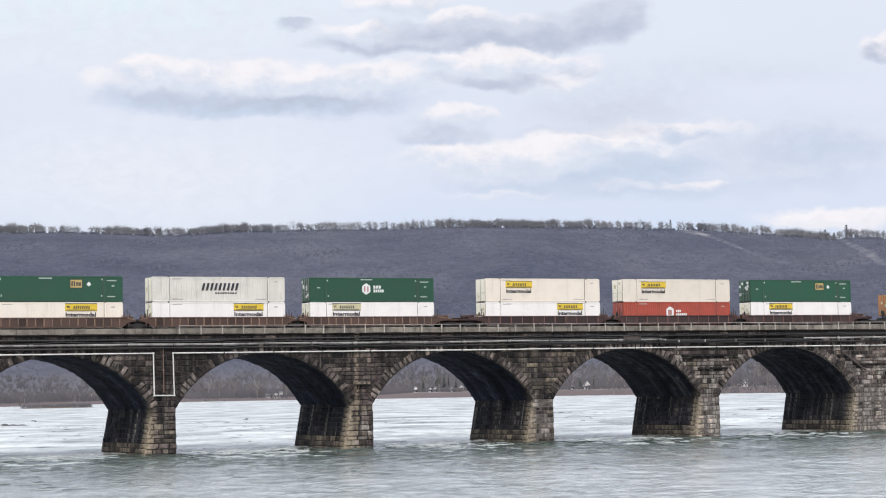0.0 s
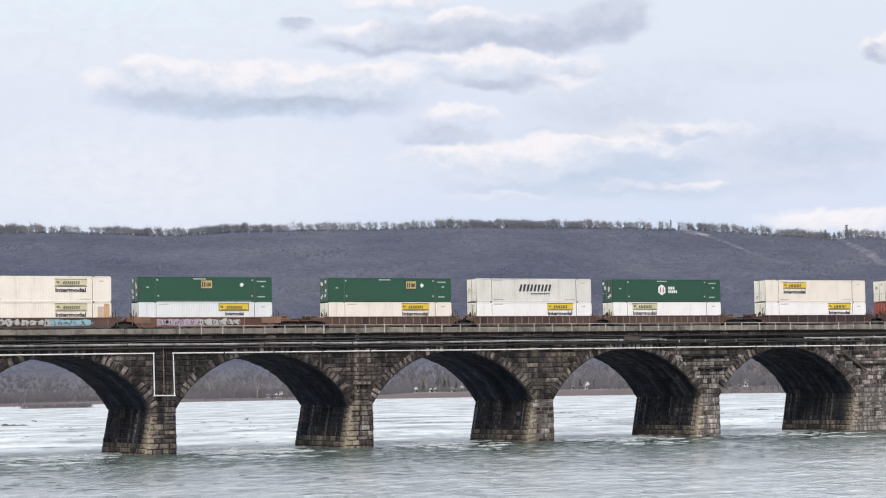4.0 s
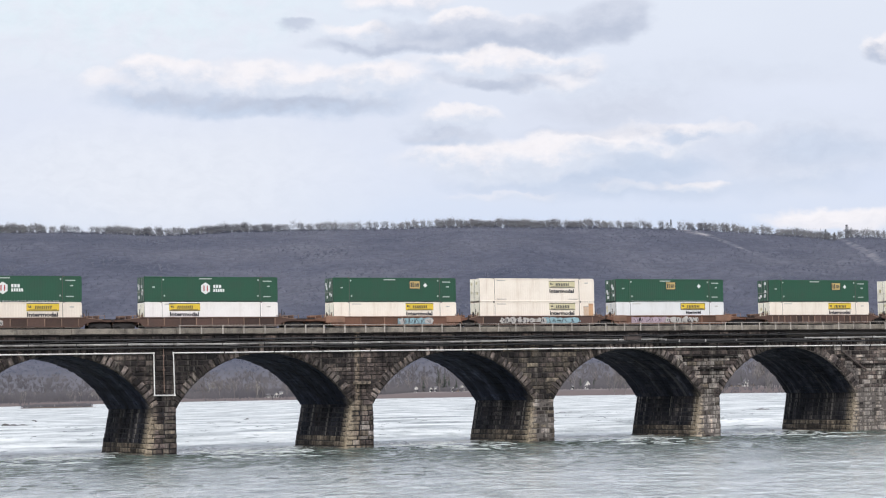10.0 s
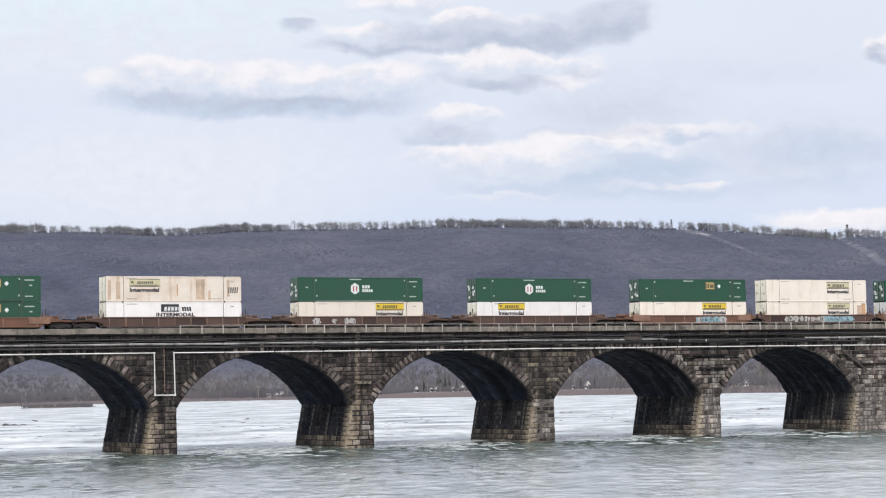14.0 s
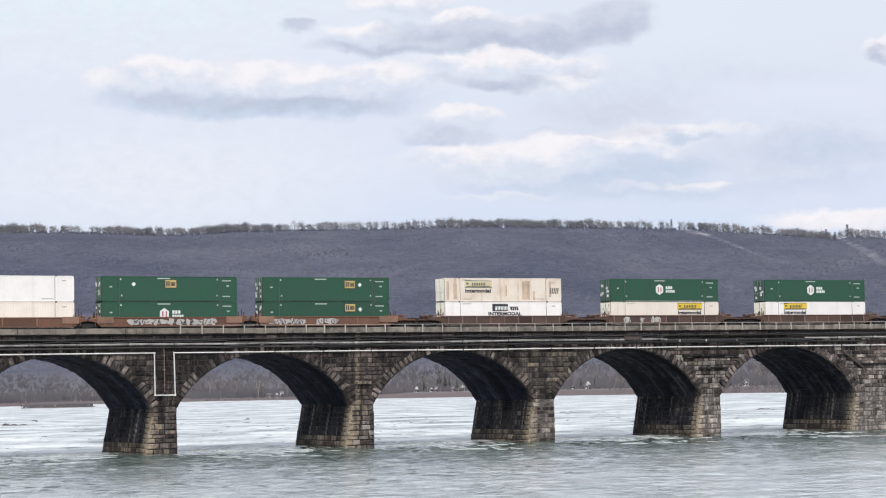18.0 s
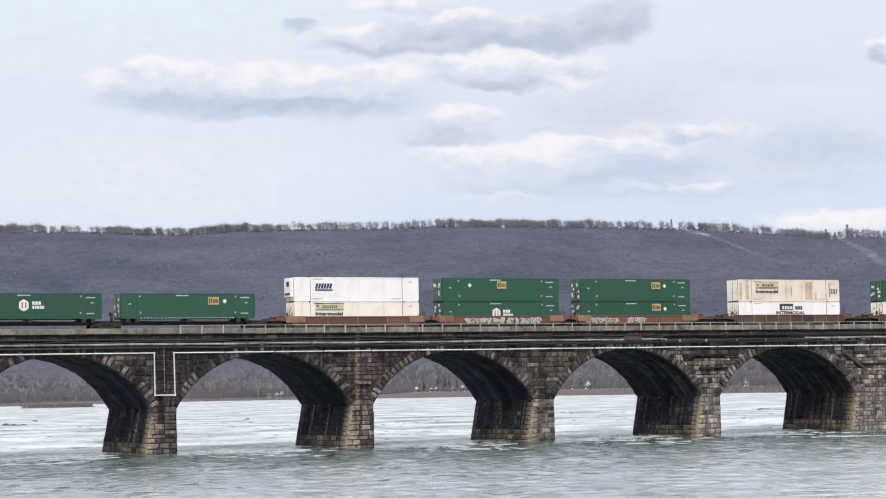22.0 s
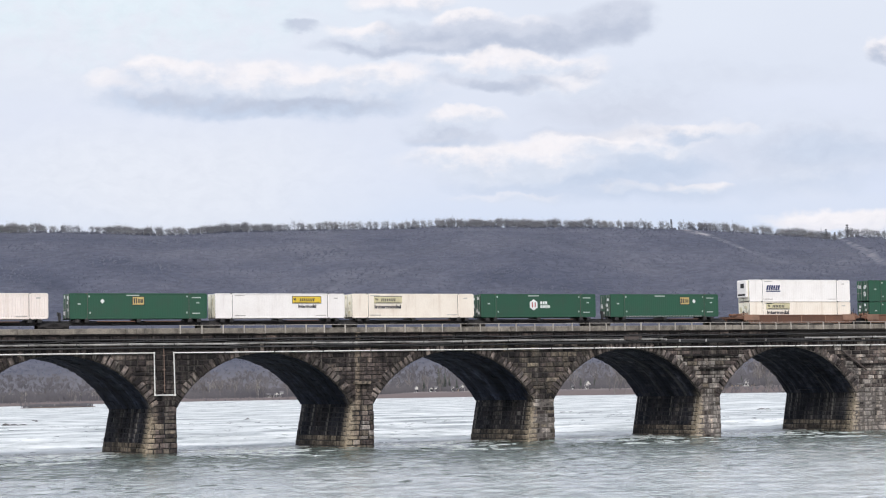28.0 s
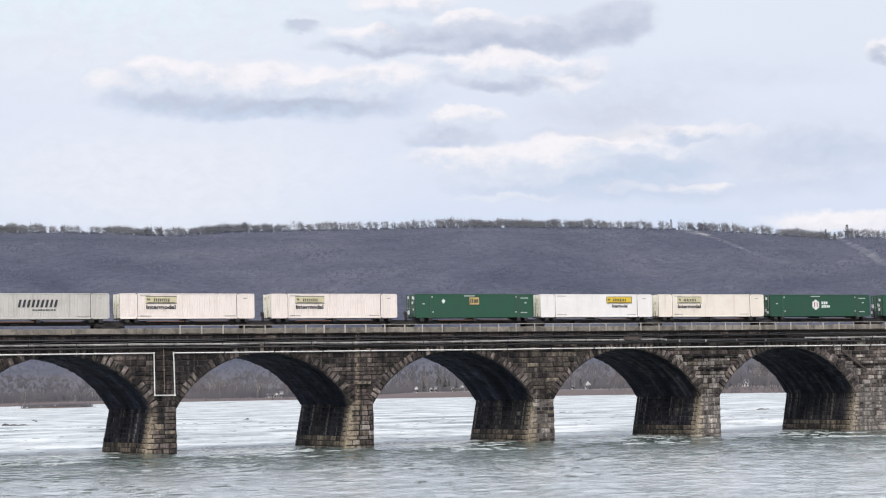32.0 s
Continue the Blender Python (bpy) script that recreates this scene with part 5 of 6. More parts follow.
# ---- railcars ----
# paler ribs and darker plates than the car paint, so the relief shows
RIBPAINT = {"brown": surface("pale_brown_paint", (0.25, 0.16, 0.115), 0.75, dirt=0.5, vary=0.2), "maroon": surface("pale_maroon_paint", (0.17, 0.085, 0.07), 0.75, dirt=0.5, vary=0.2),
            "orange": surface("pale_orange_paint", (0.29, 0.165, 0.11), 0.75, dirt=0.5, vary=0.2)}
PLATE = {"brown": surface("brown_plate", (0.085, 0.05, 0.04), 0.8, grime=(0.05, 0.035, 0.03), dirt=0.6, streak=0.6, vary=0.45), "maroon": surface("maroon_plate", (0.045, 0.024, 0.024), 0.8, dirt=0.5, streak=0.5, vary=0.35),
         "orange": surface("orange_plate", (0.15, 0.074, 0.047), 0.8, grime=(0.07, 0.045, 0.035), dirt=0.5, streak=0.6, vary=0.3)}
CAR = {"brown": surface("rusty_brown_paint", (0.100, 0.056, 0.042), 0.75, grime=(0.06, 0.04, 0.03), dirt=0.6, streak=0.5, vary=0.15),
       "maroon": surface("dark_maroon_paint", (0.060, 0.028, 0.027), 0.75, dirt=0.5, streak=0.4, vary=0.1),
       "orange": surface("orange_brown_paint", (0.165, 0.078, 0.048), 0.7, grime=(0.10, 0.06, 0.04), dirt=0.4, streak=0.4, vary=0.1),
       "black": surface("black_car_paint", (0.024, 0.023, 0.024), 0.65, dirt=0.4, vary=0.2)}
SPRAY = [surface("spray_%s" % n_, c, 0.6, dirt=0.2, relief=0) for n_, c in (("white", (0.50, 0.48, 0.45)), ("teal", (0.30, 0.47, 0.52)), ("mauve", (0.46, 0.36, 0.42)), ("dark", (0.06, 0.06, 0.075)))]
GROUND_COAT = [surface("spray_ground_%s" % n_, c, 0.7, dirt=0.4, scale=1.5, relief=0) for n_, c in (("grey", (0.20, 0.175, 0.16)), ("blue", (0.24, 0.36, 0.41)), ("mauve", (0.38, 0.29, 0.33)))]
wheel_mesh = Geo().rod((0, -0.07, 0), (0, 0.07, 0), 0.42, 20).rod((0, -0.10, 0), (0, -0.06, 0), 0.16, 12).mesh("wheel", BLACK)
axle_mesh = Geo().rod((0, -0.75, 0), (0, 0.75, 0), 0.08, 8).mesh("axle", BLACK)
frame_mesh = Geo().prism([(-1.25, 0.0), (-0.95, 0.25), (-0.45, 0.30), (-0.3, 0.36), (0.3, 0.36), (0.45, 0.30), (0.95, 0.25), (1.25, 0.0), (1.05, -0.12), (0.7, 0.02), (0.35, -0.22), (-0.35, -0.22), (-0.7, 0.02), (-1.05, -0.12)], -0.06, 0.06).mesh("side_frame", BLACK)


def truck(root, x):
    t = part("truck_bolster", Geo().bevel_box(-0.25, 0.25, -0.95, 0.95, 0.45, 0.78, 0.03), BLACK, root, at=pose(x, 1.3, RAIL))
    for dx in (-0.89, 0.89):
        for y in (-0.75, 0.75):
            part("wheel", wheel_mesh, None, t, at=pose(dx, y, 0.42))
        part("axle", axle_mesh, None, t, at=pose(dx, 0, 0.42))
    for y in (-1.0, 1.0):
        part("side_frame", frame_mesh, None, t, at=pose(0, y, 0.45))


def tags(root, seed, tint, x0, x1):
    """Sprayed shapes on the car's side: nothing that reads as letters."""
    rnd = random.Random(seed)
    if tint and x1 - x0 > 1.5:
        edge = [(x0 - 0.1 + (x1 - x0 + 0.4) * i / 8, 14.52 + rnd.uniform(0, 0.10)) for i in range(9)]
        edge += [(x1 + 0.3 - (x1 - x0 + 0.4) * i / 8, 15.34 + rnd.uniform(-0.12, 0.04)) for i in range(9)]
        part("sprayed_patch", Geo().prism(edge, -0.188, -0.08), GROUND_COAT[tint], root)
    x = x0
    while x < x1:
        w, h = rnd.uniform(0.8, 1.5), rnd.uniform(0.7, 0.95)
        ink = tint if rnd.random() < 0.75 else 0
        pts = []
        for i in range(13):
            a = 2 * math.pi * i / 13
            r = rnd.uniform(0.55, 1.05)
            pts.append((x + w / 2 * (1 + r * math.cos(a)), 14.95 + h / 2 * r * math.sin(a)))
        part("sprayed_shape", Geo().prism(pts, -0.195, -0.08), SPRAY[ink], root)
        for q in range(2):
            xa, sl = x + rnd.uniform(0.15, 0.8) * w, rnd.uniform(-0.3, 0.3)
            za, zb_ = 14.95 - h * rnd.uniform(0.1, 0.36), 14.95 + h * rnd.uniform(0.05, 0.34)
            part("sprayed_stroke", Geo().prism([(xa, za), (xa + 0.10, za), (xa + 0.10 + sl, zb_), (xa + sl, zb_)], -0.205, -0.08), SPRAY[3], root)
        x += w * rnd.uniform(0.6, 0.85)


def well_car(x_right, style, left_over, right_over, ribs, graffiti=(), left_truck=True, right_truck=False):
    """A well car unit. left_over, right_over: how far it reaches beyond the container."""
    root = empty("well_car")
    m = CAR[style]
    words = {"brown": "rusty brown", "maroon": "dark maroon", "orange": "orange-brown"}[style]
    tagged(root, words + " steel well car carrying stacked containers" + (" with sprayed graffiti" if graffiti else ""), "railcar", "railcars of the train")
    zt, zb = 15.50, 14.42
    for y0, y1 in ((-0.16, -0.03), (WID + 0.03, WID + 0.16)):
        la, ra = (1.15 if left_over > 2 else 0.62), (1.15 if right_over > 2 else 0.62)
        s = part("side_sill", Geo().prism([(-la, zt - 0.06), (-la - 0.1, 14.98), (-0.55, 14.85), (-0.1, zb), (LEN + 0.1, zb), (LEN + 0.55, 14.85), (LEN + ra + 0.1, 14.98), (LEN + ra, zt - 0.06)], y0 + 0.05, y1 - 0.02), m, root)
        if y0 < 0 and style == "orange":
            part("end_box", Geo().bevel_box(-la + 0.05, 1.35, y0 - 0.05, y0 + 0.06, 14.78, zt + 0.05, 0.02), RIBPAINT[style], s)
            part("end_box", Geo().bevel_box(LEN - 1.35, LEN + ra - 0.05, y0 - 0.05, y0 + 0.06, 14.78, zt + 0.05, 0.02), RIBPAINT[style], s)
        part("top_chord", Geo().bevel_box(-0.5, LEN + 0.5, y0 - 0.03, y1 + 0.0, zt - 0.12, zt + 0.02, 0.01), m, s)
        part("bottom_chord", Geo().bevel_box(0.2, LEN - 0.2, y0 - 0.03, y1, zb - 0.02, zb + 0.1, 0.01), m, s)
        if ribs and y0 < 0:
            for i in range(ribs):
                x = 0.35 + (LEN - 0.7) * i / (ribs - 1)
                part("rib", Geo().box(x - 0.06, x + 0.06, y0 - 0.03, y0 + 0.06, zb + 0.1, zt - 0.12), RIBPAINT[style], s)
                if i:
                    xa = 0.35 + (LEN - 0.7) * (i - 1) / (ribs - 1)
                    part("side_plate", Geo().box(xa + 0.06, x - 0.06, y0 + 0.04, y0 + 0.08, zb + 0.1, zt - 0.12), PLATE[style], s)
    part("floor", Geo().box(0.1, LEN - 0.1, 0.0, WID, 14.24, 14.335), BLACK, root)
    for a, b, post_at in ((-left_over, -0.1, -0.55), (LEN + 0.1, LEN + right_over, LEN + 0.6)):
        part("end_platform", Geo().bevel_box(a, b, 0.15, WID - 0.15, 14.95, 15.25, 0.03).bevel_box(a, b, 0.9, 1.7, 14.65, 14.95, 0.02), BLACK if abs(b - a) < 2 else m, root)
        part("walkway", Geo().box(min(a, b) + 0.02, max(a, b) - 0.02, -0.08, WID + 0.08, 15.26, 15.31), BLACK, root)
        for dx in (-0.35, 0.0, 0.3):
            part("grab_post", Geo().rod((post_at + dx, 0.05, 15.3), (post_at + dx, 0.05, 16.05 + 0.35 * (dx == 0)), 0.042, 6), BLACK, root)
        w_ = abs(b - a)
        part("air_tank", Geo().rod((min(a, b) + 0.3, 0.5, 15.5), (min(a, b) + min(1.3, w_ - 0.2), 0.5, 15.5), 0.17, 10), m, root)
        part("end_post", Geo().box(post_at - 0.7, post_at - 0.55, 0.0, 0.1, 15.3, 15.75), RIBPAINT[style], root)
        if w_ > 2.5:
            for q in (0.5, 1.2, 1.9, 2.6):
                part("grab_post", Geo().rod((min(a, b) + q, 0.0, 15.3), (min(a, b) + q, 0.0, 15.62 + 0.12 * (q > 1.5)), 0.035, 6), RIBPAINT[style], root)
            part("hand_rail", Geo().rod((min(a, b) + 0.5, 0.0, 15.62), (min(a, b) + 2.6, 0.0, 15.70), 0.03, 6), RIBPAINT[style], root)
            part("brake_box", Geo().bevel_box(min(a, b) + 1.5, min(a, b) + 2.1, 0.3, 0.8, 15.31, 15.68, 0.03), m, root)
            part("side_beam", Geo().bevel_box(min(a, b), max(a, b), 0.0, 0.14, 14.98, 15.26, 0.02), m, root)
    for sgn, x_end, over in ((-1, 0.0, left_over), (1, LEN, right_over)):
        tip = x_end + sgn * min(over - 0.1, 2.4)
        root_x = x_end + sgn * 0.55
        part("end_gusset", Geo().prism([(root_x, zt - 0.08), (tip, 15.22), (tip, 15.08), (root_x, 14.9)], -0.12, -0.05), m, root)
        part("gusset_flange", Geo().rod((root_x, -0.1, zt - 0.06), (tip, -0.1, 15.22), 0.045, 6), RIBPAINT[style], root)
        part("brace", Geo().rod((root_x, 0.1, 15.3), (x_end + sgn * 0.2, 0.1, 15.95), 0.035, 6), RIBPAINT[style], root)
        part("hose", Geo().rod((tip, 0.9, 14.95), (tip + sgn * 0.25, 0.9, 14.6), 0.04, 6), BLACK, root)
        part("ladder", Geo().box(x_end + sgn * 0.35 - 0.03, x_end + sgn * 0.35 + 0.03, -0.1, -0.04, 14.6, 15.9).box(x_end + sgn * 0.75 - 0.03, x_end + sgn * 0.75 + 0.03, -0.1, -0.04, 14.6, 15.75)
             .box(x_end + sgn * 0.55 - 0.2, x_end + sgn * 0.55 + 0.2, -0.1, -0.06, 15.6, 15.65), RIBPAINT[style], root)
    part("brake_wheel", Geo().rod((-0.75, 0.4, 15.75), (-0.70, 0.4, 15.75), 0.25, 12), BLACK, root)
    if left_over > 2:
        part("coupler", Geo().box(-left_over - 0.45, -left_over, 1.15, 1.45, 14.75, 15.0), BLACK, root)
    if right_over > 2:
        part("coupler", Geo().box(LEN + right_over, LEN + right_over + 0.4, 1.15, 1.45, 14.75, 15.0), BLACK, root)
    for seed, tint, xa, xb in graffiti:
        tags(root, seed, tint, xa, xb)
    if left_truck:
        truck(root, -left_over + (0.0 if left_over < 2 else 1.2))
    if right_truck:
        truck(root, LEN + right_over - 1.2)
    train.append((root, x_right - LEN, NEAR, 0))
    return root


for i, xr in enumerate((175.29, 155.85, 136.22)):
    well_car(xr, "maroon", 1.64 if i < 2 else 3.5, 1.64 if i else 3.5, 11, (), True, i == 0)
for i, xr in enumerate((112.92, 93.52, 73.82)):
    well_car(xr, "brown", 1.64 if i < 2 else 3.5, 1.64 if i else 3.5, 17, (), True, i == 0)
for i, xr in enumerate((50.42, 31.0, 11.52)):
    well_car(xr, "orange" if i != 1 else "brown", 1.64 if i < 2 else 3.5, 1.64 if i else 3.5, 6,
             ([(1, 2, 2.2, 7.5), (2, 0, 7.6, 11.5)], [(3, 0, 2.6, 8.8), (4, 1, 9.0, 13.4)], [(5, 1, 8.4, 12.6)])[i], True, i == 0)
for i, xr in enumerate((-11.8, -35.35, -58.72)):
    well_car(xr, "brown", 3.5, 3.5, 9, ([], [(6, 0, 1.6, 2.3), (7, 0, 4.0, 4.6), (8, 0, 5.6, 6.6)], [])[i], True, True)
for i, xr in enumerate((-82.4, -101.8, -121.18)):
    well_car(xr, "orange", 1.64 if i < 2 else 3.2, 1.64 if i else 3.5, 5, ([(9, 0, 0.4, 4.4), (10, 0, 6.5, 9.0)], [(11, 0, 2.8, 13.0)], [])[i], True, i == 0)


def spine_car(x_right, left_over, right_over):
    root = empty("spine_car")
    m = CAR["black"]
    tagged(root, "low black steel spine car carrying one container", "railcar", "railcars of the train")
    part("centre_sill", Geo().bevel_box(-left_over, LEN + right_over, 0.85, 1.75, 14.62, 15.12, 0.03), m, root)
    for x in (0.9, 2.0, 8.07, LEN - 2.0, LEN - 0.9):
        part("cross_arm", Geo().bevel_box(x - 0.25, x + 0.25, 0.0, WID, 14.9, 15.28, 0.03), m, root)
    for x in (2.0, LEN - 2.0):
        for y in (0.1, WID - 0.1):
            part("pedestal", Geo().box(x - 0.12, x + 0.12, y - 0.12, y + 0.12, 15.0, 15.295), m, root)
    part("side_walk", Geo().box(3.2, 7.6, -0.05, 0.4, 14.98, 15.08), CAR["orange" if x_right < -200 else "black"], root)
    part("side_walk", Geo().box(8.8, LEN - 3.2, -0.05, 0.4, 14.98, 15.08), CAR["brown"], root)
    part("brake_cylinder", Geo().rod((5.0, 0.4, 14.72), (6.0, 0.4, 14.72), 0.16, 10), m, root)
    for dx in (-0.3, 0.05):
        part("grab_post", Geo().rod((-0.35 + dx, 0.3, 15.1), (-0.35 + dx, 0.3, 15.8), 0.025, 6), m, root)
    if left_over > 0.9:
        part("brake_stand", Geo().bevel_box(-left_over + 0.1, -left_over + 0.35, 0.5, 0.8, 15.12, 16.05, 0.02), m, root)
        part("brake_wheel", Geo().rod((-left_over + 0.02, 0.65, 15.9), (-left_over + 0.08, 0.65, 15.9), 0.25, 12), m, root)
        part("coupler", Geo().bevel_box(-left_over - 0.3, -left_over + 0.2, 1.1, 1.5, 14.7, 15.0, 0.03), m, root)
    truck(root, -left_over)
    truck(root, LEN + right_over - 0.9) if right_over > 0.6 else None
    train.append((root, x_right - LEN, NEAR, 0))


xr_ = [s[0] for s in singles]
for i, xr in enumerate(xr_):
    lo = (xr - LEN - xr_[i + 1]) / 2 - 0.03 if i + 1 < len(xr_) else 0.6
    ro = (xr_[i - 1] - LEN - xr) / 2 - 0.03 if i else 1.2
    spine_car(xr, lo, ro)
spine_car(181.9 + LEN, 1.0, 0.6)


# ---- far shore and ridge ----
def woods_material(name, a, b_, c):
    m, n, l, b = material(name)
    r = ramp(n, [(0.0, a), (0.55, b_), (1.0, c)])
    geo = n.new("ShaderNodeNewGeometry")
    l.new(geo.outputs["Random Per Island"], r.inputs[0])
    big = noise_node(n, l, geo.outputs["Position"], 0.008, 4, 0.6)
    rb = ramp(n, [(0.35, (0.78, 0.79, 0.82)), (0.65, (1.16, 1.14, 1.10))])
    l.new(big.outputs[0], rb.inputs[0])
    l.new(blend(n, l, 1.0, r.outputs[0], rb.outputs[0], "MULTIPLY"), b.inputs["Base Color"])
    b.inputs["Roughness"].default_value = 0.95
    b.inputs["Specular IOR Level"].default_value = 0.05
    return m


# the woods' blue-grey colours have distance haze put into them
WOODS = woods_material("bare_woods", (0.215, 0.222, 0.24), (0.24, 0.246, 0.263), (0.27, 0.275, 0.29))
WOODS_HAZED = woods_material("bare_woods_hazed", (0.118, 0.128, 0.166), (0.123, 0.133, 0.171), (0.129, 0.139, 0.177))
BRUSH = woods_material("bare_brush", (0.122, 0.119, 0.132), (0.128, 0.124, 0.136), (0.135, 0.130, 0.141))
BARK = surface("grey_bark", (0.19, 0.175, 0.17), 0.95, vary=0.35)
PALE_BARK = surface("pale_bark", (0.36, 0.34, 0.31), 0.9, vary=0.2)


def blades(name, base, height, count, spread, width, lean, mat, seed, first=0.0):
    """Bare trees as tufts of thin upright twigs: base points, heights, twigs a tree."""
    rs = np.random.RandomState(seed)
    n = len(base)
    p = np.repeat(base, count, 0)
    h = np.repeat(height, count)
    a = rs.uniform(0, 2 * np.pi, n * count)
    start = rs.uniform(first, first + 0.4, n * count)
    start[::count] = 0
    rad = spread * h * rs.uniform(0.2, 1.0, n * count)
    rad[::count] *= 0.1
    side_way, back = rad * np.cos(a), 0.5 * rad * np.abs(np.sin(a))
    top = np.stack([p[:, 0] + side_way * SIDE.x + back * FWD.x, p[:, 1] + side_way * SIDE.y + back * FWD.y, p[:, 2] + h * (start + (1 - start) * rs.uniform(0.55, 1.0, n * count))], -1)
    root = p.copy()
    root[:, 2] += start * h
    w = width * h * rs.uniform(0.6, 1.3, n * count)
    side = np.stack([SIDE.x * w, SIDE.y * w, 0 * w], -1)
    bend = lean * rs.normal(0, 1, n * count) * h
    mid = (root + top) / 2 + np.stack([bend * SIDE.x, bend * SIDE.y, 0 * h], -1)
    v = np.stack([root - side * 0.5, root + side * 0.5, mid + side, top, mid - side], 1).reshape(-1, 3)
    f = np.arange(n * count * 5).reshape(-1, 5)
    return new(name, grid_mesh(name, v, f, mat, False))


rs = np.random.RandomState(2)

def near_cut(u, v, wide):
    hit = np.zeros(len(u), bool)
    for line in cuts:
        for (ua, va), (ub, vb) in zip(line, line[1:]):
            t = np.clip(((u - ua) * (ub - ua) + (v - va) * (vb - va)) / ((ub - ua) ** 2 + (vb - va) ** 2), 0, 1)
            hit |= np.hypot(u - ua - t * (ub - ua), v - va - t * (vb - va)) < wide
    return hit


n = 22000
v = 1700 + (CREST_V - 1700) * rs.uniform(0, 1, n) ** 0.85
u = rs.uniform(-0.235, 0.235, n) * v
keep = ~near_cut(u, v, 6.0)
u, v = u[keep], v[keep]
x, y = to_world(u, v)
hz = ground_z(u, v)
height = rs.uniform(1.8, 4.4, len(u))
for name, pick, mat in (("hillside_woods", hz > 26, WOODS_HAZED), ("lower_slope_woods", hz <= 26, BRUSH)):
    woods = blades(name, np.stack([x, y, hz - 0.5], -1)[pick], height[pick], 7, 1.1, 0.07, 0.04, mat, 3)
    tagged(woods, "dense leafless woods covering the ridge, painted haze-grey" if mat is WOODS_HAZED else "leafless grey-brown woods on the lower slope", "woods", kind="stuff")


def crowns(name, base, height, count, mat, seed):
    """Bare trees with a thin trunk and a round crown of short twigs."""
    rs = np.random.RandomState(seed)
    n = len(base)
    wide = height * rs.uniform(0.24, 0.40, n)
    mid_h = height * rs.uniform(0.58, 0.68, n)
    p = np.repeat(base, count, 0)
    h, w, m = (np.repeat(q, count) for q in (height, wide, mid_h))
    way = rs.normal(0, 1, (n * count, 3))
    way /= np.linalg.norm(way, axis=1)[:, None]
    r0, r1 = rs.uniform(0.05, 0.7, n * count), rs.uniform(0.75, 1.08, n * count)
    size = np.stack([w, w, (h - m)], -1)
    core = p + np.stack([0 * m, 0 * m, m], -1)
    tilt = rs.normal(0, 0.25, (n * count, 3))
    a, b = core + way * size * r0[:, None], core + (way + tilt) * size * r1[:, None]
    thick = rs.uniform(0.08, 0.20, n * count)
    side = np.stack([SIDE.x * thick, SIDE.y * thick, 0.6 * thick], -1)
    v1 = np.stack([a - side, a + side, b + 0.3 * side, b - 0.3 * side], 1).reshape(-1, 3)
    lean = rs.normal(0, 0.4, (n, 3)) * np.array([1, 1, 0])
    stem = np.stack([SIDE.x * height * 0.022, SIDE.y * height * 0.022, 0 * height], -1)
    top = base + lean + np.stack([0 * mid_h, 0 * mid_h, mid_h], -1)
    v2 = np.stack([base - stem, base + stem, top + 0.5 * stem, top - 0.5 * stem], 1).reshape(-1, 3)
    v = np.concatenate([v1, v2])
    return new(name, grid_mesh(name, v, np.arange(len(v)).reshape(-1, 4), mat, False))


n = 1750
v = CREST_V + rs.uniform(-14, 8, n)
u = rs.uniform(-0.225, 0.225, n) * v
thin_out = 0.62 + 0.38 * np.sin(u / 90 + 1.5 * np.sin(u / 37))
keep = ~near_cut(u, v, 8.0) & (rs.uniform(0, 1, n) < thin_out)
u, v = u[keep], v[keep]
x, y = to_world(u, v)
clump = 0.5 + 0.5 * np.sin(u / 23 + 2 * np.sin(u / 51)) * np.sin(u / 8.1)
h = 8.5 + 5.5 * clump * rs.uniform(0.4, 1, len(u)) + rs.uniform(0, 2.0, len(u))
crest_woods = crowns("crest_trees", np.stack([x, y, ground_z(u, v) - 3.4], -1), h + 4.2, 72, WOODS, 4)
tagged(crest_woods, "leafless trees standing along the ridge crest", "woods", kind="stuff")
n = 1500
v = CREST_V + rs.uniform(-20, 4, n)
u = rs.uniform(-0.225, 0.225, n) * v
keep = ~near_cut(u, v, 8.0)
u, v = u[keep], v[keep]
x, y = to_world(u, v)
under = crowns("crest_brush", np.stack([x, y, ground_z(u, v) - 3.6], -1), rs.uniform(5.5, 9.0, len(u)), 34, WOODS_HAZED, 9)
tagged(under, "leafless undergrowth along the ridge crest", "woods", kind="stuff")


def ground_at(u, v):
    x, y = to_world(u, v)
    return x, y, float(ground_z(np.array([float(u)]), np.array([float(v)]))[0])


TOWER_STEEL = surface("tower_steel", (0.13, 0.135, 0.15), 0.7)


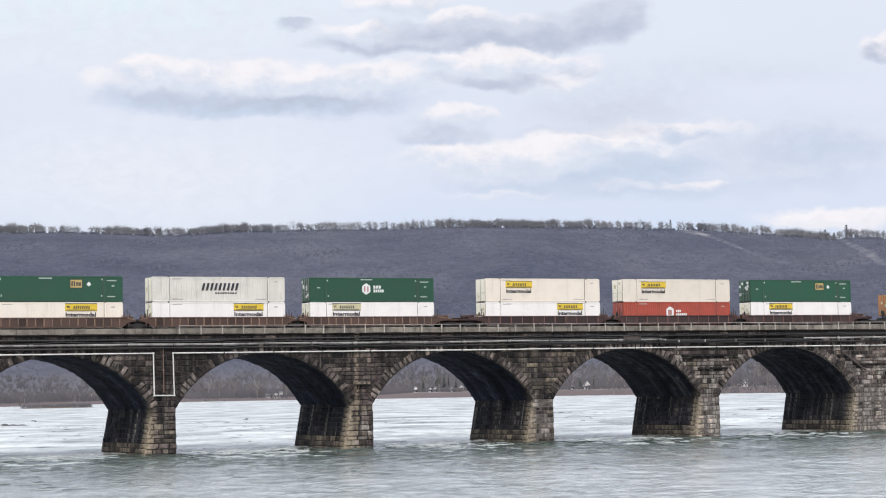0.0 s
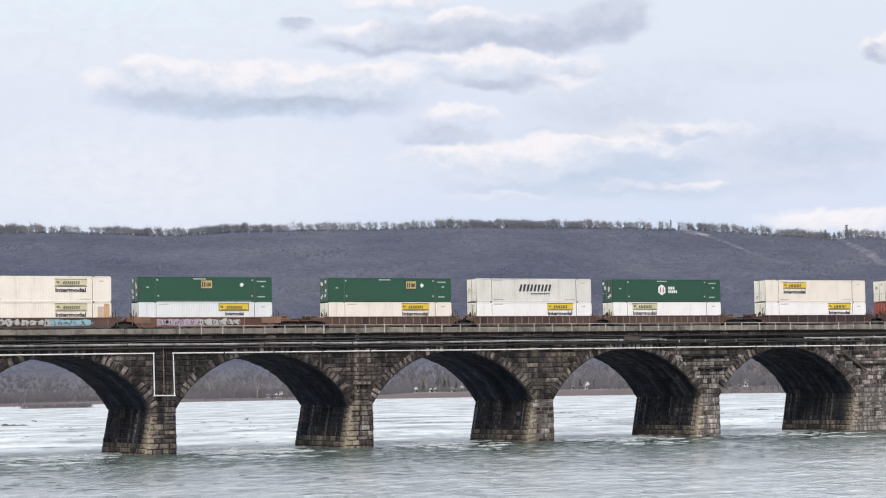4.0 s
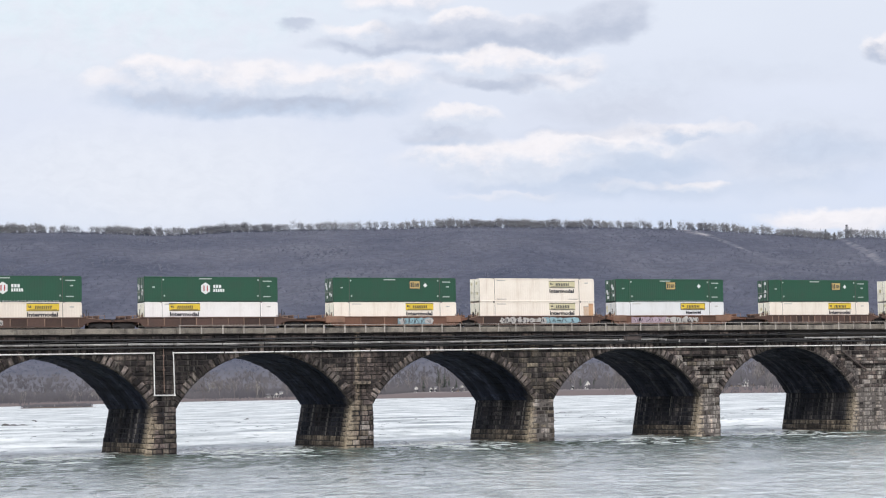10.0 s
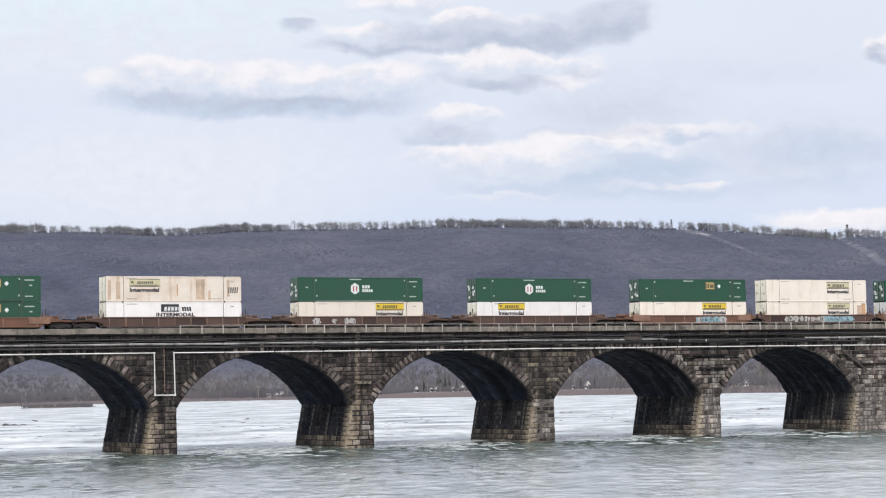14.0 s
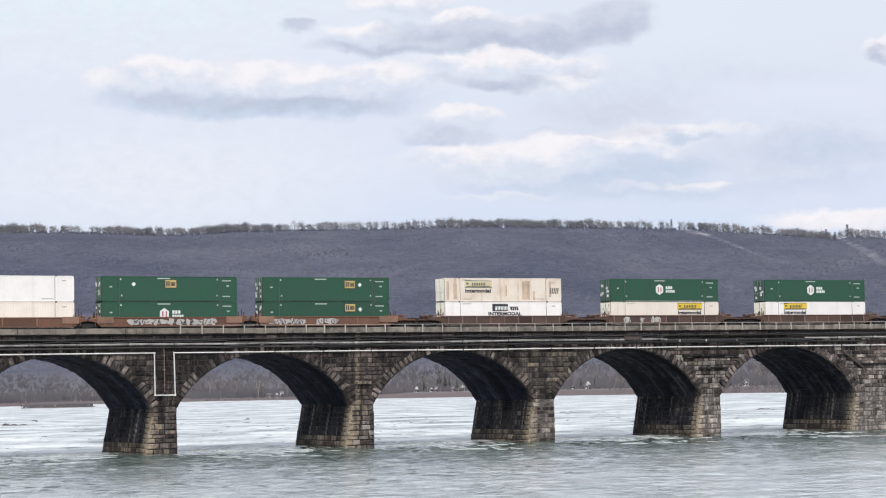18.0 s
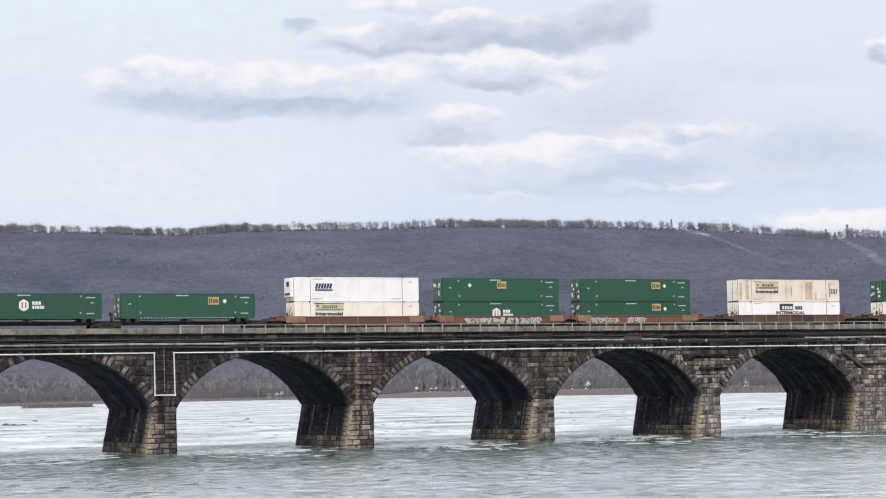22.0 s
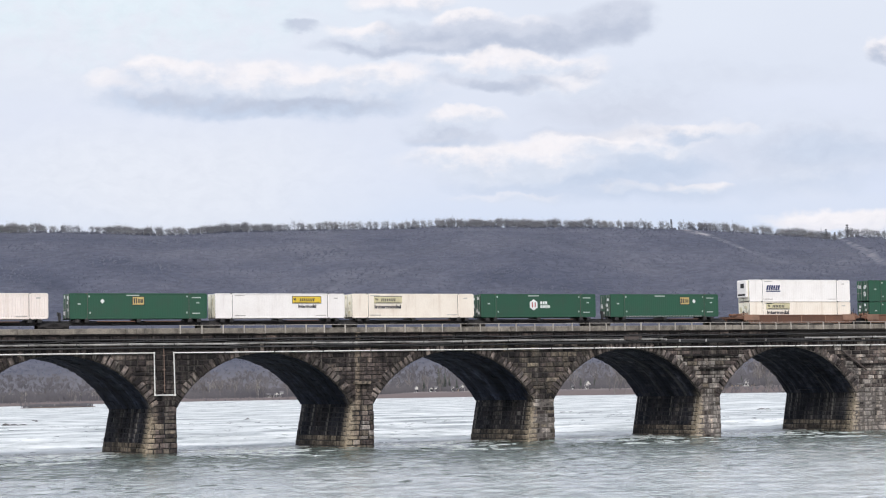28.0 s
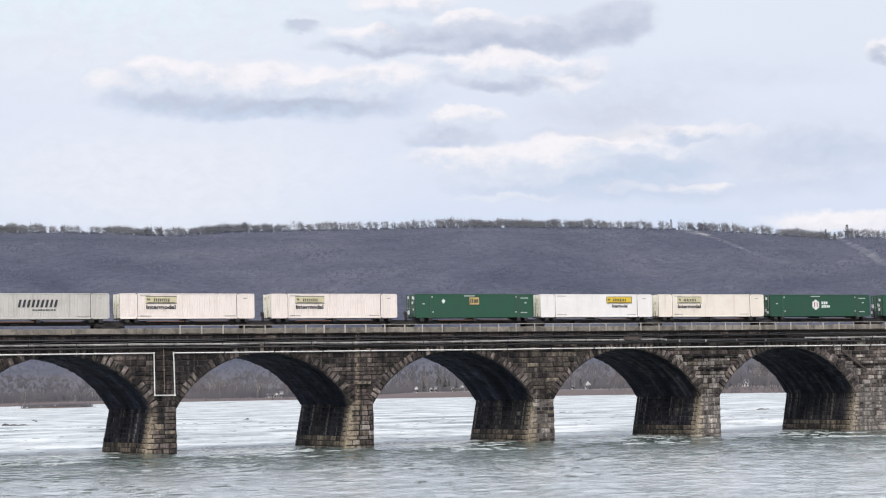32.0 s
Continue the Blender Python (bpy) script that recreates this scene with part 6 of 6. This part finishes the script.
def lattice_tower(u, v, h, arms):
    x, y, z = ground_at(u, v)
    root = empty("lattice_tower", pose(x, y, z - 0.5))
    tagged(root, "grey steel lattice tower on the ridge crest", "tower", "towers on the ridge")
    w = h * 0.11
    for sx in (-1, 1):
        for sy in (-1, 1):
            part("leg", Geo().rod((sx * w, sy * w, 0), (sx * w * 0.3, sy * w * 0.3, h), 0.28, 4), TOWER_STEEL, root)
    for i in range(4):
        k0, k1 = 1 - 0.7 * i / 4, 1 - 0.7 * (i + 1) / 4
        part("brace", Geo().rod((-w * k0, -w * k0, h * i / 4), (w * k1, -w * k1, h * (i + 1) / 4), 0.16, 4), TOWER_STEEL, root)
        part("brace", Geo().rod((w * k0, -w * k0, h * i / 4), (-w * k1, -w * k1, h * (i + 1) / 4), 0.16, 4), TOWER_STEEL, root)
    for i in range(arms):
        z = h * (0.72 + 0.13 * i)
        part("arm", Geo().rod((-w * 1.6, 0, z), (w * 1.6, 0, z), 0.22, 4), TOWER_STEEL, root)
    part("cap", Geo().box(-w * 0.6, w * 0.6, -w * 0.6, w * 0.6, h, h + h * 0.06), TOWER_STEEL, root)


lattice_tower(333, 2990, 15, 1)
lattice_tower(557, 2985, 15, 2)
lattice_tower(570, 2985, 12, 1)
lattice_tower(588, 2985, 19, 3)


# bare trees of the far bank, in six shapes
def tree_parts(seed, h):
    rnd = random.Random(seed)
    trunk, crown = Geo(), Geo()

    def limb(g, a, way, length, r, depth):
        b = a + way * length
        g.rod(a, b, r, 5 if depth == 0 else 3, r * 0.6, False)
        if depth >= 3:
            return
        for i in range((5, 4, 4)[depth]):
            t = rnd.uniform(0.35, 1.0)
            w = (way + Vector((rnd.gauss(0, 0.55), rnd.gauss(0, 0.55), rnd.uniform(0.0, 0.5)))).normalized()
            limb(crown, a + way * length * t, w, length * rnd.uniform(0.45, 0.65), r * 0.55, depth + 1)

    limb(trunk, Vector((0, 0, -0.4)), Vector((rnd.gauss(0, 0.05), rnd.gauss(0, 0.05), 1)).normalized(), h * 0.52, h * 0.018, 0)
    return trunk, crown


shapes = []
for i in range(6):
    t, c = tree_parts(30 + i, 15)
    shapes.append((t.mesh("trunk", PALE_BARK if i == 5 else BARK), c.mesh("crown", PALE_BARK if i == 5 else BARK)))
rnd = random.Random(21)
for i in range(260):
    px = rnd.uniform(-800, 720)
    if any(abs(px + 784 - b) < 8 for b in (474, 485, 494, 732, 764, 798, 813, 1035, 1298, 1317)):
        continue
    u = px / 3640 * 1500
    v = float(shore_v(u)) + 22 + 240 * rnd.random() ** 1.3
    u = px / 3640 * v
    x, y, z = ground_at(u, v)
    t, c = shapes[rnd.choice((0, 1, 2, 3, 4, 0, 1, 2, 3, 4, 5))]
    s = rnd.uniform(0.65, 1.25) * (0.6 if px < -500 else 1.0)
    root = empty("tree", Matrix.Translation((x, y, z)) @ Euler((0, 0, rnd.uniform(0, 6.28))).to_matrix().to_4x4() @ Matrix.Diagonal((s, s, s, 1)))
    pale = t.materials[0] == PALE_BARK
    tagged(root, ("pale-barked" if pale else "grey") + " leafless tree on the far river bank", "tree", "trees on the far bank")
    part("trunk", t, None, root)
    part("crown", c, None, root)

n = 8000
u0 = rs.uniform(-360, 330, n)
v = shore_v(u0) + np.where(u0 > -60, 34, 10) + 320 * rs.uniform(0, 1, n) ** 1.6
u = u0 * v / 1400
x, y = to_world(u, v)
brush = blades("bank_brush", np.stack([x, y, ground_z(u, v) - 0.3], -1), rs.uniform(2.0, 7.5, n) * np.clip((v - shore_v(u0)) / 60, 0.35, 1), 8, 0.6, 0.035, 0.06, BRUSH, 6)
tagged(brush, "brown leafless brush along the far river bank", "brush", kind="stuff")

n = 6500
v = rs.uniform(1420, 2000, n)
u = rs.uniform(-0.235, 0.22, n) * v
keep = v > shore_v(u) + 70
u, v = u[keep], v[keep]
x, y = to_world(u, v)
shore_woods = blades("shore_woods", np.stack([x, y, ground_z(u, v) - 0.3], -1), rs.uniform(4, 9, len(u)), 10, 0.6, 0.032, 0.05, BRUSH, 12)
tagged(shore_woods, "leafless grey-brown woods behind the far bank", "woods", kind="stuff")

# low wooded island
islet = empty("island", pose(*to_world(-213, 1130), 0))
islet.matrix_basis = Matrix.Translation((*to_world(-213, 1130), 0)) @ Euler((0, 0, radians(-YAW))).to_matrix().to_4x4()
tagged(islet, "low mud island with brown brush in the river", "island", kind="structure")
g = Geo()
ring = [(22 * math.cos(a) * (1 + 0.15 * math.sin(3 * a)), 9 * math.sin(a)) for a in np.linspace(0, 2 * math.pi, 25)[:-1]]
g.add([(x, y, -0.5) for x, y in ring] + [(x * 0.8, y * 0.8, 0.5) for x, y in ring] + [(0, 0, 0.9)],
      [(i, (i + 1) % 24, (i + 1) % 24 + 24, i + 24) for i in range(24)] + [(24 + i, 24 + (i + 1) % 24, 48) for i in range(24)])
part("mud_bank", g, surface("mud", (0.13, 0.10, 0.08), 0.9), islet)
n = 420
uu, vv = -213 + 19 * rs.uniform(-1, 1, n), 1130 + 6 * rs.uniform(-1, 1, n)
x, y = to_world(uu, vv)
b = blades("island_brush", np.stack([x, y, 0 * x + 0.3], -1), rs.uniform(1.0, 2.6, n), 7, 0.5, 0.04, 0.06, BRUSH, 8)
tagged(b, "brown brush on the low island", "brush", kind="stuff")

SIDING = surface("white_siding", (0.78, 0.77, 0.74), 0.6)
SHINGLE = surface("grey_roofing", (0.16, 0.155, 0.16), 0.8)
PANE = surface("dark_window_glass", (0.03, 0.035, 0.04), 0.15, dirt=0, relief=0)
TAN = surface("tan_siding", (0.42, 0.34, 0.26), 0.7)


def house(u, v, w, d, h, roof, wall=None, gable_front=False, label="white house"):
    w, d, h, roof = 0.66 * w, 0.66 * d, 0.66 * h, 0.66 * roof
    x, y, z = ground_at(u, v)
    root = empty("house", Matrix.Translation((x, y, max(z, 1.2))) @ Euler((0, 0, radians(-YAW + 12))).to_matrix().to_4x4())
    tagged(root, label + " with a grey roof on the far river bank", "house", "houses on the far bank")
    wall = wall or SIDING
    g = Geo().box(-w / 2, w / 2, 0, d, -1, h)
    if gable_front:
        g.prism([(-w / 2, h), (w / 2, h), (0, h + roof)], 0.0, d)
        r = Geo()
        for s in (-1, 1):
            r.add([(s * (w / 2 + 0.4), -0.4, h - 0.3), (0, -0.4, h + roof + 0.1), (0, d + 0.4, h + roof + 0.1), (s * (w / 2 + 0.4), d + 0.4, h - 0.3),
                   (s * (w / 2 + 0.4), -0.4, h - 0.05), (0, -0.4, h + roof + 0.35), (0, d + 0.4, h + roof + 0.35), (s * (w / 2 + 0.4), d + 0.4, h - 0.05)],
                  [(0, 1, 2, 3), (4, 5, 6, 7), (0, 1, 5, 4), (2, 3, 7, 6), (0, 3, 7, 4)])
    else:
        r = Geo().add([(-w / 2 - 0.4, -0.5, h), (w / 2 + 0.4, -0.5, h), (w / 2 + 0.4, d + 0.5, h), (-w / 2 - 0.4, d + 0.5, h), (-w / 2 - 0.4, d / 2, h + roof), (w / 2 + 0.4, d / 2, h + roof)],
                      [(0, 1, 5, 4), (2, 3, 4, 5), (0, 4, 3), (1, 2, 5), (0, 3, 2, 1)])
    part("wall", g, wall, root)
    part("roof", r, SHINGLE, root)
    k = max(2, int(w / 2.6))
    for i in range(k):
        cx = -w / 2 + w * (i + 0.5) / k
        part("door" if i == k // 2 else "window", Geo().box(cx - 0.5, cx + 0.5, -0.06, 0.05, 0.1 if i == k // 2 else 0.8, min(1.9, h - 0.2)), PANE, root)


# distance across that fits a thing to a pixel column of the camera's view
def across(view_col, v):
    return (view_col - 784) / 3640 * v


def bank_v(px):
    v = 1400.0
    for i in range(30):
        v = 0.5 * v + 0.5 * (float(shore_v(np.array([across(px, v)]))[0]) + 40.0)
    return v


for view_col, w, d, h, roof, gable, wall, label in (
        (474, 9.0, 5, 2.4, 2.2, False, None, "long white house"), (485, 5.0, 6, 3.2, 2.2, True, None, "white house"), (494, 3.6, 5, 5.6, 1.6, False, None, "narrow white house"),
        (732, 3.2, 4, 5.0, 1.6, True, None, "small white shed"), (758, 3.0, 4, 3.6, 1.2, True, None, "small white shed"), (767, 3.0, 4, 4.6, 1.4, False, None, "small white shed"),
        (797, 3.4, 5, 3.6, 1.6, True, None, "white house"), (813, 4.6, 5, 4.6, 2.2, True, None, "white house"), (806, 4.5, 4, 2.6, 1.0, False, TAN, "tan cottage"),
        (1009, 2.8, 4, 3.6, 1.2, False, None, "small white shed"), (1035, 5.4, 5, 4.6, 3.8, True, None, "white steep-gabled house"),
        (1298, 9.0, 4, 1.8, 1.0, False, TAN, "low tan cottage"), (1317, 6.5, 5, 3.6, 3.2, True, None, "white house"), (1328, 5.0, 5, 2.4, 1.6, False, TAN, "tan cottage")):
    house(across(view_col, bank_v(view_col)), bank_v(view_col), w, d, h, roof, wall, gable, label)


# a few dark evergreens among the bare trees
NEEDLES = surface("evergreen_needles", (0.065, 0.085, 0.068), 0.9, vary=0.2)


def evergreen(view_col, h, seed):
    rnd = random.Random(seed)
    v = bank_v(view_col) + rnd.uniform(5, 30)
    x, y, z = ground_at(across(view_col, v), v)
    root = empty("evergreen_tree", pose(x, y, z))
    tagged(root, "dark evergreen tree on the far river bank", "tree", "evergreens on the far bank")
    part("trunk", Geo().rod((0, 0, -0.4), (0, 0, h * 0.9), h * 0.02, 6, h * 0.006), BARK, root)
    g = Geo()
    for i in range(170):
        t = rnd.uniform(0.12, 1.0)
        a, r = rnd.uniform(0, 6.28), h * 0.2 * (1.05 - t) * rnd.uniform(0.5, 1.2)
        c0, c1 = math.cos(a), math.sin(a)
        zz = h * t
        g.add([(0, 0, zz + 0.25), (r * c0 - 0.35 * c1, r * c1 + 0.35 * c0, zz - 0.25 * r), (r * 1.15 * c0, r * 1.15 * c1, zz - 0.45 * r), (r * c0 + 0.35 * c1, r * c1 - 0.35 * c0, zz - 0.25 * r)], [(0, 1, 2, 3)])
    part("crown", g, NEEDLES, root)


for view_col, h in ((771, 17), (782, 13), (790, 9), (745, 8), (803, 8), (1022, 7), (1046, 6), (1306, 6)):
    evergreen(view_col, h, view_col)


# rocks in the river
ROCK = surface("wet_river_rock", (0.07, 0.065, 0.06), 0.5)


def rock(u, v, w, d, h, seed):
    rnd = random.Random(seed)
    g = Geo()
    n = 10
    prof = ((1.0, -0.5), (0.95, 0.2), (0.6, 0.8), (0.25, 1.0))
    for r, z in prof:
        g.v += [(w / 2 * r * math.cos(2 * math.pi * i / n) * rnd.uniform(0.75, 1.1), d / 2 * r * math.sin(2 * math.pi * i / n) * rnd.uniform(0.75, 1.1), h * z * rnd.uniform(0.8, 1.1)) for i in range(n)]
    g.f += [(j * n + i, j * n + (i + 1) % n, (j + 1) * n + (i + 1) % n, (j + 1) * n + i) for j in range(3) for i in range(n)] + [tuple(range(3 * n, 4 * n))]
    ob = new("rock", g.mesh("rock", ROCK))
    ob.matrix_basis = Matrix.Translation((*to_world(u, v), 0)) @ Euler((0, 0, radians(-YAW) + rnd.uniform(-.2, .2))).to_matrix().to_4x4()
    tagged(ob, "dark wet rock breaking the river surface", "rock", "rocks in the river")


for px, v, w, h in ((6, 482, 2.2, 0.5), (20, 480, 2.6, 0.35), (37, 478, 3.0, 0.3), (57, 560, 2.0, 0.25), (60, 545, 0.8, 0.2), (431, 500, 1.6, 0.2), (433, 520, 1.0, 0.2),
                     (1339, 496, 2.6, 0.3), (1350, 500, 1.4, 0.2), (990, 515, 2.0, 0.2), (1003, 520, 1.3, 0.15)):
    rock(across(px, v), v, w, 1.2, h, int(px))


# ---- riffles: broken white water between and below the piers ----
FOAM = surface("river_foam", (0.54, 0.58, 0.575), 0.7, dirt=0.4, grime=(0.35, 0.38, 0.36), scale=1.5, local=False)
foam = []


def riffle(x, y, w, d, seed):
    """A patch of broken wave crests: thin lumpy ridges side by side."""
    rnd = random.Random(seed)
    g = Geo()
    for i in range(int(w * 2.2)):
        cx, cy = rnd.uniform(-w / 2, w / 2), rnd.gauss(0, d / 3)
        ln, wd, h = rnd.uniform(0.5, 2.2), rnd.uniform(0.03, 0.08), rnd.uniform(0.02, 0.055)
        k = 6
        tilt = rnd.gauss(0, 0.15)
        row = []
        for j in range(k + 1):
            t = j / k
            q = math.sin(math.pi * t) * rnd.uniform(0.7, 1.2)
            px, py = cx + ln * (t - 0.5), cy + tilt * ln * (t - 0.5) + rnd.uniform(-0.5, 0.5)
            row += [(px, py - wd * q, 0.0), (px, py, h * q + 0.02), (px, py + wd * q * 0.6, 0.0)]
        f = []
        for j in range(k):
            for a in (0, 1):
                f.append((3 * j + a, 3 * j + a + 1, 3 * j + a + 4, 3 * j + a + 3))
        g.add(row, f)
    ob = new("foam", g.mesh("foam", FOAM))
    ob.matrix_basis = pose(x, y, 0.03)
    tagged(ob, "broken white ripples on the river below the piers", "foam", kind="stuff")
    foam.append((ob, x, y, rnd.uniform(0, 6.28)))


for view_col, v, w, d in ((22, 474, 7, 2.0), (57, 556, 5, 2.0), (431, 496, 4, 2.0), (1342, 490, 5, 2.0), (996, 512, 4, 2.0)):
    riffle(*to_world(across(view_col, v), v), w, d, 300 + view_col)
for k in range(-1, 5):
    xp = PIER0 + k * BAY
    riffle(xp + 10.2, FACE + 1.5, 14, 7.0, 200 + k)
    riffle(xp + 9.5, FACE - 6, 13, 8.0, 220 + k)
    riffle(xp + 3, FACE - 20, 10, 8.0, 260 + k)


# ---- wavelets: short steep ridges running with the current ----
# darker than the water: missing sky reflection is put into the colour
WAVELET = surface("dark_wave_face", (0.065, 0.085, 0.072), 0.12, dirt=0.2, grime=(0.12, 0.14, 0.13), scale=0.4, relief=0.0)
wavelets = []


def wavelet_field(name, xs0, xs1, ys0, ys1, count, seed, lee):
    rnd = random.Random(seed)
    g = Geo()
    made = 0
    while made < count:
        x, y = rnd.uniform(xs0, xs1), rnd.uniform(ys0, ys1)
        # thicker below the piers, standing in for their dark reflections
        if lee:
            d = abs((x - PIER0 + 2 + BAY / 2 + (FACE - y) * 0.12) % BAY - BAY / 2)
            if rnd.random() > math.exp(-(d / 5.0) ** 2) + 0.22:
                continue
        made += 1
        ln, wd, h = rnd.uniform(0.5, 1.9), rnd.uniform(0.25, 0.5), rnd.uniform(0.03, 0.075)
        tilt, k = rnd.gauss(0, 0.12), 5
        row = []
        for j in range(k + 1):
            t = j / k
            q = math.sin(math.pi * t) ** 0.8 * rnd.uniform(0.75, 1.15)
            px, py = x + ln * (t - 0.5), y + tilt * ln * (t - 0.5)
            row += [(px, py - wd * 0.35 * q, -0.03), (px, py, h * q), (px, py + wd * q, -0.03)]
        g.add(row, [(3 * j + a, 3 * j + a + 1, 3 * j + a + 4, 3 * j + a + 3) for j in range(k) for a in (0, 1)])
    ob = new(name, g.mesh(name, WAVELET, True))
    tagged(ob, "short dark ripples on the river surface", "ripples", kind="stuff")
    wavelets.append(ob)


wavelet_field("ripples", 20, 205, FACE - 50, FACE - 3, 3600, 31, True)
wavelet_field("ripples", 5, 175, 140, FACE - 30, 520, 32, False)
wavelet_field("ripples", 60, 330, FACE + 20, FACE + 230, 420, 33, False)


# ---- stones of the bridge, nearest bays ----
for k, root in bridge:
    if -1 <= k <= 4:
        rnd = random.Random(100 + k)
        courses(root, k, rnd)
        darker = {-1: 0.6, 0: 0.5, 1: 0.25}.get(k, 0.1)
        voussoirs(root, 1, rnd, WIDE.get(k, 0.0), darker)
        voussoirs(root, -1, rnd, 0.0, darker)
        if k < 4:
            for x in np.arange(-(BAY - SPAN) - SPAN / 2, SPAN / 2 - 0.5, 1.5):
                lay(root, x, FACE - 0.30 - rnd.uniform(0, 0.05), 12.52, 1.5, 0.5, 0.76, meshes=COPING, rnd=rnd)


# ---- motion ----
def run(t):
    """Metres gone by the train at t seconds."""
    return -5.091 + 10.3028 * t + 0.0151707 * t * t - 0.000190175 * t ** 3


def motions():
    times = [0, 4, 8, 12, 16, 20, 24, 28, 32]
    for thing, x, y, z in train:
        walk(thing, [(t, pose(x + run(t), y, z)) for t in times])
    walk(sky_backdrop, [(0, sky_pose(0, 0)), (16, sky_pose(4.5, -2.2)), (32, sky_pose(10, -4.5))])
    for ob, x, y, ph in foam:
        walk(ob, [(t, pose(x + 0.25 * math.sin(ph + 0.9 * t), y - 0.35 * math.sin(ph * 2 + 0.7 * t), 0.03 + 0.02 * math.sin(ph + 1.3 * t))) for t in range(0, 33, 1)])
    for ob in wavelets:
        walk(ob, [(0, pose(-1.5, 6.0, 0)), (32, pose(1.5, -8.0, 0))])
    walk(water, [(0, pose(0, 0, 0)), (32, pose(3.0, -14.0, 0))])


motions()
